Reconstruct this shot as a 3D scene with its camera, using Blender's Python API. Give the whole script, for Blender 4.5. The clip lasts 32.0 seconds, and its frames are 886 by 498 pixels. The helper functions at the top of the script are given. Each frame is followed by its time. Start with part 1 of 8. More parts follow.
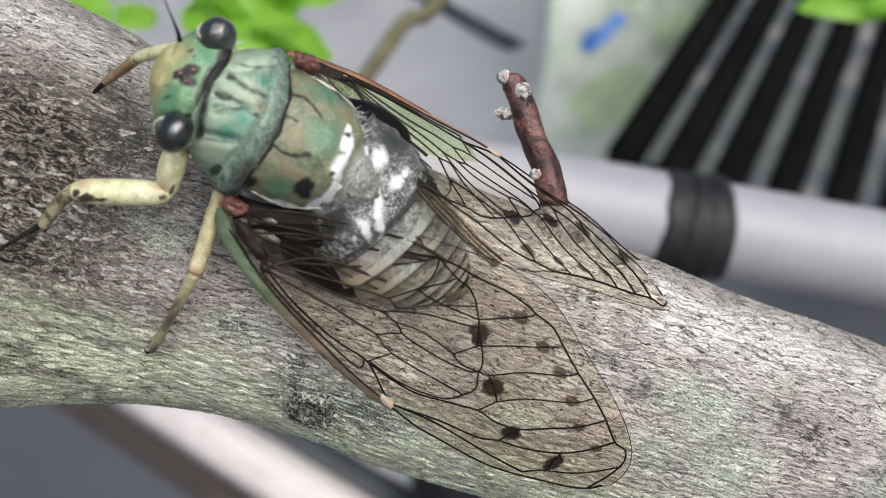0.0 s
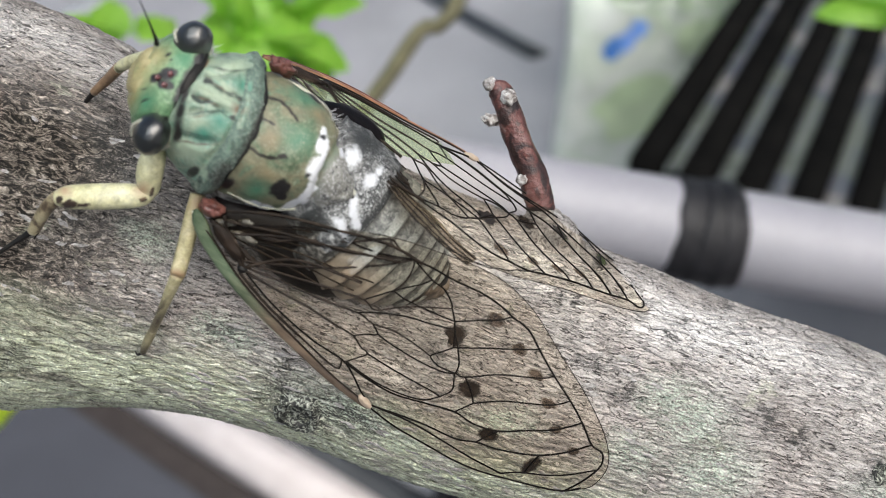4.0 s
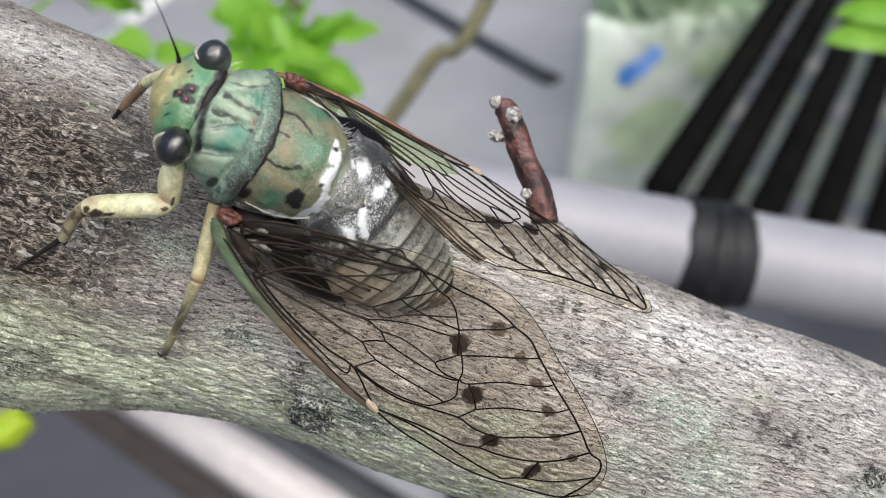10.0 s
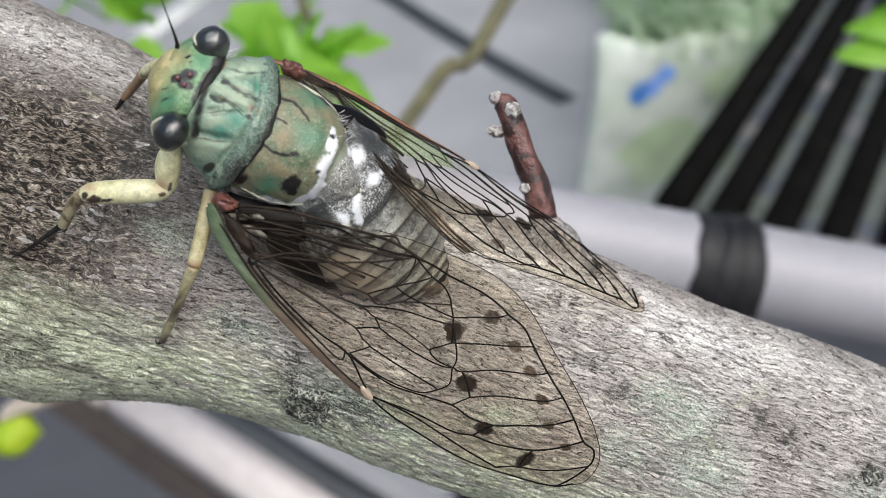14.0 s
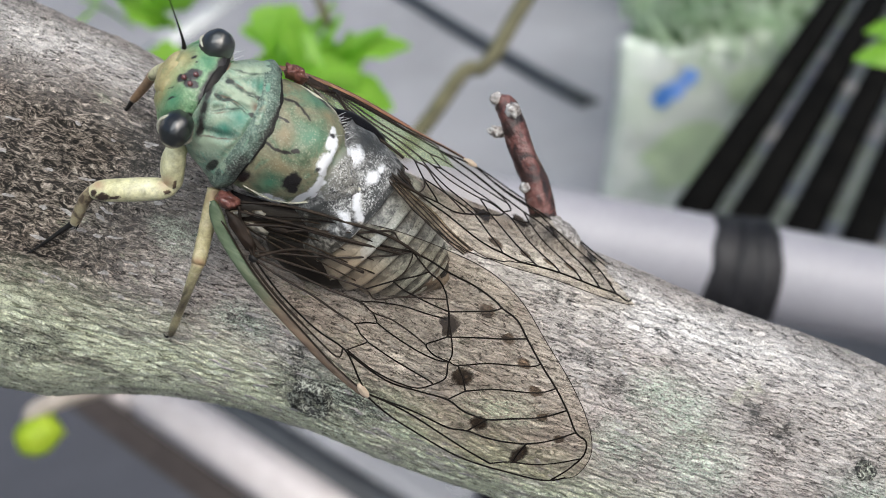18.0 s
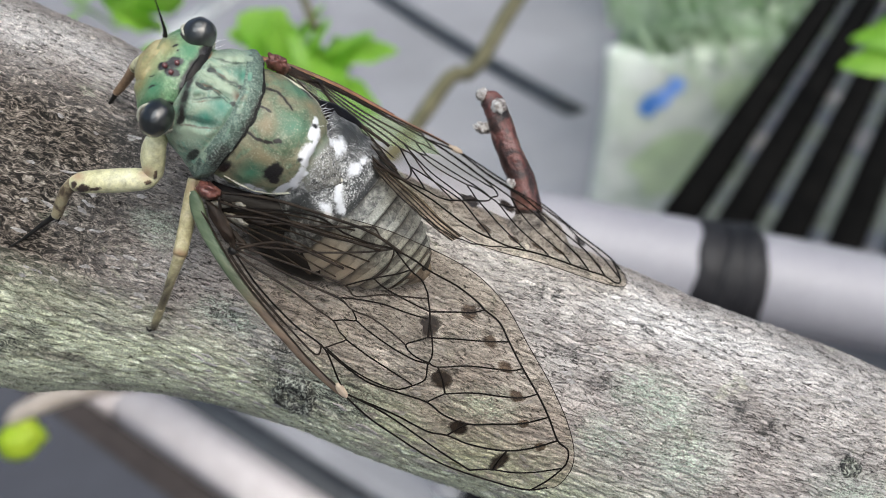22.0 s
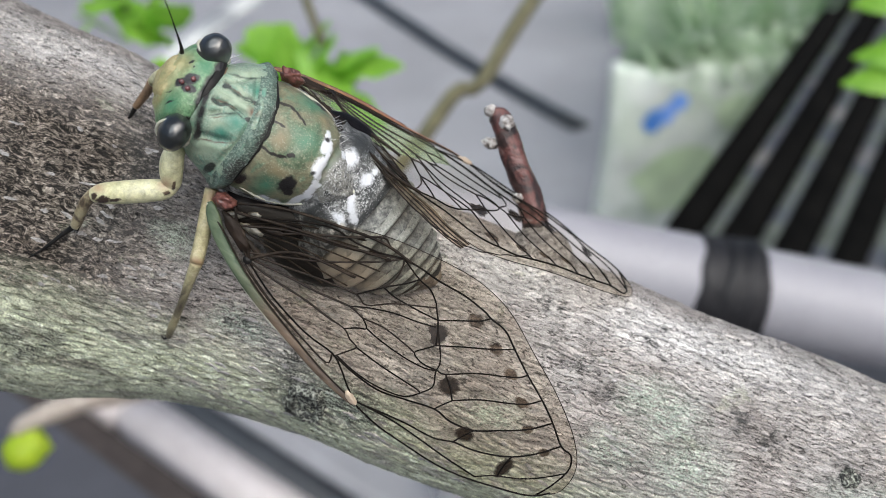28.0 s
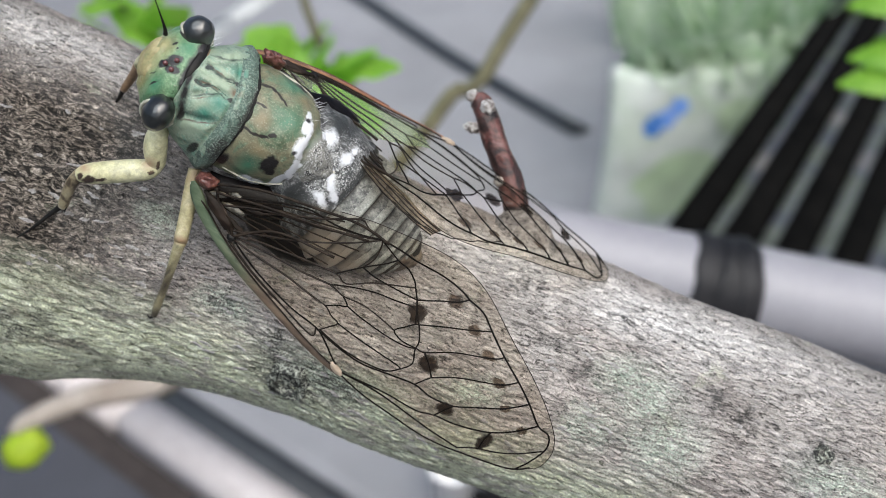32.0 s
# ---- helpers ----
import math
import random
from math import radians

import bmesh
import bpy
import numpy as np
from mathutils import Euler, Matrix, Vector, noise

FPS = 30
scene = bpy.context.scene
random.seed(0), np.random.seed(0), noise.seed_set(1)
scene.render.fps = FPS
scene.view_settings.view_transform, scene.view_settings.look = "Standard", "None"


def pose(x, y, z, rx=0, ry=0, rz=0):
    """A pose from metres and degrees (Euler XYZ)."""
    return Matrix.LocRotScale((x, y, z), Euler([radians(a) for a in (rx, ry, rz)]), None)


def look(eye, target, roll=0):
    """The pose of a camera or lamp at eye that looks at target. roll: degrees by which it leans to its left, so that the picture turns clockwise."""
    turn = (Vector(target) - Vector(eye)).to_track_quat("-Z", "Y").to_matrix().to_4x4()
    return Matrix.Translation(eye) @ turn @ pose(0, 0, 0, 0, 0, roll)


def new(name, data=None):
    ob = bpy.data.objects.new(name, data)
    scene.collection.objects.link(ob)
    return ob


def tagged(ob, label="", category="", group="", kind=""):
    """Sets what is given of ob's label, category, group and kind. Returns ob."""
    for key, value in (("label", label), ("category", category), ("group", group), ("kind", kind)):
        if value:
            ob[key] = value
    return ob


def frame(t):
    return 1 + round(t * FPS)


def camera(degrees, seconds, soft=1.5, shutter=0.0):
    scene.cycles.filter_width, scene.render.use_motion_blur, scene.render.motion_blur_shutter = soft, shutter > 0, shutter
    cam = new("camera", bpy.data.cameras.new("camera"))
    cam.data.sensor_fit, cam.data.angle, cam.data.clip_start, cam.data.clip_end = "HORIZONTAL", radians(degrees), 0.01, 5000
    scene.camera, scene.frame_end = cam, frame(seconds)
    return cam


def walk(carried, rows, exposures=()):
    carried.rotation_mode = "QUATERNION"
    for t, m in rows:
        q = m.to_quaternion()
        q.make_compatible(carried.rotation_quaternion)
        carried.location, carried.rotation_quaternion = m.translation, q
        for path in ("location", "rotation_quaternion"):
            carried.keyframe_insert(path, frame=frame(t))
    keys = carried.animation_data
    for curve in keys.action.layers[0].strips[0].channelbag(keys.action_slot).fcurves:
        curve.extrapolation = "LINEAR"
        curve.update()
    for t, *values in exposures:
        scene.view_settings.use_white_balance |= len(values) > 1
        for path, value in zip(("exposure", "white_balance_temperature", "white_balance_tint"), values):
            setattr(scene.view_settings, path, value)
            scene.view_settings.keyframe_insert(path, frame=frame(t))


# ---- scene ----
# camera and its walk
cam = camera(47.07, 32.0, soft=0.8)
cam.data.dof.use_dof = True
cam.data.dof.focus_distance = 0.103
cam.data.dof.aperture_fstop = 26.0
PATH = [
    (0, pose(-0.00599, -0.07876, 0.95988, 52.519, -1.174, -2.540)),
    (0.5, pose(-0.00694, -0.07972, 0.95927, 52.791, -1.550, -2.646)),
    (1, pose(-0.00588, -0.07955, 0.96001, 52.698, -1.272, -2.529)),
    (1.5, pose(-0.00491, -0.07913, 0.95950, 52.697, -1.016, -2.459)),
    (2, pose(-0.00479, -0.07854, 0.95868, 52.837, -1.149, -2.494)),
    (2.5, pose(-0.00478, -0.07829, 0.96029, 52.825, -0.992, -2.307)),
    (3, pose(-0.00342, -0.07936, 0.96037, 52.777, -0.578, -1.923)),
    (3.5, pose(-0.00244, -0.07950, 0.96030, 52.850, -0.382, -1.764)),
    (5.5, pose(-0.00130, -0.08270, 0.96049, 53.443, 0.294, -0.577)),
    (6, pose(-0.00147, -0.08273, 0.96029, 53.415, 0.232, -0.665)),
    (6.5, pose(-0.00016, -0.08300, 0.96108, 53.403, 0.469, -0.593)),
    (7, pose(0.00068, -0.08262, 0.96068, 53.389, 0.484, -0.609)),
    (7.5, pose(0.00004, -0.08210, 0.96001, 53.341, 0.432, -0.556)),
    (8, pose(-0.00001, -0.08172, 0.96001, 53.413, 0.443, -0.499)),
    (8.5, pose(-0.00084, -0.08220, 0.95879, 53.445, 0.287, -0.371)),
    (9, pose(-0.00159, -0.08346, 0.95822, 53.675, 0.124, -0.375)),
    (9.5, pose(-0.00156, -0.08420, 0.96012, 54.121, 0.064, -0.602)),
    (10, pose(-0.00111, -0.08503, 0.96189, 54.453, 0.201, -0.656)),
    (10.5, pose(-0.00054, -0.08491, 0.96107, 54.579, 0.239, -0.651)),
    (11, pose(-0.00049, -0.08408, 0.95997, 54.565, 0.136, -0.558)),
    (11.5, pose(0.00113, -0.08297, 0.95884, 54.498, 0.045, -0.447)),
    (12, pose(0.00177, -0.08301, 0.95811, 54.591, 0.119, -0.157)),
    (12.5, pose(0.00120, -0.08426, 0.95780, 54.683, 0.218, 0.155)),
    (13, pose(-0.00020, -0.08532, 0.95828, 54.895, 0.056, 0.269)),
    (13.5, pose(-0.00060, -0.08619, 0.95903, 55.223, -0.080, 0.155)),
    (14, pose(0.00040, -0.08691, 0.95977, 55.512, 0.088, 0.225)),
    (14.5, pose(0.00068, -0.08770, 0.96054, 55.599, 0.540, 0.743)),
    (16.5, pose(0.00272, -0.08749, 0.96025, 55.790, 0.799, 1.291)),
    (17, pose(0.00201, -0.08858, 0.95881, 55.814, 0.584, 1.173)),
    (17.5, pose(0.00268, -0.08903, 0.96008, 55.727, 0.786, 1.340)),
    (18, pose(0.00303, -0.08940, 0.96063, 55.740, 0.808, 1.372)),
    (18.5, pose(0.00349, -0.08973, 0.96014, 55.759, 0.825, 1.411)),
    (19, pose(0.00297, -0.08952, 0.95890, 55.788, 0.768, 1.319)),
    (19.5, pose(0.00311, -0.08941, 0.96049, 55.863, 0.524, 1.258)),
    (20, pose(0.00348, -0.09016, 0.96030, 56.150, 0.261, 0.977)),
    (20.5, pose(0.00327, -0.09025, 0.95982, 56.200, 0.346, 0.914)),
    (21, pose(0.00401, -0.08972, 0.96023, 56.164, 0.388, 0.945)),
    (21.5, pose(0.00350, -0.08967, 0.95915, 56.183, 0.232, 0.930)),
    (22, pose(0.00321, -0.08973, 0.95920, 56.183, 0.199, 0.890)),
    (22.5, pose(0.00385, -0.08952, 0.95904, 56.256, 0.245, 0.911)),
    (23, pose(0.00314, -0.08957, 0.95852, 56.327, 0.160, 0.677)),
    (23.5, pose(0.00370, -0.08906, 0.95847, 56.334, -0.022, 0.631)),
    (24, pose(0.00408, -0.08862, 0.95792, 56.319, 0.065, 0.622)),
    (24.5, pose(0.00289, -0.08877, 0.95859, 56.224, -0.088, 0.737)),
    (26.5, pose(0.00201, -0.09147, 0.95850, 56.746, -0.501, 0.792)),
    (27, pose(0.00274, -0.09211, 0.96156, 57.017, -0.275, 0.833)),
    (27.5, pose(0.00364, -0.09178, 0.96115, 57.086, -0.005, 1.034)),
    (28, pose(0.00261, -0.09201, 0.96043, 56.999, -0.029, 1.238)),
    (28.5, pose(0.00382, -0.09149, 0.96009, 57.072, -0.063, 1.176)),
    (29, pose(0.00407, -0.09149, 0.95986, 57.118, -0.118, 1.045)),
    (29.5, pose(0.00365, -0.09542, 0.96137, 56.961, 0.337, 1.993)),
    (30, pose(0.00315, -0.09621, 0.96129, 56.977, 0.532, 2.454)),
    (30.5, pose(0.00394, -0.09554, 0.95953, 57.066, 0.257, 2.007)),
    (31, pose(0.00386, -0.09510, 0.95854, 57.100, 0.116, 1.825)),
    (31.5, pose(0.00521, -0.09467, 0.95948, 57.317, 0.047, 1.420)),
    (32, pose(0.00516, -0.09524, 0.95911, 57.364, 0.065, 1.368)),
]
walk(cam, PATH, [(0, -0.1, 6020, 4), (14, -0.13, 5980, 4), (27, -0.17, 5880, 4), (32, -0.17, 5860, 4)])

# world and sun: a bright overcast day, the brightest sky behind the branch to the right
scene.world = bpy.data.worlds.new("sky")
scene.world.use_nodes = True
wn = scene.world.node_tree
sky = wn.nodes.new("ShaderNodeTexSky")
sky.sky_type, sky.sun_disc = "NISHITA", False
sky.sun_elevation, sky.sun_rotation = radians(55), radians(144)
sky.air_density, sky.dust_density = 0.7, 9.0
bg = wn.nodes["Background"]
wn.links.new(sky.outputs[0], bg.inputs[0])
bg.inputs[1].default_value = 0.172
sun = new("sun", bpy.data.lights.new("sun", "SUN"))
sun.data.energy, sun.data.angle, sun.data.color = 1.7, radians(50), (1.0, 0.97, 0.93)
sun.matrix_world = look((-0.25, -0.42, 0.87), (0, 0, 0))

MM = 0.001


# ---- materials ----
def ramp(nt, fac, stops):
    r = nt.nodes.new("ShaderNodeValToRGB")
    e = r.color_ramp.elements
    while len(e) < len(stops):
        e.new(0.5)
    for el, (p, c) in zip(e, stops):
        el.position, el.color = p, (*c, 1)
    nt.links.new(fac, r.inputs[0])
    return r.outputs[0]


def noise_of(nt, vec, scale, detail=4.0, rough=0.6, distort=0.0, stretch=(1, 1, 1)):
    mp = nt.nodes.new("ShaderNodeMapping")
    mp.inputs["Scale"].default_value = stretch
    nt.links.new(vec, mp.inputs[0])
    n = nt.nodes.new("ShaderNodeTexNoise")
    n.inputs["Scale"].default_value, n.inputs["Detail"].default_value = scale, detail
    n.inputs["Roughness"].default_value, n.inputs["Distortion"].default_value = rough, distort
    nt.links.new(mp.outputs[0], n.inputs["Vector"])
    return n.outputs[0]


def mixed(nt, fac, a, b, mode="MIX"):
    m = nt.nodes.new("ShaderNodeMix")
    m.data_type, m.blend_type = "RGBA", mode
    for sock, val in ((m.inputs[0], fac), (m.inputs[6], a), (m.inputs[7], b)):
        if isinstance(val, (int, float)):
            sock.default_value = val
        elif isinstance(val, tuple):
            sock.default_value = (*val, 1)
        else:
            nt.links.new(val, sock)
    return m.outputs[2]


def bumped(nt, height, strength, distance):
    b = nt.nodes.new("ShaderNodeBump")
    b.inputs["Strength"].default_value, b.inputs["Distance"].default_value = strength, distance
    nt.links.new(height, b.inputs["Height"])
    return b.outputs[0]


def stain(nt, vec, rows, soft=0.3, unit=0.001):
    """Mask of soft-edged ellipses (x, y, rx, ry, turn) in the plane of the first two axes."""
    out = None
    for x, y, rx, ry, turn in rows:
        mp = nt.nodes.new("ShaderNodeMapping")
        mp.vector_type = "TEXTURE"
        mp.inputs["Location"].default_value = (x * unit, y * unit, 0)
        mp.inputs["Rotation"].default_value = (0, 0, radians(turn))
        mp.inputs["Scale"].default_value = (rx * unit, ry * unit, 1000)
        nt.links.new(vec, mp.inputs[0])
        ln = nt.nodes.new("ShaderNodeVectorMath")
        ln.operation = "LENGTH"
        nt.links.new(mp.outputs[0], ln.inputs[0])
        mr = nt.nodes.new("ShaderNodeMapRange")
        mr.inputs["From Min"].default_value, mr.inputs["From Max"].default_value = 1 + soft, 1 - soft
        nt.links.new(ln.outputs["Value"], mr.inputs["Value"])
        if out is None:
            out = mr.outputs[0]
        else:
            mx = nt.nodes.new("ShaderNodeMath")
            mx.operation = "MAXIMUM"
            nt.links.new(out, mx.inputs[0])
            nt.links.new(mr.outputs[0], mx.inputs[1])
            out = mx.outputs[0]
    return out


def strokes(pts, width):
    """Ellipses for stain() along a line of points."""
    rows = []
    for (x0, y0), (x1, y1) in zip(pts, pts[1:]):
        d = math.hypot(x1 - x0, y1 - y0)
        rows.append(((x0 + x1) / 2, (y0 + y1) / 2, d / 2 + width, width, math.degrees(math.atan2(y1 - y0, x1 - x0))))
    return rows


def warped(nt, vec, scale, amount):
    """Coordinates shaken by noise, so that edges wander."""
    n = nt.nodes.new("ShaderNodeTexNoise")
    n.inputs["Scale"].default_value, n.inputs["Detail"].default_value = scale, 4.0
    nt.links.new(vec, n.inputs["Vector"])
    ma = nt.nodes.new("ShaderNodeVectorMath")
    ma.operation = "MULTIPLY_ADD"
    ma.inputs[1].default_value = (amount * 2,) * 3
    nt.links.new(n.outputs[1], ma.inputs[0])
    nt.links.new(vec, ma.inputs[2])
    sh = nt.nodes.new("ShaderNodeVectorMath")
    sh.operation = "SUBTRACT"
    sh.inputs[1].default_value = (amount,) * 3
    nt.links.new(ma.outputs[0], sh.inputs[0])
    return sh.outputs[0]


def grainy(nt, mask, grain, low=0.85, high=1.15):
    """Breaks a soft mask up into grains."""
    ad = nt.nodes.new("ShaderNodeMath")
    nt.links.new(mask, ad.inputs[0])
    nt.links.new(grain, ad.inputs[1])
    mr = nt.nodes.new("ShaderNodeMapRange")
    mr.inputs["From Min"].default_value, mr.inputs["From Max"].default_value = low, high
    nt.links.new(ad.outputs[0], mr.inputs["Value"])
    return mr.outputs[0]


def cuticle(name, stops, scale, layers, rough=0.4, fine=5200.0, bump=0.5, spec=0.6, grit=0.6):
    """Insect skin: mottled ground and layers (colour, ellipses, softness, grainy) laid over it."""
    m, nt, b, tc = begin(name)
    vec = tc.outputs["Object"]
    wv = warped(nt, vec, 1100, 0.00028)
    n1 = noise_of(nt, wv, scale, 6, 0.65, 0.6)
    n2 = noise_of(nt, vec, fine, 3, 0.65)
    n3 = noise_of(nt, vec, fine * 0.33, 4, 0.7)
    col = ramp(nt, n1, stops)
    col = mixed(nt, 0.6, col, ramp(nt, n3, [(0.3, (0.5, 0.5, 0.5)), (0.5, (1, 1, 1)), (0.7, (1.35, 1.35, 1.35))]), "MULTIPLY")
    col = mixed(nt, grit, col, ramp(nt, n2, [(0.34, (0.5, 0.5, 0.5)), (0.48, (1, 1, 1)), (0.66, (1.5, 1.5, 1.5))]), "MULTIPLY")
    for colour, rows, soft, grain in layers:
        mask = stain(nt, wv, rows, soft)
        if grain:
            mask = grainy(nt, mask, n3, 0.8, 1.2) if grain == 6 else grainy(nt, mask, n3, 0.78, 1.22) if grain == 5 else grainy(nt, mask, n3, 1.5, 1.62) if grain == 2 else grainy(nt, mask, n2, 1.5 + 0.08 * (grain - 3), 1.62 + 0.08 * (grain - 3)) if grain > 2.2 else grainy(nt, mask, n2 if grain > 0 else n3)
        col = mixed(nt, mask, col, colour)
    nt.links.new(col, b.inputs["Base Color"])
    b.inputs["Roughness"].default_value, b.inputs["Specular IOR Level"].default_value = rough, spec
    nt.links.new(bumped(nt, mixed(nt, 0.5, n2, n3), bump, 1.2 / fine), b.inputs["Normal"])
    return m


def begin(name):
    m = bpy.data.materials.new(name)
    m.use_nodes = True
    nt = m.node_tree
    tc = nt.nodes.new("ShaderNodeTexCoord")
    return m, nt, nt.nodes["Principled BSDF"], tc


def mat(name, stops, scale=300.0, rough=0.5, bump=0.0, fine=1500.0, speck=None, stretch=(1, 1, 1), spec=0.5, distort=0.4, metal=0.0, coat=0.0):
    """Two scales of noise: stops colour the coarse one, speck = (colour, share) scatters the fine one."""
    m, nt, b, tc = begin(name)
    vec = tc.outputs["Object"]
    n1 = noise_of(nt, vec, scale, 5, 0.6, distort, stretch)
    n2 = noise_of(nt, vec, fine, 3, 0.6)
    col = ramp(nt, n1, stops)
    if speck:
        f = ramp(nt, n2, [(max(0.02, speck[1] - 0.05), (0, 0, 0)), (min(0.98, speck[1] + 0.05), (1, 1, 1))])
        col = mixed(nt, f, col, speck[0])
    else:
        col = mixed(nt, 0.35, col, ramp(nt, n2, [(0.3, (0.55, 0.55, 0.55)), (0.7, (1.25, 1.25, 1.25))]), "MULTIPLY")
    nt.links.new(col, b.inputs["Base Color"])
    b.inputs["Roughness"].default_value, b.inputs["Specular IOR Level"].default_value = rough, spec
    b.inputs["Metallic"].default_value, b.inputs["Coat Weight"].default_value = metal, coat
    if bump:
        nt.links.new(bumped(nt, n2, bump, 0.6 / fine), b.inputs["Normal"])
    return m


def film(name, tint, body, share, rough=0.12, soft=False):
    """Clear wing skin: light passes, a little is scattered and mirrored; soft fades a patch out to its rim."""
    m, nt, b, tc = begin(name)
    n = noise_of(nt, tc.outputs["Object"], 220, 3)
    b.inputs["Base Color"].default_value = (*body, 1)
    b.inputs["Roughness"].default_value = rough
    nt.links.new(bumped(nt, n, 0.25, 0.0006), b.inputs["Normal"])
    t = nt.nodes.new("ShaderNodeBsdfTransparent")
    t.inputs[0].default_value = (*tint, 1)
    mx = nt.nodes.new("ShaderNodeMixShader")
    amount = ramp(nt, n, [(0.3, (share * 0.6,) * 3), (0.7, (share * 1.4,) * 3)])
    if soft:
        disc = stain(nt, tc.outputs["Generated"], ((0.5, 0.5, 0.34, 0.34, 0),), 0.45, 1.0)
        disc = grainy(nt, disc, noise_of(nt, tc.outputs["Object"], 1500, 4), 0.75, 1.25)
        amount = mixed(nt, 1.0, amount, disc, "MULTIPLY")
        nt.links.new(mixed(nt, disc, (1, 1, 1), tint), t.inputs[0])
    nt.links.new(amount, mx.inputs[0])
    nt.links.new(t.outputs[0], mx.inputs[1])
    nt.links.new(b.outputs[0], mx.inputs[2])
    nt.links.new(mx.outputs[0], nt.nodes["Material Output"].inputs[0])
    return m


def bark_material():
    """Grey bark: wavy flakes and fibres along the branch, black crusts, painted fork shade, pale green lichen."""
    m, nt, b, tc = begin("grey_bark")
    uv = tc.outputs["UV"]
    wv = warped(nt, uv, 22, 0.006)
    wv = warped(nt, wv, 120, 0.0024)
    area = noise_of(nt, uv, 1.0, 4, 0.6, 0.3, (5, 7, 1))
    area2 = noise_of(nt, uv, 1.0, 6, 0.7, 0.5, (14, 20, 1))
    fib = noise_of(nt, wv, 1.0, 3, 0.55, 0.5, (34, 165, 1))
    fib2 = noise_of(nt, wv, 1.0, 3, 0.55, 0.5, (54, 310, 1))
    dash = noise_of(nt, wv, 1.0, 2, 0.5, 0.3, (90, 480, 1))
    gate = noise_of(nt, uv, 1.0, 4, 0.6, 0.4, (20, 44, 1))
    grit = noise_of(nt, uv, 1.0, 4, 0.7, 0.5, (420, 560, 1))
    # flakes with their own tone
    mp = nt.nodes.new("ShaderNodeMapping")
    mp.inputs["Scale"].default_value = (66, 250, 1)
    nt.links.new(wv, mp.inputs[0])
    cell = nt.nodes.new("ShaderNodeTexVoronoi")
    cell.inputs["Scale"].default_value = 1.0
    nt.links.new(mp.outputs[0], cell.inputs["Vector"])
    edge = nt.nodes.new("ShaderNodeTexVoronoi")
    edge.feature = "DISTANCE_TO_EDGE"
    edge.inputs["Scale"].default_value = 1.0
    nt.links.new(mp.outputs[0], edge.inputs["Vector"])
    tone = ramp(nt, area2, [(0.26, (0.255, 0.236, 0.22)), (0.4, (0.37, 0.346, 0.326)), (0.56, (0.455, 0.43, 0.408)), (0.75, (0.6, 0.575, 0.55))])
    tone = mixed(nt, ramp(nt, area, [(0.42, (0, 0, 0)), (0.62, (0.55, 0.55, 0.55))]), tone, (0.45, 0.395, 0.36))
    # paler bark along the crest, with the light from above put into its colour
    lit_crest = stain(nt, warped(nt, uv, 30, 0.03), ((0.5, 0.13, 0.13, 0.036, 0), (0.74, 0.125, 0.15, 0.032, 0), (0.0, 0.2, 0.09, 0.03, 0)), 0.8, 1.0)
    tone = mixed(nt, mixed(nt, 0.8, (0, 0, 0), lit_crest), tone, (0.8, 0.78, 0.755))
    flake = ramp(nt, cell.outputs["Color"], [(0.1, (0.8, 0.79, 0.78)), (0.5, (0.98, 0.98, 0.98)), (0.9, (1.1, 1.1, 1.1))])
    col = mixed(nt, 0.4, tone, flake, "MULTIPLY")
    crack = ramp(nt, grainy(nt, edge.outputs["Distance"], fib2, 0.40, 0.74), [(0.0, (0.12, 0.112, 0.1)), (0.22, (0.5, 0.48, 0.45)), (0.45, (0.95, 0.94, 0.92)), (1.0, (1.08, 1.07, 1.05))])
    # thin dark furrows between the strands, in some places close, in others few
    dark = ramp(nt, fib, [(0.3, (0.86, 0.855, 0.85)), (0.42, (1.06, 1.06, 1.06)), (0.468, (0.92, 0.915, 0.91)), (0.488, (0.16, 0.155, 0.15)), (0.506, (0.07, 0.068, 0.066)), (0.524, (0.8, 0.79, 0.78)), (0.555, (1.1, 1.1, 1.1)), (0.68, (1.02, 1.02, 1.02))])
    broken = noise_of(nt, uv, 1.0, 3, 0.6, 0.6, (80, 170, 1))
    col = mixed(nt, ramp(nt, broken, [(0.44, (0.95, 0.95, 0.95)), (0.54, (0.12, 0.12, 0.12))]), col, mixed(nt, 1.0, col, dark, "MULTIPLY"))
    dark2 = ramp(nt, fib2, [(0.34, (0.93, 0.93, 0.93)), (0.455, (1.05, 1.05, 1.05)), (0.478, (0.9, 0.89, 0.88)), (0.494, (0.14, 0.135, 0.13)), (0.505, (0.14, 0.135, 0.13)), (0.522, (0.9, 0.89, 0.88)), (0.55, (1.06, 1.06, 1.06)), (0.68, (1.1, 1.1, 1.1))])
    col = mixed(nt, ramp(nt, mixed(nt, 0.5, broken, gate), [(0.44, (0.05, 0.05, 0.05)), (0.54, (0.85, 0.85, 0.85))]), col, mixed(nt, 1.0, col, dark2, "MULTIPLY"))
    dots = ramp(nt, dash, [(0.32, (0.05, 0.048, 0.046)), (0.39, (1, 1, 1))])
    col = mixed(nt, 0.3, col, dots, "MULTIPLY")
    # the old rough bark towards the fork
    sep = nt.nodes.new("ShaderNodeSeparateXYZ")
    nt.links.new(uv, sep.inputs[0])
    old = nt.nodes.new("ShaderNodeMapRange")
    old.inputs["From Min"].default_value, old.inputs["From Max"].default_value = 0.3, 0.1
    nt.links.new(sep.outputs[0], old.inputs["Value"])
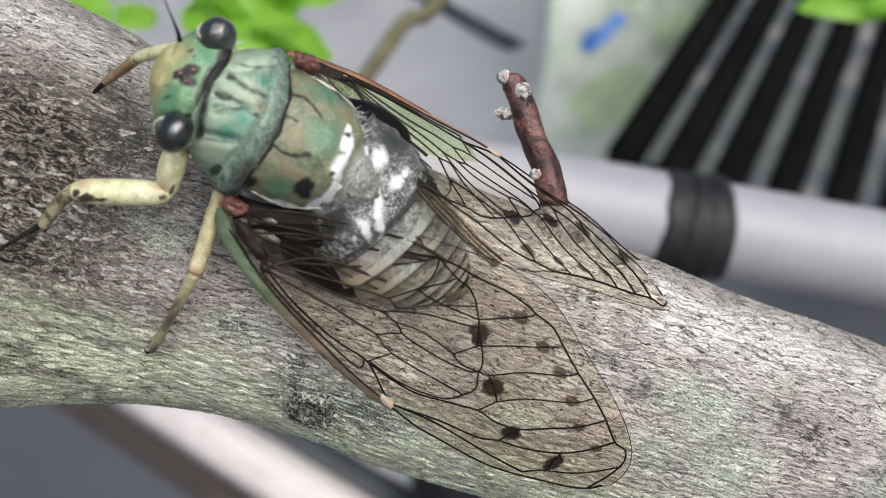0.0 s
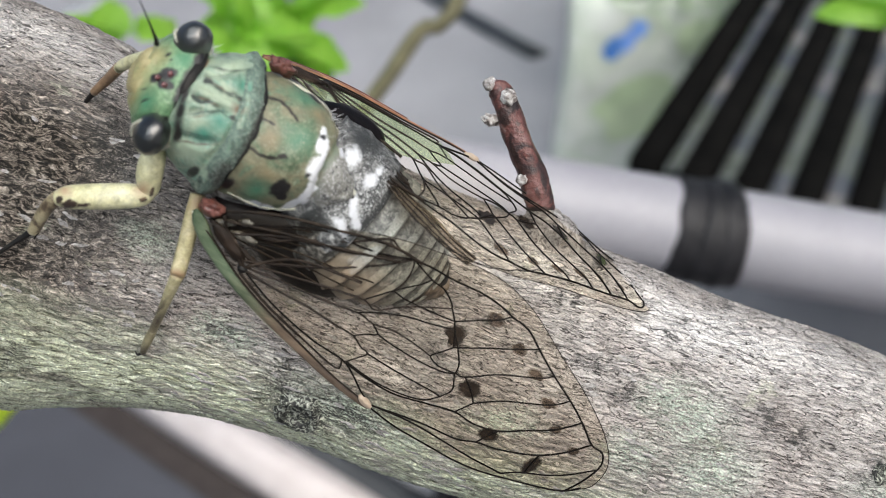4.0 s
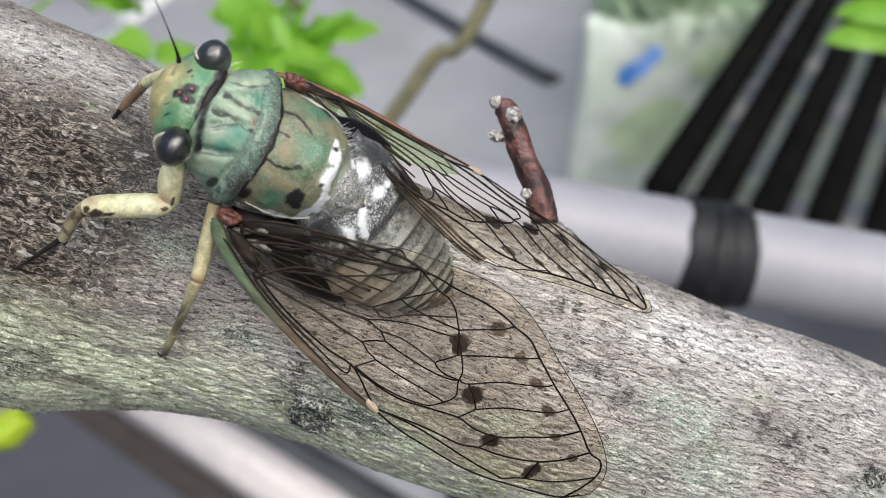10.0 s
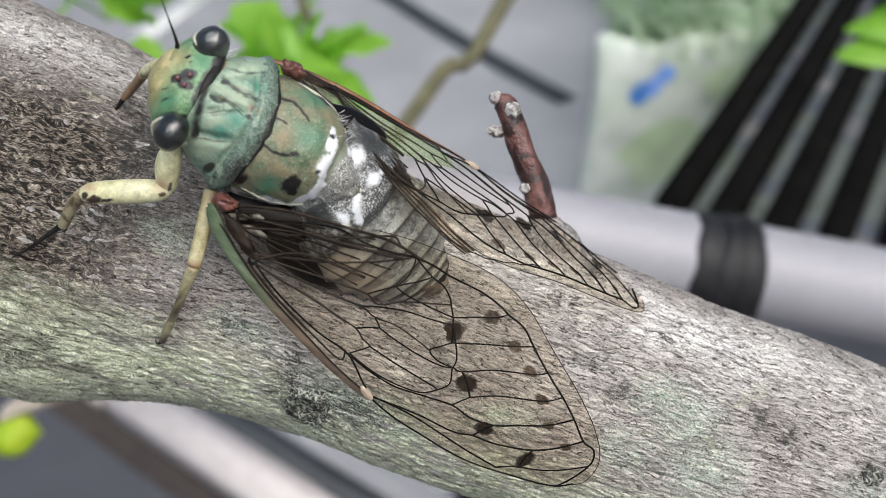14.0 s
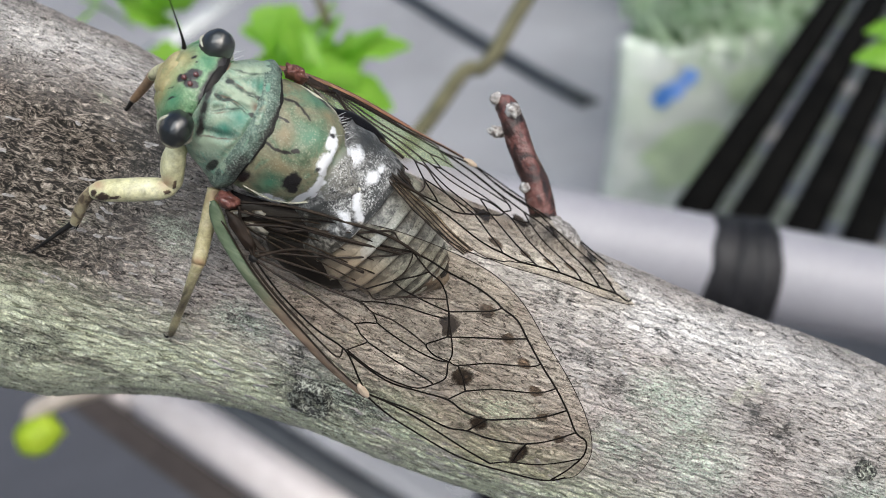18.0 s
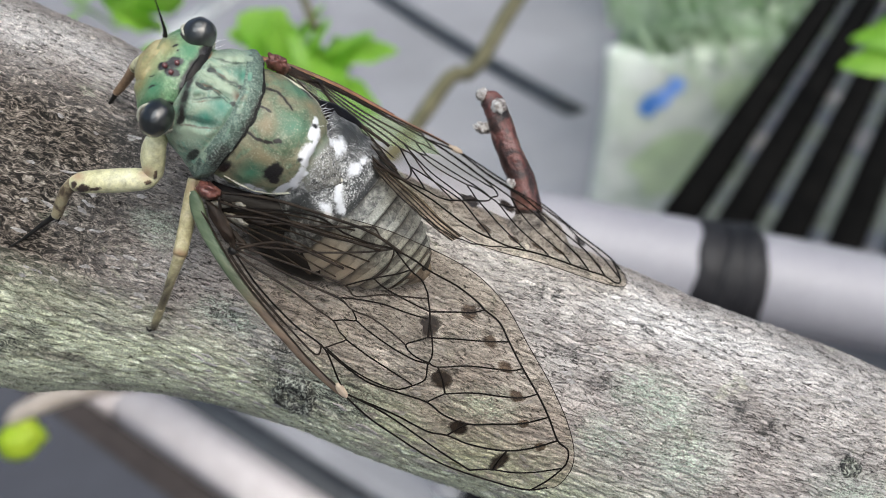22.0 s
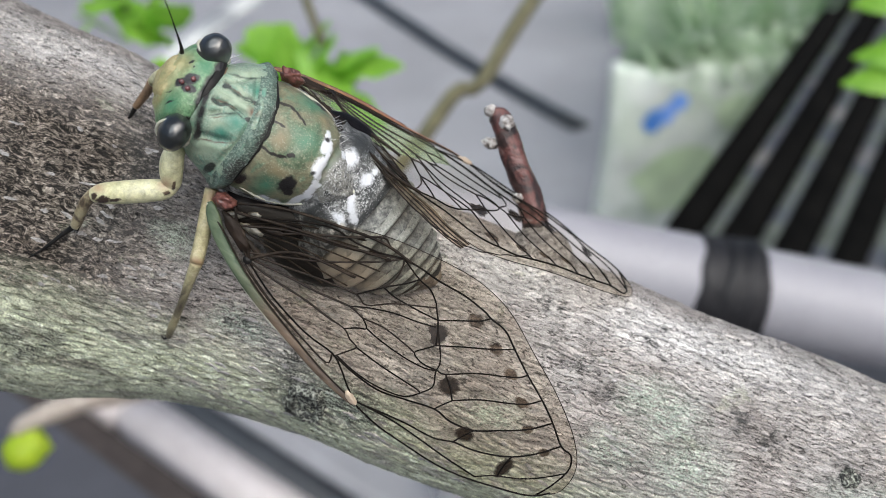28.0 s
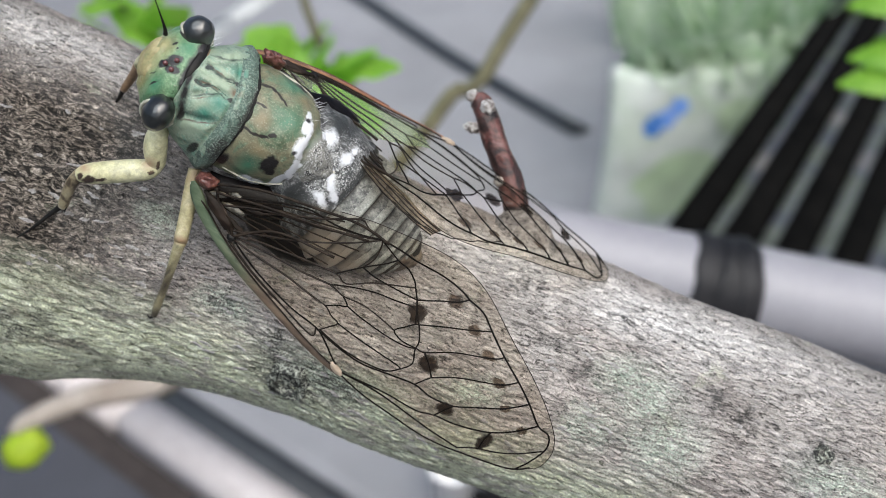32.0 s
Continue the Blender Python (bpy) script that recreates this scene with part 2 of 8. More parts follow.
    rough = noise_of(nt, warped(nt, uv, 40, 0.014), 1.0, 5, 0.66, 1.3, (120, 250, 1))
    chip = ramp(nt, rough, [(0.39, (0.018, 0.016, 0.013)), (0.465, (0.075, 0.068, 0.056)), (0.495, (0.34, 0.315, 0.28)), (0.54, (0.52, 0.49, 0.44)), (0.6, (0.82, 0.785, 0.715)), (0.68, (1.4, 1.36, 1.28))])
    oldf = mixed(nt, 1.0, ramp(nt, old.outputs[0], [(0, (0, 0, 0)), (1, (1, 1, 1))]), ramp(nt, area2, [(0.45, (1, 1, 1)), (0.8, (0.85, 0.85, 0.85))]), "MULTIPLY")
    # dark chips thin out upwards, a painted stand-in for skylight on the top
    oldf = mixed(nt, 1.0, oldf, ramp(nt, sep.outputs[1], [(0.1, (1, 1, 1)), (0.18, (0.3, 0.3, 0.3))]), "MULTIPLY")
    col = mixed(nt, oldf, col, mixed(nt, 1.0, mixed(nt, 1.0, col, chip, "MULTIPLY"), crack, "MULTIPLY"))
    # lichen: a band along the underside and scattered patches
    low = nt.nodes.new("ShaderNodeMapRange")
    low.inputs["From Min"].default_value, low.inputs["From Max"].default_value = -0.05, -0.12
    nt.links.new(sep.outputs[1], low.inputs["Value"])
    band = mixed(nt, 1.0, ramp(nt, low.outputs[0], [(0, (0, 0, 0)), (1, (1, 1, 1))]), ramp(nt, gate, [(0.36, (0.3, 0.3, 0.3)), (0.52, (1, 1, 1))]), "MULTIPLY")
    spots = stain(nt, warped(nt, uv, 60, 0.02), ((0.731, 0.023, 0.03, 0.026, 20), (0.686, -0.031, 0.026, 0.022, 0), (0.765, -0.021, 0.035, 0.03, 0), (0.708, 0.036, 0.028, 0.02, 0), (0.433, -0.092, 0.06, 0.022, 0), (0.2, 0.02, 0.02, 0.015, 0), (0.29, -0.05, 0.03, 0.015, 0), (0.95, 0.0, 0.04, 0.02, 0), (0.56, -0.04, 0.03, 0.015, 10)), 0.7, 1.0)
    patch = ramp(nt, noise_of(nt, uv, 1.0, 6, 0.7, 0.8, (16, 22, 1)), [(0.62, (0, 0, 0)), (0.7, (0.7, 0.7, 0.7))])
    lich = mixed(nt, 1.0, mixed(nt, 0.5, band, patch, "SCREEN"), ramp(nt, mixed(nt, 0.5, rough, grit), [(0.36, (0.35, 0.35, 0.35)), (0.48, (1, 1, 1))]), "MULTIPLY")
    col = mixed(nt, lich, col, ramp(nt, fib2, [(0.34, (0.15, 0.16, 0.1)), (0.42, (0.42, 0.44, 0.31)), (0.47, (0.7, 0.73, 0.54)), (0.55, (0.58, 0.62, 0.45)), (0.66, (0.86, 0.89, 0.73))]))
    mint = mixed(nt, 1.0, spots, ramp(nt, mixed(nt, 0.5, rough, grit), [(0.42, (0.0, 0.0, 0.0)), (0.54, (0.6, 0.6, 0.6))]), "MULTIPLY")
    col = mixed(nt, mint, col, ramp(nt, grit, [(0.35, (0.28, 0.36, 0.28)), (0.6, (0.56, 0.68, 0.55))]))
    # black crusts, also round the knots; painted shade in the fork crease and low left
    crust_and_shade = ramp(nt, noise_of(nt, wv, 1.0, 6, 0.75, 1.5, (24, 30, 1)), [(0.67, (0, 0, 0)), (0.72, (0.9, 0.9, 0.9))])
    scab_and_shade = stain(nt, warped(nt, uv, 70, 0.03), ((0.38, -0.118, 0.04, 0.03, 0), (0.42, -0.098, 0.045, 0.026, 0), (0.924, 0.028, 0.015, 0.013, 0), (0.842, 0.035, 0.011, 0.008, 0), (0.663, 0.029, 0.009, 0.007, 0), (0.627, 0.045, 0.012, 0.008, 0), (0.694, 0.101, 0.009, 0.006, 0), (0.354, -0.068, 0.02, 0.012, 0), (0.522, 0.057, 0.009, 0.006, 0), (0.15, 0.1, 0.02, 0.03, 0), (0.8, 0.05, 0.01, 0.007, 0), (0.58, 0.1, 0.009, 0.006, 0), (0.101, 0.163, 0.008, 0.026, -18), (0.114, 0.12, 0.009, 0.03, -18), (0.128, 0.08, 0.009, 0.026, -18), (0.075, -0.167, 0.03, 0.014, 0), (0.104, -0.137, 0.014, 0.012, 0), (0.286, -0.05, 0.012, 0.01, 0), (0.356, -0.09, 0.02, 0.012, 0)), 0.6, 1.0)
    crust_and_shade = mixed(nt, 1.0, crust_and_shade, scab_and_shade, "LIGHTEN")
    crust_and_shade = mixed(nt, 1.0, crust_and_shade, ramp(nt, mixed(nt, 0.5, grit, fib2), [(0.46, (0.95, 0.95, 0.95)), (0.56, (0.25, 0.25, 0.25))]), "MULTIPLY")
    col = mixed(nt, crust_and_shade, col, (0.045, 0.045, 0.042))
    streak = noise_of(nt, wv, 1.0, 4, 0.62, 0.6, (26, 120, 1))
    col = mixed(nt, 0.3, col, ramp(nt, streak, [(0.36, (0.5, 0.49, 0.48)), (0.47, (0.86, 0.855, 0.85)), (0.54, (1.08, 1.08, 1.08)), (0.66, (1.4, 1.4, 1.4))]), "MULTIPLY")
    col = mixed(nt, 0.6, col, ramp(nt, grit, [(0.34, (0.4, 0.39, 0.38)), (0.48, (0.97, 0.97, 0.97)), (0.64, (1.55, 1.55, 1.55))]), "MULTIPLY")
    nt.links.new(col, b.inputs["Base Color"])
    b.inputs["Roughness"].default_value, b.inputs["Specular IOR Level"].default_value = 0.8, 0.3
    h = mixed(nt, 0.5, mixed(nt, 0.5, dark, dark2), fib)
    h = mixed(nt, oldf, h, mixed(nt, 0.7, h, rough))
    h = mixed(nt, 0.15, h, grit)
    nt.links.new(bumped(nt, mixed(nt, 0.3, h, streak), 1.0, 0.0009), b.inputs["Normal"])
    return m


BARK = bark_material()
KNOT = mat("knot_wood", [(0.4, (0.008, 0.008, 0.007)), (0.48, (0.035, 0.035, 0.03)), (0.54, (0.2, 0.21, 0.17)), (0.68, (0.5, 0.52, 0.45))], 1300, 0.5, 1.0, 3000, distort=2.0)
RED_TWIG = mat("red_brown_twig", [(0.36, (0.012, 0.008, 0.008)), (0.46, (0.04, 0.02, 0.018)), (0.55, (0.13, 0.05, 0.042)), (0.64, (0.18, 0.095, 0.085)), (0.76, (0.28, 0.24, 0.225))], 330, 0.36, 0.7, 2500, distort=1.2)
TAN_LEG = mat("tan_leg", [(0.3, (0.12, 0.07, 0.04)), (0.7, (0.36, 0.24, 0.14))], 420, 0.4, 0.3, 4000)
RIB = mat("brown_rib", [(0.35, (0.008, 0.006, 0.005)), (0.6, (0.028, 0.02, 0.014)), (0.75, (0.07, 0.052, 0.038))], 420, 0.6, 0.2, 3000, spec=0.15)
PALE_PLATE = mat("tan_plate", [(0.32, (0.03, 0.026, 0.02)), (0.5, (0.12, 0.11, 0.085)), (0.7, (0.26, 0.245, 0.2))], 900, 0.35, 0.5, 3500)
MOTTLED_LEG = mat("mottled_leg", [(0.36, (0.02, 0.014, 0.01)), (0.47, (0.09, 0.065, 0.04)), (0.56, (0.36, 0.31, 0.19)), (0.75, (0.46, 0.42, 0.28))], 260, 0.38, 0.4, 4000)
COLLAR_BARK = mat("collar_bark", [(0.34, (0.05, 0.045, 0.042)), (0.48, (0.24, 0.22, 0.205)), (0.7, (0.5, 0.48, 0.455))], 1100, 0.75, 0.9, 3000, distort=1.5)
FLAKE = mat("bark_flake", [(0.34, (0.16, 0.15, 0.14)), (0.5, (0.38, 0.362, 0.345)), (0.7, (0.6, 0.585, 0.57))], 1400, 0.8, 0.6, 4000)
BUD_SCALE = mat("bud_scale", [(0.36, (0.06, 0.045, 0.04)), (0.48, (0.3, 0.27, 0.25)), (0.6, (0.55, 0.54, 0.52)), (0.75, (0.7, 0.7, 0.69))], 1300, 0.5, 0.8, 3000)
ASPHALT = mat("asphalt", [(0.3, (0.052, 0.054, 0.066)), (0.7, (0.072, 0.075, 0.09))], 5, 0.85, 0.4, 500)
CONCRETE = mat("concrete", [(0.3, (0.245, 0.245, 0.262)), (0.7, (0.33, 0.33, 0.35))], 4, 0.8, 0.3, 400)
LINE_PAINT = mat("worn_line_paint", [(0.3, (0.45, 0.47, 0.46)), (0.7, (0.66, 0.67, 0.66))], 20, 0.7, 0.3, 500)
STRIP = mat("dark_metal", [(0.3, (0.022, 0.026, 0.032)), (0.7, (0.038, 0.044, 0.052))], 20, 0.6, 0.2, 600)
PIPE = mat("painted_pipe", [(0.3, (0.295, 0.288, 0.315)), (0.7, (0.36, 0.352, 0.38))], 18, 0.45, 0.1, 900)
TAPE = mat("black_tape", [(0.3, (0.008, 0.008, 0.009)), (0.7, (0.028, 0.027, 0.03))], 90, 0.5, 0.5, 500, spec=0.3)
KERB = mat("pale_concrete", [(0.3, (0.6, 0.54, 0.52)), (0.7, (0.72, 0.66, 0.64))], 40, 0.8, 0.3, 700)
BROWN_BAND = mat("dark_brown_band", [(0.3, (0.028, 0.022, 0.02)), (0.7, (0.055, 0.044, 0.04))], 60, 0.9, 0.5, 700)

BLACK_SLAT = mat("black_slat", [(0.3, (0.003, 0.003, 0.003)), (0.7, (0.008, 0.0075, 0.007))], 25, 0.9, 0.2, 700, spec=0.04)
GAP_GREY = mat("grey_gap_strip", [(0.3, (0.11, 0.125, 0.11)), (0.42, (0.24, 0.265, 0.23)), (0.5, (0.14, 0.155, 0.2)), (0.58, (0.38, 0.36, 0.345)), (0.72, (0.62, 0.6, 0.585))], 7, 0.6, 0.3, 600)
SACK = mat("white_plastic", [(0.3, (0.5, 0.6, 0.5)), (0.45, (0.66, 0.7, 0.66)), (0.6, (0.56, 0.64, 0.54)), (0.7, (0.74, 0.75, 0.75))], 11, 0.5, 0.1, 300)
PRINT_GREEN = mat("green_print", [(0.3, (0.42, 0.56, 0.33)), (0.7, (0.56, 0.66, 0.46))], 12, 0.4)
PRINT_BLUE = mat("blue_print", [(0.3, (0.12, 0.3, 0.8)), (0.7, (0.28, 0.44, 0.9))], 30, 0.4)
PRINT_DEEP = mat("deep_blue_print", [(0.3, (0.05, 0.18, 0.55)), (0.7, (0.1, 0.26, 0.68))], 30, 0.4)
CUP = mat("white_cup", [(0.3, (0.78, 0.78, 0.8)), (0.7, (0.85, 0.85, 0.86))], 30, 0.35)
TWIG = mat("olive_twig", [(0.3, (0.075, 0.07, 0.032)), (0.7, (0.15, 0.138, 0.07))], 80, 0.6, 0.3, 900)
PALE_TWIG = mat("pale_brown_twig", [(0.3, (0.4, 0.33, 0.27)), (0.7, (0.58, 0.52, 0.45))], 80, 0.6, 0.3, 900)


def leaf_material(name, a, b_):
    m, nt, b, tc = begin(name)
    n = noise_of(nt, tc.outputs["Object"], 90, 4)
    col = ramp(nt, n, [(0.3, a), (0.7, b_)])
    nt.links.new(col, b.inputs["Base Color"])
    b.inputs["Roughness"].default_value = 0.4
    tl = nt.nodes.new("ShaderNodeBsdfTranslucent")
    nt.links.new(col, tl.inputs[0])
    mx = nt.nodes.new("ShaderNodeMixShader")
    mx.inputs[0].default_value = 0.55
    nt.links.new(b.outputs[0], mx.inputs[1])
    nt.links.new(tl.outputs[0], mx.inputs[2])
    nt.links.new(mx.outputs[0], nt.nodes["Material Output"].inputs[0])
    return m


LEAF = leaf_material("fresh_leaf", (0.2, 0.46, 0.025), (0.36, 0.64, 0.08))
BUD_LEAF = leaf_material("young_leaf", (0.6, 0.78, 0.03), (0.72, 0.85, 0.08))
WEED = leaf_material("weed_leaf", (0.2, 0.42, 0.11), (0.92, 0.95, 0.86))

def costa_material(name, a, b_, c=(0.06, 0.043, 0.032), d=(0.15, 0.115, 0.09)):
    """Thick front edge of a wing: its base tint fades into brown along the wing."""
    m, nt, b, tc = begin(name)
    vec = warped(nt, tc.outputs["Object"], 500, 0.002)
    sep = nt.nodes.new("ShaderNodeSeparateXYZ")
    nt.links.new(vec, sep.inputs[0])
    mr = nt.nodes.new("ShaderNodeMapRange")
    mr.inputs["From Min"].default_value, mr.inputs["From Max"].default_value = 0.005, 0.012
    nt.links.new(sep.outputs[0], mr.inputs["Value"])
    n = noise_of(nt, tc.outputs["Object"], 900, 4, 0.6, 0.5, (0.25, 1, 1))
    col = mixed(nt, mr.outputs[0], ramp(nt, n, [(0.35, a), (0.65, b_)]), ramp(nt, n, [(0.35, c), (0.65, d)]))
    nt.links.new(col, b.inputs["Base Color"])
    b.inputs["Roughness"].default_value, b.inputs["Coat Weight"].default_value = 0.38, 0.15
    nt.links.new(bumped(nt, n, 0.3, 0.0003), b.inputs["Normal"])
    return m


# cicada
MINT = cuticle("mint_green_skin", [(0.28, (0.1, 0.19, 0.135)), (0.4, (0.19, 0.285, 0.205)), (0.5, (0.26, 0.315, 0.23)), (0.58, (0.15, 0.27, 0.2)), (0.68, (0.23, 0.32, 0.24)), (0.78, (0.33, 0.37, 0.29))], 520, (
    ((0.36, 0.4, 0.33), [(-3.5, 0, 3.2, 6, 0)], 0.3, 3.6),
    ((0.33, 0.4, 0.285), strokes(((-5.2, 0.2), (-4.4, 0.18), (-3.4, 0.1), (-2.6, -0.05)), 0.42) + strokes(((-5.0, 1.75), (-4.2, 1.5), (-3.4, 1.1)), 0.26) + strokes(((-4.6, -4.9), (-3.4, -4.7)), 0.55) + [(-4.1, -2.7, 0.8, 0.4, 20), (-3.4, 3.4, 1.2, 0.5, 30), (-5.2, 3.0, 0.6, 0.7, 0)], 0.8, 0),
    ((0.14, 0.095, 0.06), strokes(((-5.1, 1.25), (-4.4, 1.0), (-3.46, 0.8)), 0.07) + strokes(((-5.2, -0.6), (-4.4, -0.45), (-3.3, -0.55)), 0.07) + strokes(((-4.9, -2.35), (-4.1, -1.8), (-3.2, -1.2)), 0.06) + [(-1.9, -0.1, 0.5, 0.4, 0)], 0.7, 0),
    ((0.06, 0.22, 0.155), [(-2.8, -1.8, 0.8, 0.8, 0), (-2.2, 2.0, 0.7, 0.6, 0), (-3.4, -3.2, 0.6, 0.5, 0)], 0.95, 0),
    ((0.02, 0.035, 0.025), strokes(((-5.1, 1.1), (-4.4, 0.85), (-3.46, 0.66), (-2.6, 0.85), (-1.95, 0.85)), 0.11) + strokes(((-4.2, -0.6), (-3.3, -0.75), (-2.4, -1.0)), 0.08) + strokes(((-5.0, -2.1), (-4.1, -1.5), (-3.2, -0.95)), 0.09) + strokes(((-5.0, 2.4), (-3.8, 2.7), (-2.6, 3.3)), 0.09), 0.9, 0),
    ((0.016, 0.022, 0.017), strokes(((-5.5, -0.75), (-4.9, -0.85), (-4.2, -0.62)), 0.2) + [(-2.0, 0.8, 0.34, 0.24, 0), (-2.0, -0.9, 0.3, 0.24, 0), (-2.5, -6.2, 0.42, 0.5, 0), (-5.0, 1.0, 0.36, 0.22, 30), (-5.2, -4.2, 0.3, 0.4, 20)], 0.6, 1),
    ((0.09, 0.055, 0.04), strokes(((-4.8, -4.5), (-3.6, -4.15), (-2.4, -3.7)), 0.08), 0.7, 0),
    ((0.02, 0.017, 0.014), strokes(((-6.2, 2.8), (-6.35, 1.2), (-6.3, -0.2), (-6.1, -1.6), (-5.75, -2.9), (-5.1, -4.4)), 0.3), 0.5, 0)), 0.34, 5200, 0.6, grit=0.4)
SCUTUM_SKIN = cuticle("olive_green_skin", [(0.28, (0.065, 0.14, 0.08)), (0.4, (0.12, 0.165, 0.095)), (0.5, (0.19, 0.185, 0.115)), (0.58, (0.19, 0.178, 0.105)), (0.68, (0.13, 0.2, 0.125)), (0.8, (0.24, 0.26, 0.19))], 340, (
    ((0.07, 0.19, 0.11), [(2.7, -5.3, 0.8, 0.8, 0), (3.6, -0.2, 1.2, 0.9, 20), (3.0, 3.6, 1.2, 0.7, 0)], 0.95, 0),
    ((0.23, 0.19, 0.105), [(2.6, -3.9, 0.7, 0.5, 0), (1.4, -1.2, 0.6, 0.7, 0), (4.4, 2.8, 0.7, 0.5, 0)], 0.95, 0),
    ((0.38, 0.37, 0.27), [(3.0, -1.0, 4.0, 6.0, 0)], 0.3, 4),
    ((0.025, 0.02, 0.016), strokes(((0.0, 2.1), (1.0, 2.2), (1.7, 2.07), (2.5, 1.65), (2.95, 1.35)), 0.15) + strokes(((0.0, 0.03), (0.6, 0.15), (1.2, 0.05)), 0.14) + strokes(((0.3, -2.55), (1.1, -2.75), (1.96, -2.71), (2.7, -2.4)), 0.14) + [(3.05, -2.05, 0.46, 0.2, 20)], 0.5, 1),
    ((0.014, 0.012, 0.011), [(4.35, -4.5, 0.8, 0.75, 20), (4.9, -4.9, 0.4, 0.4, 0), (4.4, 4.7, 0.8, 0.6, 0), (0.5, -5.9, 0.4, 0.5, 0)], 0.6, -1),
    ((0.2, 0.195, 0.17), [(8.9, -1.7, 2.1, 3.4, 0), (7.6, -4.6, 1.1, 1.2, 0)], 0.25, 0),
    ((0.022, 0.022, 0.02), [(8.9, -1.7, 2.3, 3.8, 0)], 0.4, 2),
    ((0.55, 0.55, 0.53), [(8.6, -1.8, 2.4, 3.9, 0)], 0.4, 3),
    ((0.74, 0.75, 0.77), [(5.75, 0.45, 0.62, 0.95, 10), (5.45, 1.45, 0.32, 0.5, 0), (6.0, -1.5, 0.62, 0.95, -8), (6.3, -2.4, 0.45, 0.5, 0), (6.2, -0.4, 0.3, 0.5, 0)] + strokes(((6.6, -3.1), (6.75, -3.9), (6.5, -4.6), (6.0, -5.5)), 0.42) + strokes(((3.2, -6.55), (4.1, -6.5), (4.9, -6.2)), 0.38) + [(7.3, -4.5, 0.5, 0.4, 20), (7.9, 0.9, 0.35, 0.5, 20), (9.0, -4.3, 0.4, 0.35, 0), (7.0, -3.2, 0.3, 0.4, 0)], 0.5, 6),
    ((0.015, 0.014, 0.013), [(5.5, 1.05, 0.3, 0.2, 30), (5.75, -2.5, 0.3, 0.22, 60)], 0.4, 0)), 0.42, 5600, 0.6, grit=0.4)
COLLAR_SKIN = cuticle("grey_green_collar", [(0.3, (0.035, 0.055, 0.042)), (0.45, (0.085, 0.13, 0.1)), (0.6, (0.12, 0.185, 0.142)), (0.75, (0.19, 0.26, 0.205))], 900, (
    ((0.045, 0.05, 0.042), [(-0.3, -5.5, 1.2, 1.2, 0), (0.2, 0.0, 0.5, 5.0, 0)], 0.9, -1),
    ((0.26, 0.31, 0.255), [(0, 0, 30, 30, 0)], 0.2, 3.2),), 0.6, 5200, 1.0)
HEAD_SKIN = cuticle("head_green", [(0.28, (0.075, 0.18, 0.09)), (0.45, (0.14, 0.26, 0.13)), (0.6, (0.19, 0.285, 0.15)), (0.75, (0.27, 0.33, 0.21))], 420, (
    ((0.34, 0.36, 0.27), [(-8.5, 0, 3.2, 6, 0)], 0.3, 4),
    ((0.33, 0.3, 0.14), [(-10.2, -0.9, 1.1, 2.2, 0), (-9.6, 1.2, 0.8, 1.1, 0), (-9.8, -2.8, 0.7, 0.9, 0)], 0.9, 0),
    ((0.07, 0.21, 0.11), [(-8.6, -2.7, 0.5, 1.0, 10), (-7.4, 2.0, 0.7, 0.9, 0)], 0.95, 0),
    ((0.014, 0.012, 0.012), [(-8.05, 0.15, 0.8, 0.5, 30), (-7.9, -0.75, 0.65, 0.5, 0), (-8.75, -0.55, 0.5, 0.32, 60), (-8.8, 1.7, 0.32, 0.12, 60), (-8.4, 1.4, 0.14, 0.1, 0), (-8.75, -2.7, 0.4, 0.08, 60), (-9.2, -1.7, 0.3, 0.06, 30), (-6.9, 3.4, 0.6, 0.5, 0), (-6.5, -3.6, 0.5, 0.6, 0)], 0.5, 1),
    ((0.014, 0.012, 0.012), strokes(((-6.17, 3.2), (-6.22, 1.4), (-6.5, 0.2), (-6.5, -1.1), (-6.0, -2.3), (-5.6, -3.4)), 0.5), 0.35, 0)), 0.34, 3800, 0.5)
FACE_SKIN = mat("straw_face", [(0.3, (0.16, 0.2, 0.09)), (0.5, (0.36, 0.31, 0.15)), (0.7, (0.46, 0.42, 0.24))], 500, 0.45, 0.5, 3800)
EYE = mat("eye_black", [(0.35, (0.006, 0.007, 0.007)), (0.65, (0.022, 0.024, 0.022))], 420, 0.3, 0.15, 9000, coat=1.0)
OCELLUS = mat("ocellus_red", [(0.3, (0.05, 0.012, 0.014)), (0.7, (0.16, 0.06, 0.06))], 900, 0.15, coat=0.5)
FURROW = mat("dark_furrow", [(0.3, (0.015, 0.04, 0.028)), (0.7, (0.05, 0.11, 0.075))], 900, 0.5, 0.3, 4000)
BLACK = mat("black_marking", [(0.3, (0.005, 0.005, 0.005)), (0.7, (0.018, 0.016, 0.014))], 900, 0.55, 0.3, 4000, spec=0.25)
POWDER = mat("white_powder", [(0.3, (0.6, 0.62, 0.6)), (0.6, (0.85, 0.86, 0.88))], 900, 0.85, 0.5, 5000)
CREAM = mat("cream_rim", [(0.3, (0.36, 0.36, 0.26)), (0.7, (0.55, 0.54, 0.45))], 900, 0.5, 0.3, 4000)
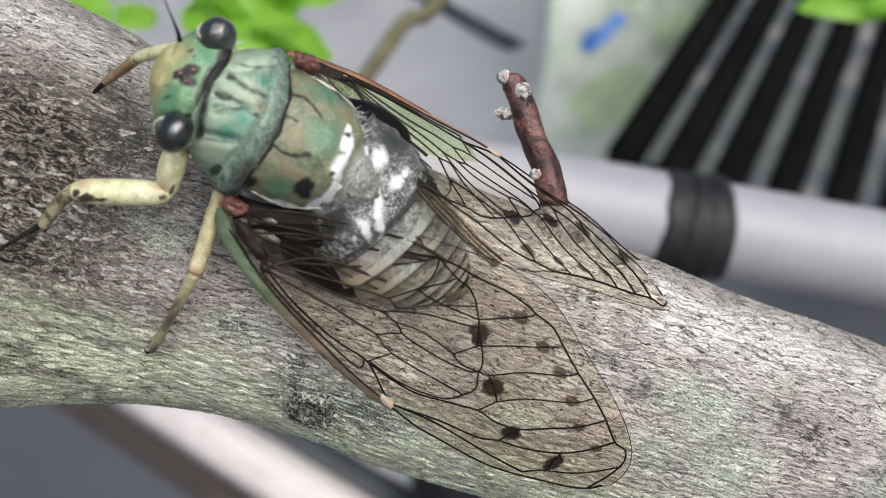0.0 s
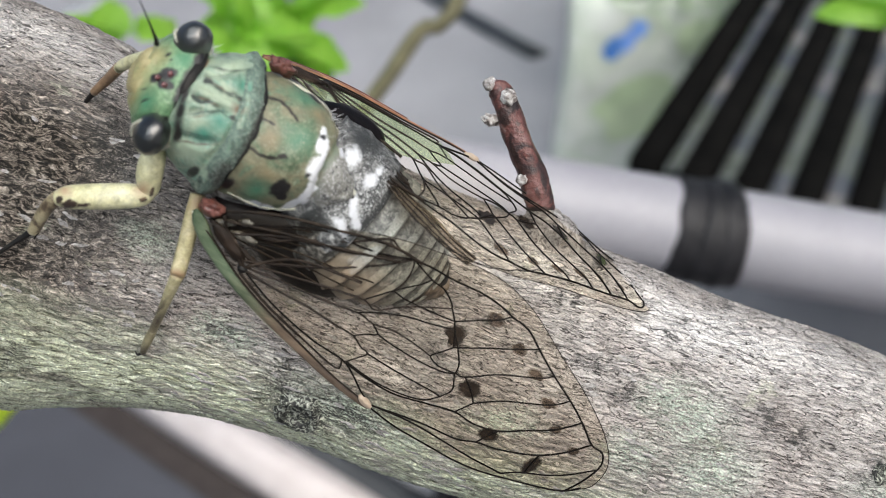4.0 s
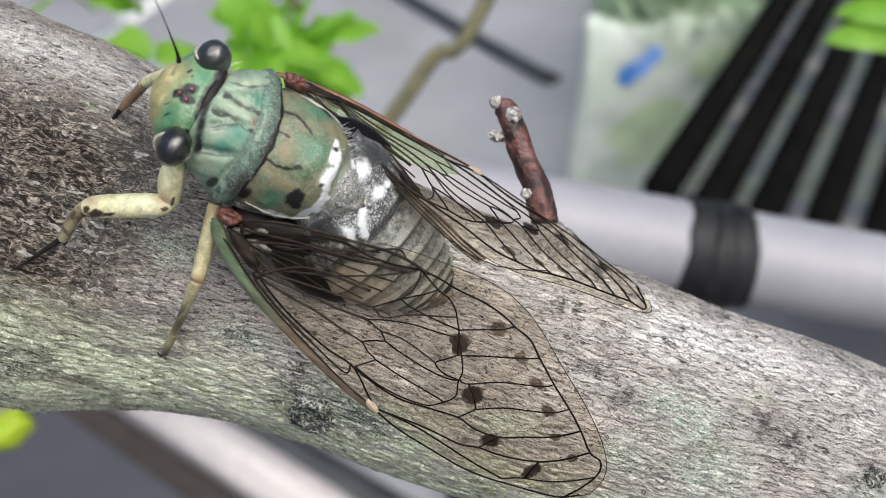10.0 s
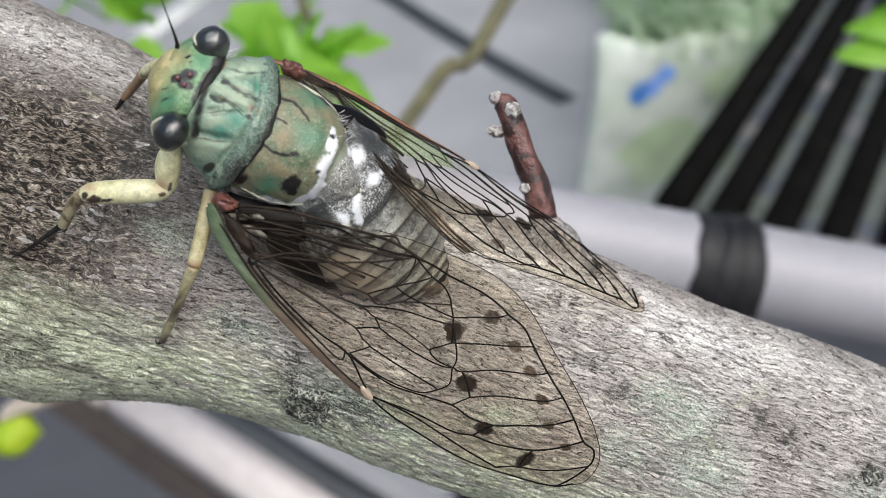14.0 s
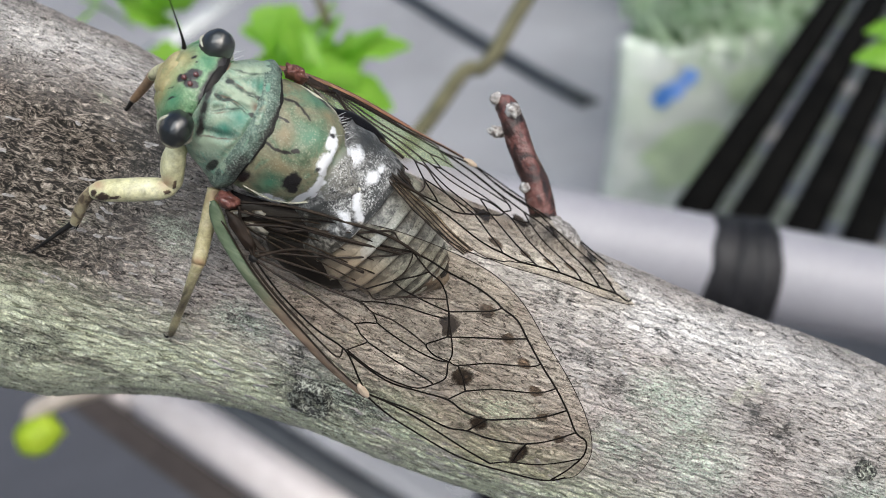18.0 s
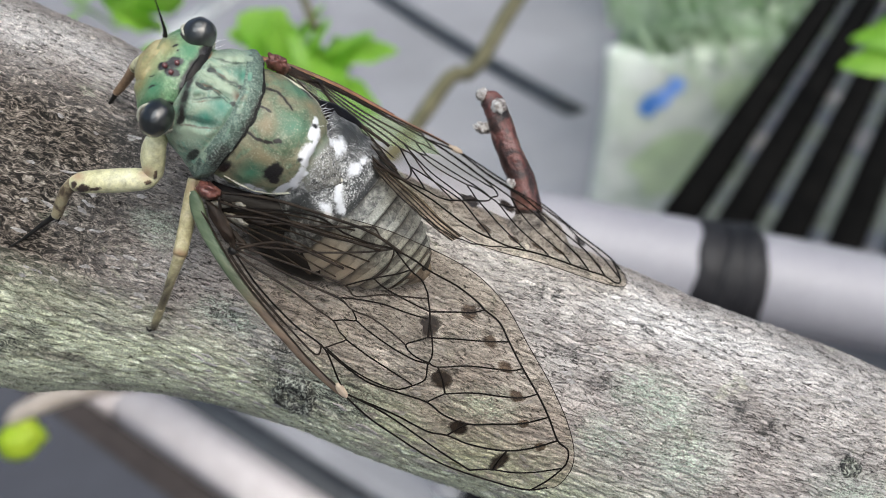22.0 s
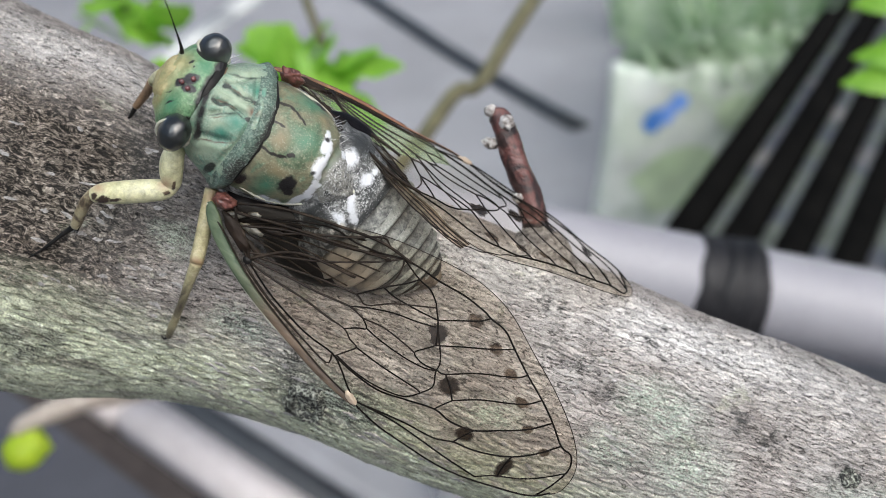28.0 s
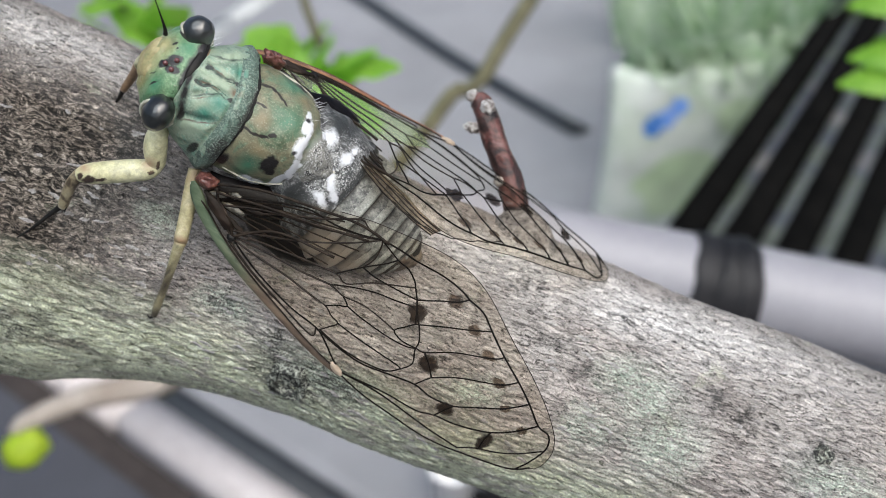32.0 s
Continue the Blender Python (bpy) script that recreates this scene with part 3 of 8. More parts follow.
DUSTED = cuticle("dusted_dark_skin", [(0.36, (0.012, 0.0125, 0.0125)), (0.46, (0.06, 0.061, 0.06)), (0.54, (0.19, 0.19, 0.183)), (0.66, (0.36, 0.36, 0.345))], 1500, (
    ((0.03, 0.032, 0.031), [(1.2, 3.6, 1.8, 1.6, 0), (5.4, 0, 0.3, 7, 0), (2.2, -4.6, 1.4, 1.0, 0), (4.2, 0.4, 0.7, 1.6, 20)], 0.9, -1),
    ((0.5, 0.51, 0.5), [(2.8, 0, 5.5, 9, 0)], 0.6, 3.2),
    ((0.64, 0.65, 0.67), [(3.2, 1.3, 0.55, 0.85, 0), (0.6, 1.7, 0.7, 1.0, 20), (3.4, 2.6, 0.3, 0.5, 0)] + strokes(((2.9, -0.9), (3.6, -1.7), (4.4, -2.2), (5.2, -2.6)), 0.4) + strokes(((3.6, -3.4), (4.6, -3.7)), 0.45), 0.9, 6)), 0.5, 5600, 0.9)
RING = cuticle("grey_cream_ring", [(0.3, (0.03, 0.031, 0.029)), (0.42, (0.09, 0.092, 0.085)), (0.55, (0.18, 0.182, 0.163)), (0.72, (0.29, 0.29, 0.255))], 1500, (
    ((0.025, 0.026, 0.024), [(6.6, 0.5, 1.6, 4.4, 0), (9.4, 1.5, 1.0, 3.4, 0), (11.5, 1.5, 0.8, 3.0, 0)], 0.95, 2),
    ((0.3, 0.255, 0.2), [(9.0, -8.0, 8.0, 3.4, 0)], 0.4, 0),
    ((0.45, 0.45, 0.42), [(7.5, 0.5, 5.0, 4, 0)], 0.9, 3.6),
    # dark bands paint the shade under each overlapping ring edge
    ((0.025, 0.022, 0.018), [(x, 0, 0.34, 12, 0) for x in (5.6, 8.4, 10.6, 12.5, 14.0, 15.1)], 0.8, 0)), 0.55, 4600, 0.8)
RING_RIM = cuticle("pale_ring_edge", [(0.3, (0.16, 0.165, 0.145)), (0.5, (0.25, 0.255, 0.225)), (0.7, (0.33, 0.335, 0.295))], 700, (
    ((0.38, 0.32, 0.25), [(9.0, -8.0, 8.0, 3.4, 0)], 0.4, 0),
    ((0.08, 0.08, 0.07), [(9.0, 2.0, 8.0, 3.0, 0)], 0.6, 3.2)), 0.45, 5200, 0.5)
TAIL = mat("brown_tail", [(0.38, (0.02, 0.015, 0.012)), (0.48, (0.09, 0.065, 0.045)), (0.7, (0.3, 0.25, 0.19))], 500, 0.45, 0.3, 4200)
DARK_SHELL = mat("dark_brown_shell", [(0.3, (0.003, 0.0027, 0.003)), (0.7, (0.01, 0.008, 0.008))], 300, 0.35, 0.12, 900, stretch=(1, 3, 1), spec=0.1)
RUST = mat("rust_red_joint", [(0.3, (0.06, 0.02, 0.016)), (0.55, (0.17, 0.065, 0.05)), (0.75, (0.3, 0.17, 0.13))], 800, 0.3, 0.5, 3500, coat=0.3)
LEG_STRAW = cuticle("straw_leg", [(0.3, (0.42, 0.4, 0.21)), (0.5, (0.58, 0.56, 0.34)), (0.7, (0.68, 0.66, 0.46))], 420, (
    ((0.04, 0.025, 0.018), [(-9.9, -13.3, 0.7, 0.35, 30), (-10.8, -13.3, 0.3, 0.35, 0), (-4.7, -10.1, 0.35, 0.25, 20), (-8.9, -12.8, 0.6, 0.15, 30), (-4.4, -9.2, 0.15, 0.5, 20)], 0.7, 1),
    ((0.15, 0.13, 0.075), [(2.2, -20.4, 1.6, 2.6, 0), (2.7, -23.0, 1.0, 1.5, 0)], 0.95, 0),
    ((0.03, 0.022, 0.015), [(2.0, -19.8, 0.5, 0.7, 0), (2.9, -23.5, 0.6, 0.6, 0), (1.5, -19.0, 0.3, 0.8, 0)], 0.7, -1),
    ((0.4, 0.28, 0.17), [(-5.2, -9.4, 0.5, 0.5, 0), (-10.8, -12.4, 0.5, 0.4, 0)], 0.95, 0)), 0.33, 4000, 0.3, grit=0.15)
LEG_DULL = cuticle("dull_straw_leg", [(0.3, (0.26, 0.235, 0.12)), (0.5, (0.4, 0.36, 0.2)), (0.7, (0.52, 0.47, 0.3))], 500, (
    ((0.17, 0.15, 0.09), [(2.2, -20.4, 1.6, 2.6, 0), (2.7, -23.0, 1.0, 1.5, 0)], 0.95, 0),
    ((0.05, 0.038, 0.026), [(2.0, -19.8, 0.35, 0.9, 0), (2.9, -23.5, 0.6, 0.6, 0), (1.5, -18.6, 0.15, 0.9, 0)], 0.95, 0),
    ((0.3, 0.2, 0.11), [(1.1, -14.9, 0.9, 0.35, 10), (-0.4, -8.4, 0.6, 0.8, 0)], 0.8, 0)), 0.4, 4600, 0.5, grit=0.15)
LEG_BROWN = mat("brown_leg", [(0.3, (0.05, 0.035, 0.025)), (0.7, (0.16, 0.11, 0.07))], 500, 0.4, 0.2, 4000)
VEIN = mat("dark_vein", [(0.3, (0.003, 0.0025, 0.002)), (0.7, (0.01, 0.007, 0.005))], 400, 0.6, spec=0.12)
VEIN_BROWN = mat("brown_vein", [(0.3, (0.008, 0.006, 0.004)), (0.7, (0.03, 0.02, 0.014))], 400, 0.5, spec=0.2)
COSTA_BROWN = costa_material("brown_costa", (0.1, 0.05, 0.026), (0.34, 0.18, 0.09), (0.13, 0.052, 0.025), (0.36, 0.165, 0.08))
COSTA_GREEN = costa_material("green_costa", (0.045, 0.075, 0.038), (0.13, 0.165, 0.1), (0.05, 0.034, 0.023), (0.15, 0.108, 0.074))
NODE_PALE = mat("pale_node", [(0.3, (0.34, 0.26, 0.185)), (0.7, (0.56, 0.46, 0.35))], 600, 0.4)
FILM = film("wing_film", (0.945, 0.912, 0.855), (0.25, 0.22, 0.18), 0.02)
EDGE_FILM = film("wing_edge_film", (0.96, 0.945, 0.92), (0.3, 0.26, 0.2), 0.03)
SPOT = film("wing_spot", (0.1, 0.075, 0.055), (0.03, 0.022, 0.016), 0.6, soft=True)
SPOT_FAINT = film("wing_spot_faint", (0.4, 0.33, 0.27), (0.06, 0.045, 0.035), 0.3, soft=True)
GREEN_FILM = film("green_wing_film", (0.74, 0.84, 0.6), (0.46, 0.54, 0.34), 0.26)
BROWN_FILM = film("brown_wing_film", (0.62, 0.55, 0.46), (0.3, 0.24, 0.17), 0.22)


# ---- mesh helpers ----
def part(name, bm, material, parent=None, label=""):
    me = bpy.data.meshes.new(name)
    bm.to_mesh(me)
    bm.free()
    me.polygons.foreach_set("use_smooth", [True] * len(me.polygons))
    me.materials.append(material)
    ob = new(name, me)
    if parent:
        ob.parent = parent
    return tagged(ob, label) if label else ob


def thing(name, m, label, category, group="", kind=""):
    ob = new(name)
    ob.matrix_world = m
    return tagged(ob, label, category, group, kind)


def smooth_line(pts, n=4):
    """Catmull-Rom through the points, n steps a span."""
    p = [Vector((*q, 0)) if len(q) == 2 else Vector(q) for q in pts]
    out = []
    for i in range(len(p) - 1):
        a, b, c, d = p[max(i - 1, 0)], p[i], p[i + 1], p[min(i + 2, len(p) - 1)]
        for k in range(n):
            t = k / n
            out.append(0.5 * (2 * b + (c - a) * t + (2 * a - 5 * b + 4 * c - d) * t * t + (3 * b - a - 3 * c + d) * t ** 3))
    return out + [p[-1]]


def add_tube(bm, pts, radii, sides=8, flat=1.0, up=(0.1, 0.3, 1), caps=True):
    if isinstance(radii, (int, float)):
        radii = [radii] * len(pts)
    rings = []
    for i, q in enumerate(pts):
        d = (Vector(pts[min(i + 1, len(pts) - 1)]) - Vector(pts[max(i - 1, 0)])).normalized()
        u = d.cross(Vector(up)).normalized()
        v = d.cross(u)
        rings.append([bm.verts.new(Vector(q) + radii[i] * (math.cos(a) * u + flat * math.sin(a) * v)) for a in [2 * math.pi * k / sides for k in range(sides)]])
    for a, b in zip(rings, rings[1:]):
        for k in range(sides):
            bm.faces.new((a[k], a[(k + 1) % sides], b[(k + 1) % sides], b[k]))
    if caps:
        bm.faces.new(rings[0][::-1]), bm.faces.new(rings[-1])
    return bm


def tube(pts, radii, sides=12, flat=1.0, n=4):
    line = smooth_line(pts, n)
    if not isinstance(radii, (int, float)):
        radii = [v.x for v in smooth_line([(r, 0, 0) for r in radii], n)]
    bm = add_tube(bmesh.new(), line, radii, sides, flat)
    bmesh.ops.recalc_face_normals(bm, faces=bm.faces)
    return bm


def box(size, centre=(0, 0, 0), bevel=0.002):
    bm = bmesh.new()
    bmesh.ops.create_cube(bm, size=1, matrix=Matrix.Translation(centre) @ Matrix.Diagonal((*size, 1)))
    bmesh.ops.bevel(bm, geom=bm.edges[:], offset=bevel, segments=2, affect="EDGES")
    return bm


def blob(radii, centre=(0, 0, 0), wobble=0.0, seed=0.0, u=24, v=14, turn=(0, 0, 0)):
    bm = bmesh.new()
    bmesh.ops.create_uvsphere(bm, u_segments=u, v_segments=v, radius=1)
    rot = Euler([radians(a) for a in turn]).to_matrix()
    for w in bm.verts:
        k = 1 + wobble * noise.noise(w.co * 2.3 + Vector((seed, 0, 0)))
        w.co = rot @ Vector((w.co.x * radii[0] * k, w.co.y * radii[1] * k, w.co.z * radii[2] * k)) + Vector(centre)
    return bm


class Loft:
    """A body along x from sections (x, half width, top, bottom, y of the middle), in millimetres."""

    def __init__(self, sections):
        self.s = sections

    def at(self, x):
        s = self.s
        x = min(max(x, s[0][0]), s[-1][0])
        i = next((k for k in range(len(s) - 1) if x <= s[k + 1][0]), len(s) - 2)
        a, b, c, d = s[max(i - 1, 0)], s[i], s[i + 1], s[min(i + 2, len(s) - 1)]
        t = (x - b[0]) / (c[0] - b[0])
        return [0.5 * (2 * q + (r - p) * t + (2 * p - 5 * q + 4 * r - z) * t * t + (3 * q - p - 3 * r + z) * t ** 3) for p, q, r, z in zip(a[1:], b[1:], c[1:], d[1:])]

    def point(self, x, ang):
        w, top, bot, yc = self.at(x)
        mid = (top + bot) / 2 - 0.12 * (top - bot)
        h = (top - mid) if math.sin(ang) > 0 else (mid - bot)
        return Vector((x, yc + w * math.cos(ang), mid + h * math.sin(ang)))

    def top(self, x, y, lift=0.0):
        w, top, bot, yc = self.at(x)
        mid = (top + bot) / 2 - 0.12 * (top - bot)
        k = max(0.0, 1 - min(0.995, abs(y - yc) / w) ** 2)
        return Vector((x, y, mid + (top - mid) * math.sqrt(k) + lift))

    def mesh(self, x0, x1, rows=24, cols=48, swell=None, rough=0.0, seed=0.0, skew=None):
        bm = bmesh.new()
        rings = []
        for i in range(rows + 1):
            x = x0 + (x1 - x0) * i / rows
            ring = []
            for k in range(cols):
                a = 2 * math.pi * k / cols
                p = self.point(x, a)
                n = Vector((0, math.cos(a), math.sin(a)))
                if swell:
                    p += n * swell(x, a)
                if rough:
                    p += n * rough * noise.noise(p * 0.9 + Vector((seed, 0, 0)))
                if skew:
                    p.x += skew(x, p.y)
                ring.append(bm.verts.new(p * MM))
            rings.append(ring)
        for a, b in zip(rings, rings[1:]):
            for k in range(cols):
                bm.faces.new((a[k], b[k], b[(k + 1) % cols], a[(k + 1) % cols]))
        bm.faces.new(rings[0]), bm.faces.new(rings[-1][::-1])
        bmesh.ops.recalc_face_normals(bm, faces=bm.faces)
        return bm

    def line(self, pts, width, lift=0.05, ragged=0.0):
        """A raised stroke along the top, through (x, y) points; width tapers to both ends."""
        q = smooth_line(pts, 5)
        p = [self.top(v.x, v.y, lift) * MM for v in q]
        m = len(p) - 1
        return add_tube(bmesh.new(), p, [width * MM * (0.35 + 0.65 * math.sin(math.pi * (i + 0.6) / (m + 1.2))) * (1 + ragged * noise.noise(p[i] * 1400)) for i in range(m + 1)], 8, 0.35)

    def patch(self, x, y, rx, ry, turn=0.0, lift=0.06, ragged=0.25, seed=0.0):
        """A thin ragged patch that lies on the top."""
        bm = bmesh.new()
        c, s = math.cos(radians(turn)), math.sin(radians(turn))
        rings = []
        for j in range(1, 6):
            ring = []
            for k in range(28):
                a = 2 * math.pi * k / 28
                r = j / 5 * (1 + ragged * noise.noise(Vector((1.1 * math.cos(a) + seed, 1.1 * math.sin(a), seed))) * 1.8)
                u, v = rx * r * math.cos(a), ry * r * math.sin(a)
                ring.append(bm.verts.new(self.top(x + c * u - s * v, y + s * u + c * v, lift * (1.25 - (j / 5) ** 3)) * MM))
            rings.append(ring)
        mid = bm.verts.new(self.top(x, y, lift * 1.25) * MM)
        for k in range(28):
            bm.faces.new((mid, rings[0][k], rings[0][(k + 1) % 28]))
        for a, b in zip(rings, rings[1:]):
            for k in range(28):
                bm.faces.new((a[k], b[k], b[(k + 1) % 28], a[(k + 1) % 28]))
        return bm


# ---- tree: the branch on which the insect sits ----
AXIS = [(-0.31, 0.07, -0.02), (-0.305, 0.07, 0.4), (-0.26, 0.06, 0.76), (-0.17, 0.04, 0.89), (-0.095, 0.0255, 0.905), (-0.0486, 0.0164, 0.896), (-0.0325, 0.0134, 0.8916), (-0.0117, 0.0094, 0.886), (0.0102, 0.0045, 0.879), (0.0411, -0.0016, 0.8702), (0.1, -0.013, 0.8533), (0.2, -0.033, 0.825), (0.34, -0.06, 0.79)]
RADII = [0.05, 0.042, 0.034, 0.028, 0.0232, 0.0195, 0.0175, 0.0163, 0.0158, 0.0146, 0.0137, 0.0122, 0.009]
FACING = Vector((0, -0.82, 0.57))


def branch_frame(s):
    """Centre, radius, facing and upward directions at s, counted in spans of AXIS."""
    i = min(max(int(s), 0), len(AXIS) - 2)
    t = s - i
    def cr(rows):
        a, b, c, d = rows[max(i - 1, 0)], rows[i], rows[i + 1], rows[min(i + 2, len(rows) - 1)]
        return (2 * b + (c - a) * t + (2 * a - 5 * b + 4 * c - d) * t * t + (3 * b - a - 3 * c + d) * t ** 3) * 0.5, ((c - a) + (2 * a - 5 * b + 4 * c - d) * 2 * t + (3 * b - a - 3 * c + d) * 3 * t * t) * 0.5
    p, d = cr([Vector(q) for q in AXIS])
    r, _ = cr(RADII)
    d.normalize()
    low = d.cross(FACING).normalized()
    face = low.cross(d)
    return p, r, face, -low, d


def branch_point(s, ang, out=0.0):
    p, r, face, up, d = branch_frame(s)
    return p + (r + out) * (math.cos(ang) * face + math.sin(ang) * up)


def bark_height(s_len, ang, r):
    """Lumps and strands of the bark, in metres."""
    a = ang * r
    h = 0.00055 * noise.noise((s_len * 55, a * 70, 1.0)) + 0.0003 * noise.noise((s_len * 130, a * 220, 5.0))
    return h + 0.0006 * (0.3 - abs(noise.noise((s_len * 420 + 0.8 * noise.noise((s_len * 200, a * 300, 2.0)), a * 1500 + 1.5 * noise.noise((s_len * 180, a * 260, 7.0)), 9.0)))) + 0.00014 * noise.noise((s_len * 900, a * 2600, 3.0))


def build_branch(parent):
    cuts = [0.08 * k for k in range(50)] + [4.0 + 0.035 * k for k in range(29)]
    cuts += [5.0 + (10.05 - 5.0) * k / 520 for k in range(521)] + [10.2 + 0.1 * k for k in range(19)]
    cuts = sorted({round(min(c, 11.999), 4) for c in cuts})
    cols = 400
    verts, faces, uvs, length, last = [], [], [], 0.0, None
    start = branch_frame(5.0)[0].x
    for s in cuts:
        p, r, face, up, d = branch_frame(s)
        length += (p - last).length if last else 0.0
        last = p
        u = (p.x - start)
        for k in range(cols):
            # closer columns on the side that faces out
            w = 2 * k / cols - 1
            ang = math.pi * (0.72 * w + 0.28 * w ** 3)
            q = bark_height(u, ang, r) if 4.0 < s < 10.3 else 0.001 * noise.noise((length * 40, math.cos(ang) * 2, math.sin(ang) * 2))
            if s < 6.6:
                k_ = min(1.0, (6.6 - s) / 1.3)
                q += 0.0019 * min(1.0, max(0.0, 6.1 - s)) * math.exp(-((ang - 1.45) / 0.55) ** 2)
                q += 0.0042 * k_ * k_ * (3 - 2 * k_) * math.exp(-((ang + 1.55) / 0.62) ** 2)
            verts.append(p + (r + q) * (math.cos(ang) * face + math.sin(ang) * up))
            uvs.append((u * 10, ang * r * 10))
    for i in range(len(cuts) - 1):
        for k in range(cols):
            n = (k + 1) % cols
            faces.append((i * cols + k, i * cols + n, (i + 1) * cols + n, (i + 1) * cols + k))
    me = bpy.data.meshes.new("trunk")
    me.from_pydata(verts, [], faces)
    layer = me.uv_layers.new(name="along")
    idx = np.empty(len(me.loops), dtype=np.int32)
    me.loops.foreach_get("vertex_index", idx)
    layer.data.foreach_set("uv", np.array(uvs, dtype=np.float32)[idx].ravel())
    me.polygons.foreach_set("use_smooth", [True] * len(me.polygons))
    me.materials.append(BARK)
    ob = new("trunk", me)
    ob.parent = parent
    return ob


def build_knot(parent, place, normal, size, seed):
    """An old healed knot: a sunken core and rough rings."""
    bm = bmesh.new()
    rot = Vector(normal).to_track_quat("Z", "Y").to_matrix()
    rings = []
    for j in range(15):
        f = j / 14
        ring = []
        for k in range(40):
            a = 2 * math.pi * k / 40
            r = size * f * (1 + 0.4 * noise.noise((math.cos(a) * 1.5, math.sin(a) * 1.5, seed)))
            h = size * (0.42 * math.exp(-((f - 0.62) / 0.26) ** 2) + 0.2 * math.exp(-((f - 0.15) / 0.13) ** 2) - 0.2 * f ** 4 + 0.05 * math.sin(f * 30))
            h += 0.09 * size * noise.noise((math.cos(a) * 5 * f, math.sin(a) * 5 * f, seed + 3)) + 0.06 * size * noise.noise((math.cos(a) * 14 * f, math.sin(a) * 14 * f, seed + 7))
            ring.append(bm.verts.new(Vector(place) + rot @ Vector((r * math.cos(a), r * math.sin(a), h - 0.25 * size))))
        rings.append(ring)
    for a, b in zip(rings, rings[1:]):
        for k in range(40):
            bm.faces.new((a[k], b[k], b[(k + 1) % 40], a[(k + 1) % 40]))
    bmesh.ops.remove_doubles(bm, verts=bm.verts, dist=1e-6)
    bmesh.ops.recalc_face_normals(bm, faces=bm.faces)
    return part("knot", bm, KNOT, parent, "dark scarred bark knot with rough rings")


def flake_mesh(seed, length, width):
    """A thin curled strip of bark, pointed at both ends."""
    bm = bmesh.new()
    top, low = [], []
    n = 6
    for i in range(n + 1):
        t = i / n
        w = width * (math.sin(math.pi * min(0.96, 0.06 + 0.9 * t)) ** 0.7) * (1 + 0.5 * noise.noise((t * 4, seed, 0)))
        lift = width * (0.12 + 0.55 * t ** 3)
        sway = width * 0.8 * noise.noise((t * 2.5, seed, 5))
        top.append([bm.verts.new(((t - 0.5) * length, sway + s * w, lift + width * 0.16 * (1 - abs(s)))) for s in (-1, 0, 1)])
        low.append([bm.verts.new(((t - 0.5) * length, sway + s * w, lift - width * 0.45)) for s in (-1, 1)])
    for i in range(n):
        a, c, d, e = top[i], top[i + 1], low[i], low[i + 1]
        bm.faces.new((a[0], c[0], c[1], a[1])), bm.faces.new((a[1], c[1], c[2], a[2]))
        bm.faces.new((d[0], e[0], c[0], a[0])), bm.faces.new((a[2], c[2], e[1], d[1]))
    me = bpy.data.meshes.new("bark_flake")
    bm.to_mesh(me)
    bm.free()
    me.materials.append(FLAKE)
    return me


def scatter_flakes(parent, count, rng):
    meshes = [flake_mesh(k * 3.7, rng.uniform(0.0009, 0.0022), rng.uniform(0.00011, 0.00024)) for k in range(10)]
    for i in range(count):
        s = 5.05 + 4.6 * rng.random() ** 1.35
        a = rng.uniform(-1.05, 1.25)
        p, r_, face, up, d = branch_frame(s)
        out = math.cos(a) * face + math.sin(a) * up
        side = out.cross(d)
        turn = rng.gauss(0, 0.22)
        along = math.cos(turn) * d + math.sin(turn) * side
        if rng.random() < 0.4:
            along = -along
        m = Matrix((along, out.cross(along), out)).transposed().to_4x4()
        m.translation = branch_point(s, a, bark_height(p.x - branch_frame(5.0)[0].x, a, r_) + 0.00005)
        ob = new("bark_flake", meshes[i % 10])
        ob.parent = parent
        ob.matrix_basis = m


tree = thing("tree", pose(0, 0, 0), "small tree with a grey lichened branch and fibrous bark", "tree")
trunk = build_branch(tree)
for s_, a_, size, seed in ((7.05, -0.74, 0.0033, 1.0), (9.06, 0.19, 0.0014, 4.0)):
    p_, r_, f_, u_, d_ = branch_frame(s_)
    build_knot(tree, branch_point(s_, a_, 0.0003), math.cos(a_) * f_ + math.sin(a_) * u_, size, seed)
scatter_flakes(trunk, 280, random.Random(12))

# the dead twig stub behind
stub_line = [(0.0118, 0.0085, 0.8915), (0.0115, 0.0115, 0.8960), (0.0106, 0.0135, 0.8995), (0.0088, 0.0157, 0.9033), (0.0075, 0.0177, 0.9068), (0.0066, 0.0184, 0.9079), (0.0060, 0.0187, 0.9083)]
stub_mesh = tube(stub_line, [0.0021, 0.0016, 0.00155, 0.0015, 0.0014, 0.00115, 0.0006], 24, n=8)
for v_ in stub_mesh.verts:
    v_.co += 0.00035 * noise.noise_vector(v_.co * 420) + 0.00012 * noise.noise_vector(v_.co * 1600)
stub = part("twig_stub", stub_mesh, RED_TWIG, tree, "red-brown broken twig stub with pale buds")
bm_ = tube([(0.0116, 0.0065, 0.8895), (0.0119, 0.0092, 0.8930), (0.0119, 0.0105, 0.8950), (0.0118, 0.0116, 0.8966)], [0.0056, 0.0044, 0.0032, 0.0013], 40, n=8)
for v_ in bm_.verts:
    v_.co += 0.0005 * noise.noise_vector(v_.co * 500) + 0.0002 * noise.noise_vector(v_.co * 1700)
part("twig_collar", bm_, COLLAR_BARK, stub, "swollen grey bark collar")
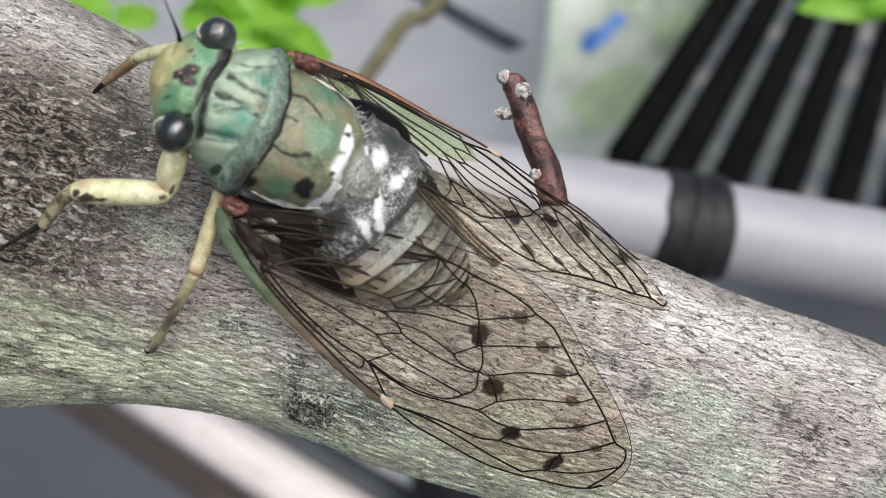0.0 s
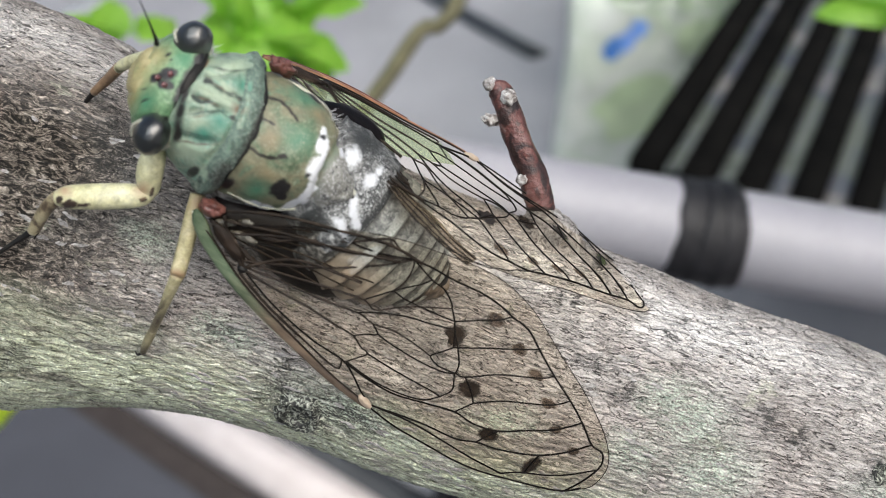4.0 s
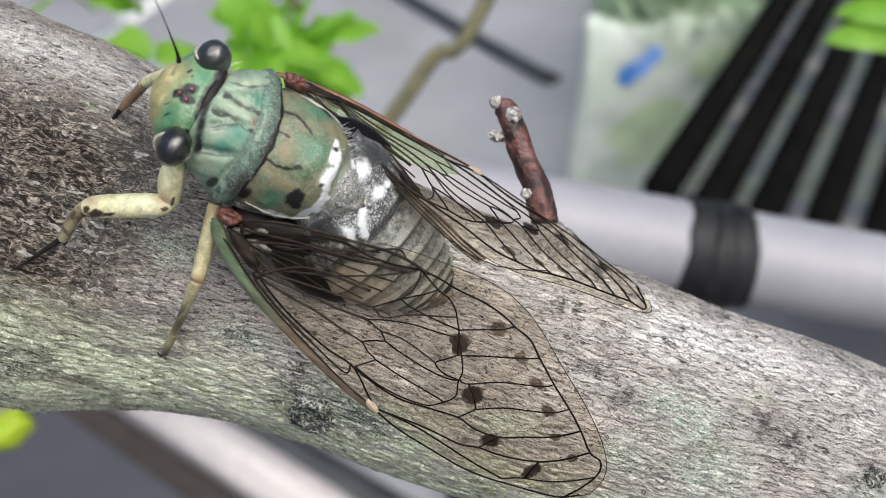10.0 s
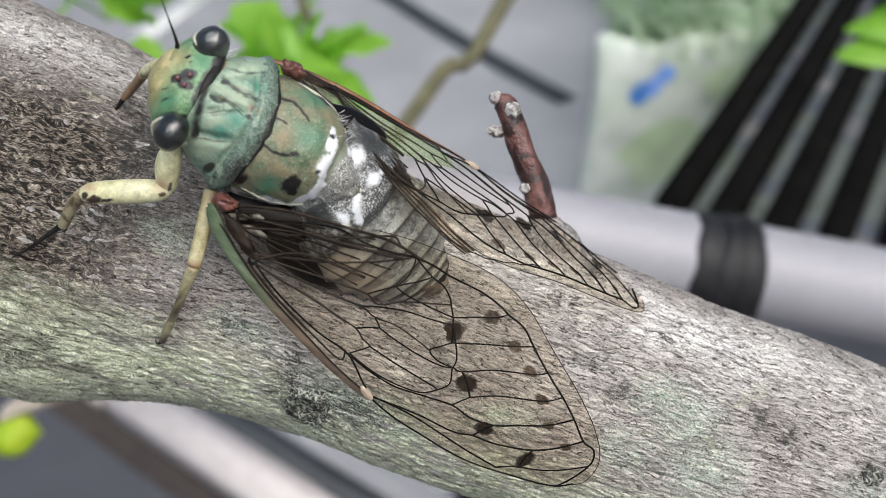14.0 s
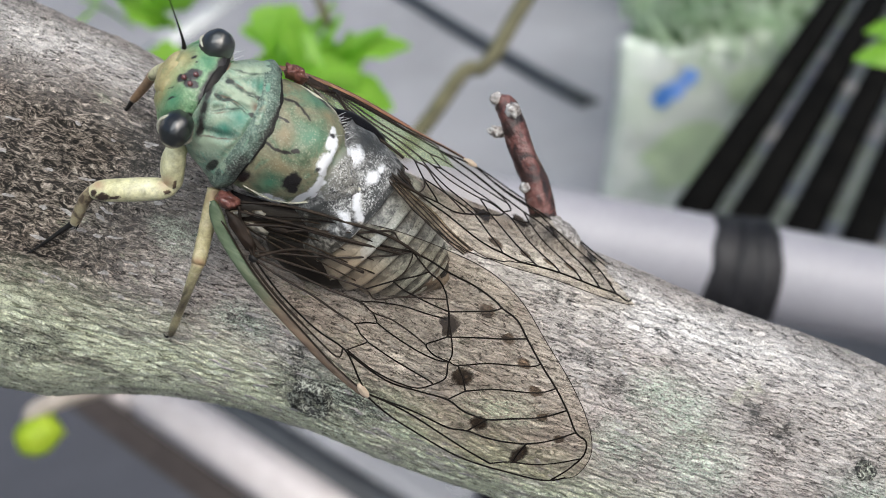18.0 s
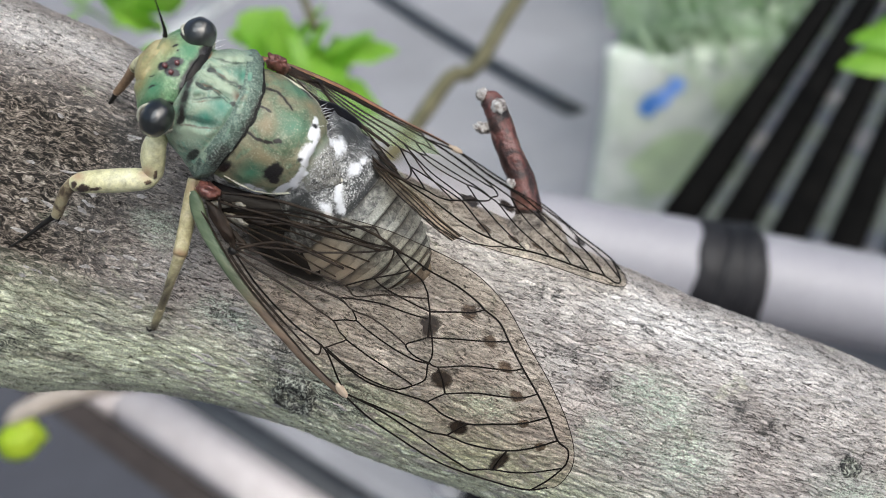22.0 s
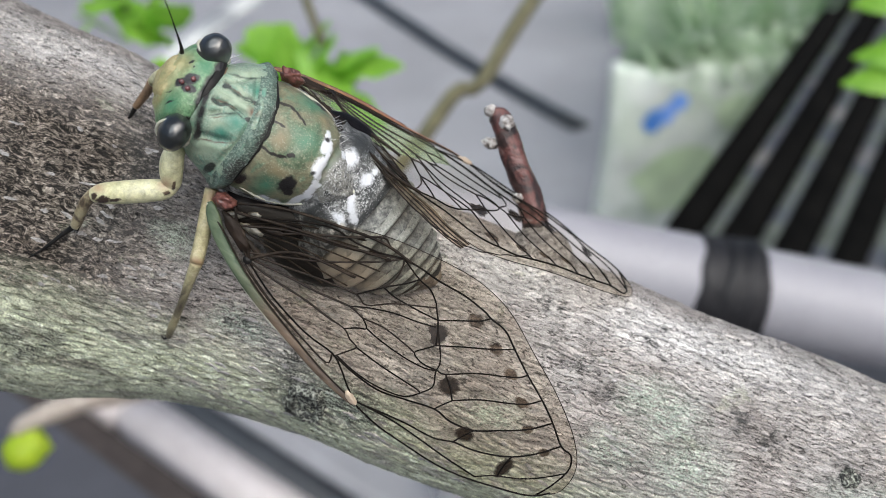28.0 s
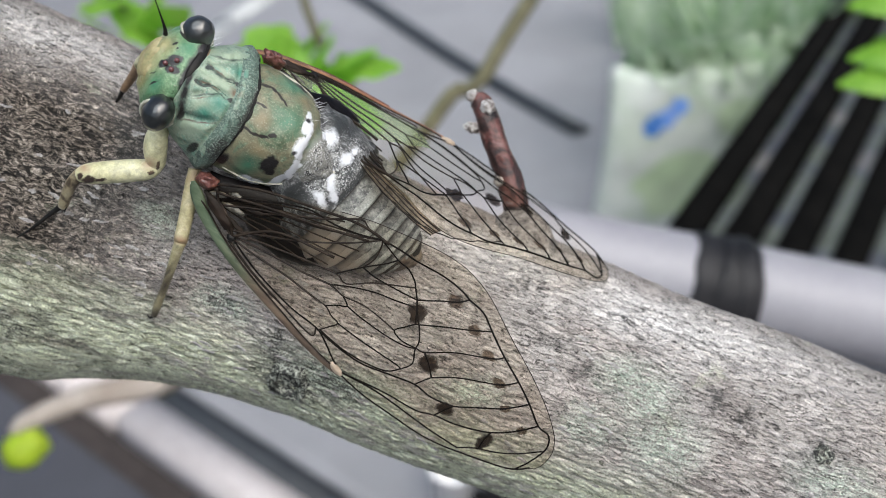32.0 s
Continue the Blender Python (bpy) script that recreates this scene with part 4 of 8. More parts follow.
part("bud", blob((0.0008, 0.0008, 0.0006), (0.0059, 0.0184, 0.9084), 0.3, 2.0, turn=(20, -25, 0)), BUD_SCALE, stub, "small silvery bud")
part("bud", blob((0.0009, 0.0009, 0.0009), (0.0078, 0.0166, 0.9077), 0.3, 5.0), BUD_SCALE, stub, "small silvery bud")
part("bud", blob((0.0013, 0.0006, 0.0007), (0.0062, 0.0165, 0.9050), 0.4, 8.0, turn=(0, 20, 20)), BUD_SCALE, stub, "small silvery bud")
part("bud", blob((0.0006, 0.0006, 0.0006), (0.0092, 0.0122, 0.9000), 0.3, 3.0), BUD_SCALE, stub, "small silvery bud")

# ---- cicada, in millimetres: x to the tail, y to its right, z up from its back ----
CICADA = pose(-0.01648, -0.0018, 0.91574, 53.81, 34.26, 2.74)
cicada = thing("cicada", CICADA, "mint green cicada with clear veined wings clinging to a branch", "insect")

HEAD = Loft([(-10.5, 1.1, -1.6, -3.4, -0.1), (-9.9, 2.9, -0.1, -5.0, -0.1), (-8.9, 4.3, 1.0, -6.0, 0), (-7.6, 5.0, 1.7, -6.4, 0), (-6.2, 4.9, 1.9, -6.2, 0), (-5.2, 4.2, 1.2, -5.6, 0)])
PRONOTUM = Loft([(-6.4, 3.65, 2.0, -6.4, -0.75), (-5.4, 4.65, 3.0, -7.0, -0.75), (-3.6, 5.55, 3.7, -7.6, -0.75), (-1.8, 6.15, 4.1, -8.0, -0.75), (-0.4, 6.55, 4.2, -8.2, -0.75), (0.6, 6.25, 3.9, -8.0, -0.75)])
SCUTUM = Loft([(-0.8, 5.8, 3.6, -8.2, -0.8), (1.2, 6.1, 4.5, -8.8, -0.8), (3.4, 6.0, 4.9, -9.0, -0.8), (5.6, 5.5, 4.75, -8.8, -0.85), (7.4, 4.5, 4.3, -8.2, -1.2), (8.8, 3.5, 3.95, -7.4, -1.7), (9.9, 2.3, 3.6, -6.4, -2.0), (10.6, 0.9, 3.1, -5.0, -2.1)])

head = part("head", HEAD.mesh(-10.5, -5.2, 40, 72, lambda x, a: 0.16 * noise.noise((x * 1.1, math.cos(a) * 4.0, 4.0)) - 0.3 * math.exp(-((x + 9.3) / 0.35) ** 2) * max(0.0, math.sin(a)), rough=0.25), HEAD_SKIN, cicada, "green head with a straw-coloured face")
part("face", blob((1.5 * MM, 2.6 * MM, 2.2 * MM), (-9.35 * MM, -0.2 * MM, -2.2 * MM), 0.2, 3.0), FACE_SKIN, head, "straw-coloured swollen face")
for side in (1, -1):
    eye = part("eye", blob((1.62 * MM, 1.75 * MM, 2.1 * MM) if side > 0 else (1.52 * MM, 1.95 * MM, 2.1 * MM), (-7.3 * MM, 3.8 * MM, -0.3 * MM) if side > 0 else (-7.0 * MM, -4.85 * MM, -0.2 * MM), 0.05, side * 2.0, 40, 24, (side * -25, 0, 0)), EYE, head, "glossy black compound eye")
    ring = bmesh.new()
    rot_ = Euler((radians(side * -52), 0, 0)).to_matrix()
    add_tube(ring, [rot_ @ Vector((1.66 * MM * math.cos(a), 1.66 * MM * math.sin(a), 0.55 * MM)) * 1 + Vector((-7.3 * MM, 3.45 * MM, -0.85 * MM) if side > 0 else (-7.0 * MM, -4.55 * MM, -0.75 * MM)) for a in [2 * math.pi * k / 40 for k in range(41)]], 0.16 * MM, 8)
    part("eye_rim", ring, CREAM, eye, "thin cream eye rim")
    ant = [(-8.9, -2.2, -3.0), (-9.4, -2.4, -4.4), (-9.8, -2.4, -5.8)] if side < 0 else [(-9.9, 2.2 * side - 0.1, 0.2), (-10.3, 2.5 * side, 0.9), (-11.6, 3.4 * side, 2.4), (-13.2, 4.5 * side, 4.0), (-14.6, 5.4 * side, 5.0)]
    part("antenna", tube([tuple(c * MM for c in q) for q in ant], [0.24 * MM, 0.15 * MM, 0.07 * MM, 0.05 * MM, 0.03 * MM][:len(ant)], 8), BLACK, head, "thin black bristle antenna")
for x_, y_ in ((-7.96, -0.82), (-8.7, -0.5), (-7.9, 0.2)):
    part("ocellus", blob((0.27 * MM, 0.27 * MM, 0.24 * MM), HEAD.top(x_, y_, 0.0) * MM, u=14, v=10), OCELLUS, head, "tiny red simple eye")
part("nape", HEAD.line([(-5.6, -4.0), (-5.95, -2.0), (-6.2, 0), (-6.0, 2.0), (-5.9, 3.6)], 0.5, 0.08, 0.4), BLACK, head, "black band behind the head")


part("nape_line", HEAD.line([(-5.35, -3.6), (-5.6, -2.0), (-5.75, 0), (-5.6, 1.6), (-5.6, 3.0)], 0.11, 0.5, 0.5), TAN_LEG, head, "thin tan line behind the black band")


def hind_curve(x, y):
    """The hind margin bows to the tail in the middle, the body is a little twisted."""
    y = max(-5.0, min(4.0, y))
    return (-0.03 * y * y - 0.13 * y - 0.5) * max(0.0, min(1.0, (x + 5.5) / 5.0))


FURROWS = ((((-5.3, 1.1), (-4.9, 0.9), (-3.5, 0.6), (-2.0, 0.8)), 0.5), (((-5.4, -0.75), (-4.9, -0.85), (-3.8, -0.38), (-2.2, -0.8)), 0.55), (((-5.0, -2.4), (-4.2, -1.6), (-3.2, -0.9)), 0.4), (((-4.7, -5.0), (-3.4, -4.3), (-2.2, -3.75)), 0.45), (((-5.0, 2.5), (-3.8, 2.8), (-2.6, 3.4)), 0.4), (((-1.6, -5.5), (-1.35, -2.5), (-1.5, 0.5), (-1.9, 3.5)), 0.25))


def pron_swell(x, a):
    """Raised lobes between oblique furrows, the collar behind."""
    y = -0.75 + 6.2 * math.cos(a)
    if math.sin(a) < -0.1:
        return 0.0
    f = 0.0
    for line_, depth in FURROWS:
        d2 = 9.0
        for (x0, y0), (x1, y1) in zip(line_, line_[1:]):
            t = max(0, min(1, ((x - x0) * (x1 - x0) + (y - y0) * (y1 - y0)) / ((x1 - x0) ** 2 + (y1 - y0) ** 2)))
            d2 = min(d2, (x - x0 - t * (x1 - x0)) ** 2 + (y - y0 - t * (y1 - y0)) ** 2)
        f -= 1.4 * depth * math.exp(-d2 / 0.13)
    return f + 0.12 * math.exp(-((x + 0.4) / 0.7) ** 2)


pronotum = part("pronotum", PRONOTUM.mesh(-6.4, -0.68, 48, 96, pron_swell, 0.2, 0.0, hind_curve), MINT, cicada, "mint green pronotum with dark oblique furrows")
part("collar", PRONOTUM.mesh(-1.45, 0.6, 22, 120, lambda x, a: -0.1 + 0.28 * min(1.0, max(0.0, (x + 1.45 + 0.25 * noise.noise((a * 3, 1.0, 0.0))) / 1.1)) - 0.2 * max(0.0, x - 0.1) + 0.12 * abs(math.cos(a)) ** 3 + 0.05 * noise.noise((x * 4, a * 9, 1.0)) + 0.04 * noise.noise((x * 9, a * 24, 1.0)), 0.2, 4.0, hind_curve), COLLAR_SKIN, pronotum, "grey-green granular collar")
for line_, depth in FURROWS[:5]:
    part("furrow", PRONOTUM.line(line_, 0.07, -depth * 1.1, 0.6), FURROW, pronotum)
edge_ = [PRONOTUM.top(0.6, y) + Vector((hind_curve(0.6, y), 0, 0.12)) for y in [-6.7 + 12.0 * k / 40 for k in range(41)]]
part("collar_edge", add_tube(bmesh.new(), [q * MM for q in edge_], 0.11 * MM, 8), BLACK, pronotum, "black hind edge of the collar")

def scut_swell(x, a):
    """A groove before the shield, two low humps and a pinched rear rim."""
    y = -0.9 + 5.6 * math.cos(a)
    if math.sin(a) < 0:
        return 0.0
    f = -0.42 * math.exp(-((x - 6.75 - 0.05 * (y + 1) ** 2) / 0.32) ** 2)
    f += 0.28 * math.exp(-((x - 8.2) / 0.8) ** 2 - ((y + 0.4) / 0.8) ** 2) + 0.3 * math.exp(-((x - 8.4) / 0.8) ** 2 - ((y + 3.2) / 0.9) ** 2)
    f -= 0.25 * math.exp(-((x - 8.6) / 1.2) ** 2 - ((y + 1.8) / 0.45) ** 2)
    return f + 0.1 * noise.noise((x * 2.2, y * 2.2, 3.0))


scutum = part("scutum", SCUTUM.mesh(-2.2, 10.6, 60, 84, scut_swell, 0.22, 7.0), SCUTUM_SKIN, cicada, "olive green scutum with black marks and white powder")
part("seam", SCUTUM.line([(-0.6, -6.3), (0.15, -4), (0.35, -1.5), (0.0, 1.5), (-0.6, 3.4), (-1.0, 4.6)], 0.25, -0.05, 0.4), BLACK, scutum)
part("cross_ridge", SCUTUM.patch(8.3, -1.9, 1.1, 1.5, 0, 0.3, 0.3, 3.0), SCUTUM_SKIN, scutum, "grey speckled raised cross")
part("shield_rim", SCUTUM.line([(6.9, 2.9), (8.0, 1.6), (9.2, 0.5), (10.2, -1.0), (10.5, -2.1)], 0.2, 0.08, 0.5), CREAM, scutum, "cream raised rim behind the shield")
part("shield_groove", SCUTUM.line([(10.5, -2.2), (10.3, -3.1), (9.6, -4.4), (8.4, -5.2), (7.0, -5.6)], 0.2, -0.02, 0.6), BLACK, scutum, "black groove under the shield")
for side in (1, -1):
    part("side_rim", SCUTUM.line([(x_, y_ - (1.6 if side > 0 else 0.0)) for x_, y_ in ((1.0, side * 6.5), (3.4, side * 6.45), (5.6, side * 5.85), (7.4, side * 4.8), (9.0, side * 3.2))], 0.16, 0.06, 0.6), CREAM, scutum, "thin cream side rim")
    part("wing_joint", blob((1.2 * MM, 0.75 * MM, 1.3 * MM), (0.6 * MM, side * (8.3 if side < 0 else 5.9) * MM, (-2.4 if side < 0 else -1.6) * MM), 0.5, 3.0 + side), RUST, scutum, "rust-red wing joint")
    part("tymbal_cover", blob((5.4 * MM, 3.0 * MM, 2.7 * MM) if side < 0 else (4.4 * MM, 2.6 * MM, 2.8 * MM), ((11.3 if side < 0 else 9.0) * MM, side * (8.6 if side < 0 else 3.6) * MM, (-5.0 if side < 0 else -4.4) * MM), 0.1, side * 2.0), DARK_SHELL, scutum, "dark brown ribbed sound cover")
    part("thorax_side", blob((5.2 * MM, 2.4 * MM, 4.2 * MM), (3.0 * MM, (-5.2 if side < 0 else 3.4) * MM, -5.0 * MM), 0.15, side * 5.0), DUSTED, scutum, "grey dusted thorax side")

part("wing_membrane", tube([tuple(c * MM for c in q) for q in ((0.8, -8.2, -3.4), (2.6, -7.8, -3.4), (5.2, -7.3, -3.0), (8.2, -6.5, -2.2), (10.2, -5.6, -2.4))], [1.3 * MM, 2.0 * MM, 2.3 * MM, 2.1 * MM, 1.2 * MM], 18, 0.75), DARK_SHELL, scutum, "shiny black skin under the wing base")

hair = bmesh.new()
rh = random.Random(3)
for i in range(40):
    x_, y_ = rh.uniform(5.6, 9.4), rh.uniform(1.2, 4.2)
    base_ = SCUTUM.top(x_, min(y_, 3.6 - 0.5 * (x_ - 6.0)), -0.05)
    tip_ = base_ + Vector((rh.uniform(0.2, 0.8), rh.uniform(0.3, 0.9), rh.uniform(0.1, 0.5)))
    add_tube(hair, [base_ * MM, base_.lerp(tip_, 0.55) * MM + Vector((0, 0, 0.0001)), tip_ * MM], [0.022 * MM, 0.016 * MM, 0.006 * MM], 4)
for i in range(9):
    a_ = rh.uniform(0, 6.28)
    base_ = Vector((-6.0 + 0.5 * math.cos(a_), 3.6 + 0.4 * math.sin(a_), 0.3))
    tip_ = base_ + Vector((rh.uniform(0.2, 0.9), rh.uniform(0.2, 0.9), rh.uniform(-0.2, 0.6)))
    add_tube(hair, [base_ * MM, base_.lerp(tip_, 0.5) * MM, tip_ * MM], [0.022 * MM, 0.016 * MM, 0.006 * MM], 4)
part("hair_fringe", hair, POWDER, scutum, "fine white hairs")

# abdomen, its own pivot, swings when the insect sings
ABDOMEN = (0.0078, -0.0006, -0.0016)
ABD = Loft([(-1.5, 5.4, 4.6, -5.6, 0), (1.5, 6.3, 4.7, -6.2, -0.3), (4.0, 6.9, 4.6, -6.6, -0.7), (6.5, 7.0, 4.4, -6.6, -0.95), (9.0, 6.7, 3.95, -6.2, -1.0), (11.0, 6.0, 3.35, -5.6, -0.95), (13.0, 5.0, 2.55, -4.7, -0.8), (14.6, 3.9, 1.75, -3.8, -0.6), (16.0, 2.6, 0.95, -2.8, -0.4), (17.4, 0.9, 0.0, -1.6, -0.2)])
abdomen = part("abdomen", ABD.mesh(-1.5, 5.8, 36, 72, lambda x, a: 0.12 * math.sin(x * 1.9) + 0.06 * noise.noise((x * 4, a * 7, 2.0)), 0.25, 2.0), DUSTED, cicada, "dark silver-dusted abdomen with grey-cream rings")
abdomen.location = ABDOMEN
ends = [5.6, 8.4, 10.6, 12.5, 14.0, 15.1, 15.9]
for i in range(6):
    x0, x1 = ends[i] - 0.45, ends[i + 1]
    edge_w = 0.34 * (x1 - x0)
    part("ring", ABD.mesh(x0, x1 - edge_w + 0.1, 12, 84, lambda x, a, x0=x0, x1=x1: -0.75 + 1.0 * (x - x0) / (x1 - x0) + 0.05 * math.sin(a * 9) + 0.05 * noise.noise((x * 5, a * 12, x0)), 0.2, i * 3.0), RING, abdomen)
    part("ring_edge", ABD.mesh(x1 - edge_w, x1, 7, 84, lambda x, a, x1=x1, w=edge_w: -0.06 + 0.3 * (x - x1 + w) / w - 1.4 * max(0, (x - x1 + 0.16)), 0.14, i), RING_RIM, abdomen, "smooth pale ring edge")
part("tail", ABD.mesh(15.4, 17.4, 12, 40, None, 0.35, 3.0), TAIL, abdomen, "brown pointed tail with a dark spot")
part("marking", ABD.patch(16.2, 0.6, 0.5, 0.9, 0, 0.05, 0.4), BLACK, abdomen)


# legs: each leg is one part, its joints under it
def leg(joints):
    """joints: (name, points in millimetres, radii in millimetres, material, label)."""
    top = None
    for name, pts, radii, material, label in joints:
        ob = part(name, tube([tuple(c * MM for c in q) for q in pts], [r * MM for r in radii], 14, n=5), material, top or cicada, label)
        top = top or ob
    return top


foreleg = leg([("foreleg", ((-5.6, -5.6, -4.6), (-5.7, -6.6, -4.3), (-5.3, -7.8, -5.0), (-4.7, -8.9, -5.8), (-4.6, -9.5, -6.2)), (0.85, 1.15, 1.2, 1.0, 0.7), LEG_STRAW, "straw-yellow foreleg with brown foot"),
            ("thigh", ((-4.4, -9.1, -5.9), (-5.0, -9.8, -6.2), (-6.4, -10.6, -6.9), (-8.4, -11.7, -7.8), (-10.2, -12.7, -8.7), (-11.0, -13.2, -9.2)), (0.7, 1.05, 1.2, 1.2, 1.08, 0.7), LEG_STRAW, ""),
            ("shin", ((-10.9, -13.1, -9.2), (-11.3, -14.2, -10.4), (-11.3, -15.6, -12.2), (-11.2, -16.8, -13.6)), (0.72, 0.62, 0.62, 0.55), MOTTLED_LEG, "cream and dark brown mottled shin"),
            ("foot", ((-11.2, -16.6, -13.4), (-12.1, -18.4, -14.4), (-13.0, -20.2, -15.4), (-14.1, -21.9, -16.2)), (0.4, 0.2, 0.17, 0.07), BLACK, "thin black foot"),
            ("claw", ((-11.8, -17.4, -13.9), (-12.8, -19.6, -15.0), (-13.8, -21.6, -15.8)), (0.12, 0.13, 0.05), BLACK, ""),
            ("spur", ((-10.9, -16.2, -12.8), (-10.8, -17.4, -13.6)), (0.2, 0.06), BLACK, "")])
for pts in (((-5.8, -9.4, -5.75), (-7.6, -10.4, -6.5), (-9.6, -11.5, -7.6)), ((-9.6, -11.6, -7.6), (-10.2, -12.2, -7.7), (-10.3, -12.8, -7.8)), ((-8.2, -12.5, -7.3), (-9.4, -13.1, -7.9), (-10.4, -13.5, -8.5)), ((-4.6, -9.9, -5.4), (-4.9, -10.5, -5.9), (-5.5, -10.8, -6.4)), ((-4.7, -8.2, -4.4), (-4.2, -8.9, -5.0), (-4.2, -9.5, -5.6))):
    part("stripe", tube([tuple(c * MM for c in q) for q in pts], [0.05 * MM, 0.11 * MM, 0.06 * MM], 8), LEG_BROWN, foreleg)
middle_leg = leg([("middle_leg", ((-0.8, -7.6, -4.6), (-0.2, -9.6, -5.0), (0.5, -12.4, -5.6), (1.1, -15.0, -6.0)), (0.7, 0.82, 0.76, 0.74), LEG_DULL, "dull straw-coloured middle leg with dark foot"),
     ("shin", ((1.1, -14.9, -6.0), (1.5, -17.0, -7.8), (2.0, -19.3, -10.0), (2.3, -21.0, -11.7)), (0.66, 0.52, 0.43, 0.4), LEG_DULL, "straw shin darkening to olive-brown"),
     ("foot", ((2.3, -20.9, -11.6), (2.5, -22.2, -12.8), (2.8, -23.4, -14.1)), (0.42, 0.44, 0.32), LEG_DULL, "olive-brown foot"),
     ("claw", ((2.8, -23.3, -14.0), (2.5, -23.8, -14.3), (2.1, -23.6, -14.5)), (0.16, 0.12, 0.05), BLACK, "")])
far_foreleg = leg([("foreleg", ((-6.0, 4.0, -6.0), (-9.0, 2.2, -6.5), (-10.8, 0.9, -10.5), (-11.1, 0.3, -12.6)), (0.9, 0.8, 0.6, 0.5), LEG_STRAW, "straw foreleg folded round the branch"),
     ("shin", ((-11.1, 0.4, -12.4), (-11.3, -0.7, -15.0), (-11.7, -2.2, -17.2)), (0.55, 0.5, 0.4), TAN_LEG, "tan shin"),
     ("foot", ((-11.7, -2.2, -17.2), (-11.8, -3.1, -18.4), (-12.0, -3.9, -19.0)), (0.3, 0.22, 0.1), BLACK, "thin black foot")])
leg([("hind_leg", ((4.0, 5.0, -6.0), (6.0, 7.0, -9.0), (7.0, 6.0, -14.0)), (0.9, 0.8, 0.5), LEG_STRAW, "straw hind leg under the body"),
     ("foot", ((7.0, 6.0, -14.0), (8.0, 4.0, -18.0)), (0.35, 0.15), LEG_BROWN, "")])


# ---- wings ----
def wing_z(x, y):
    """Gentle camber of the wing, millimetres."""
    return 0.9 * math.sin(min(x, 46) / 46 * math.pi) * (1 - ((y - 1) / 12) ** 2) * 0.6 + 0.12 * math.sin(x * 0.5 + y * 0.4)


COSTA = ((-0.7, 0.2), (2.0, -2.1), (6.2, -4.2), (11.3, -6.0), (17.1, -7.6), (20.9, -8.2), (23.4, -8.4))
FRONT = ((23.4, -8.4), (27.2, -9.0), (31.4, -8.8), (35.1, -8.3), (38.5, -7.4), (41.8, -6.0), (44.3, -4.5), (45.5, -3.2))
HIND = ((0.2, 0.8), (4.6, 3.9), (9.0, 6.6), (12.6, 8.2), (16.0, 9.6), (19.9, 10.8), (23.4, 11.4), (26.4, 11.4), (29.7, 10.7), (33.9, 8.8), (37.4, 7.2), (40.0, 5.8), (42.5, 4.2), (44.8, 2.2), (46.0, 0.2), (46.2, -2.1), (45.5, -3.2))
AMBIENT_IN = ((17.4, 8.4), (21.3, 8.9), (24.4, 9.3), (28.1, 9.0), (32.1, 7.9), (37.8, 5.2), (42.7, 2.2), (45.2, -0.1), (44.6, -4.0))
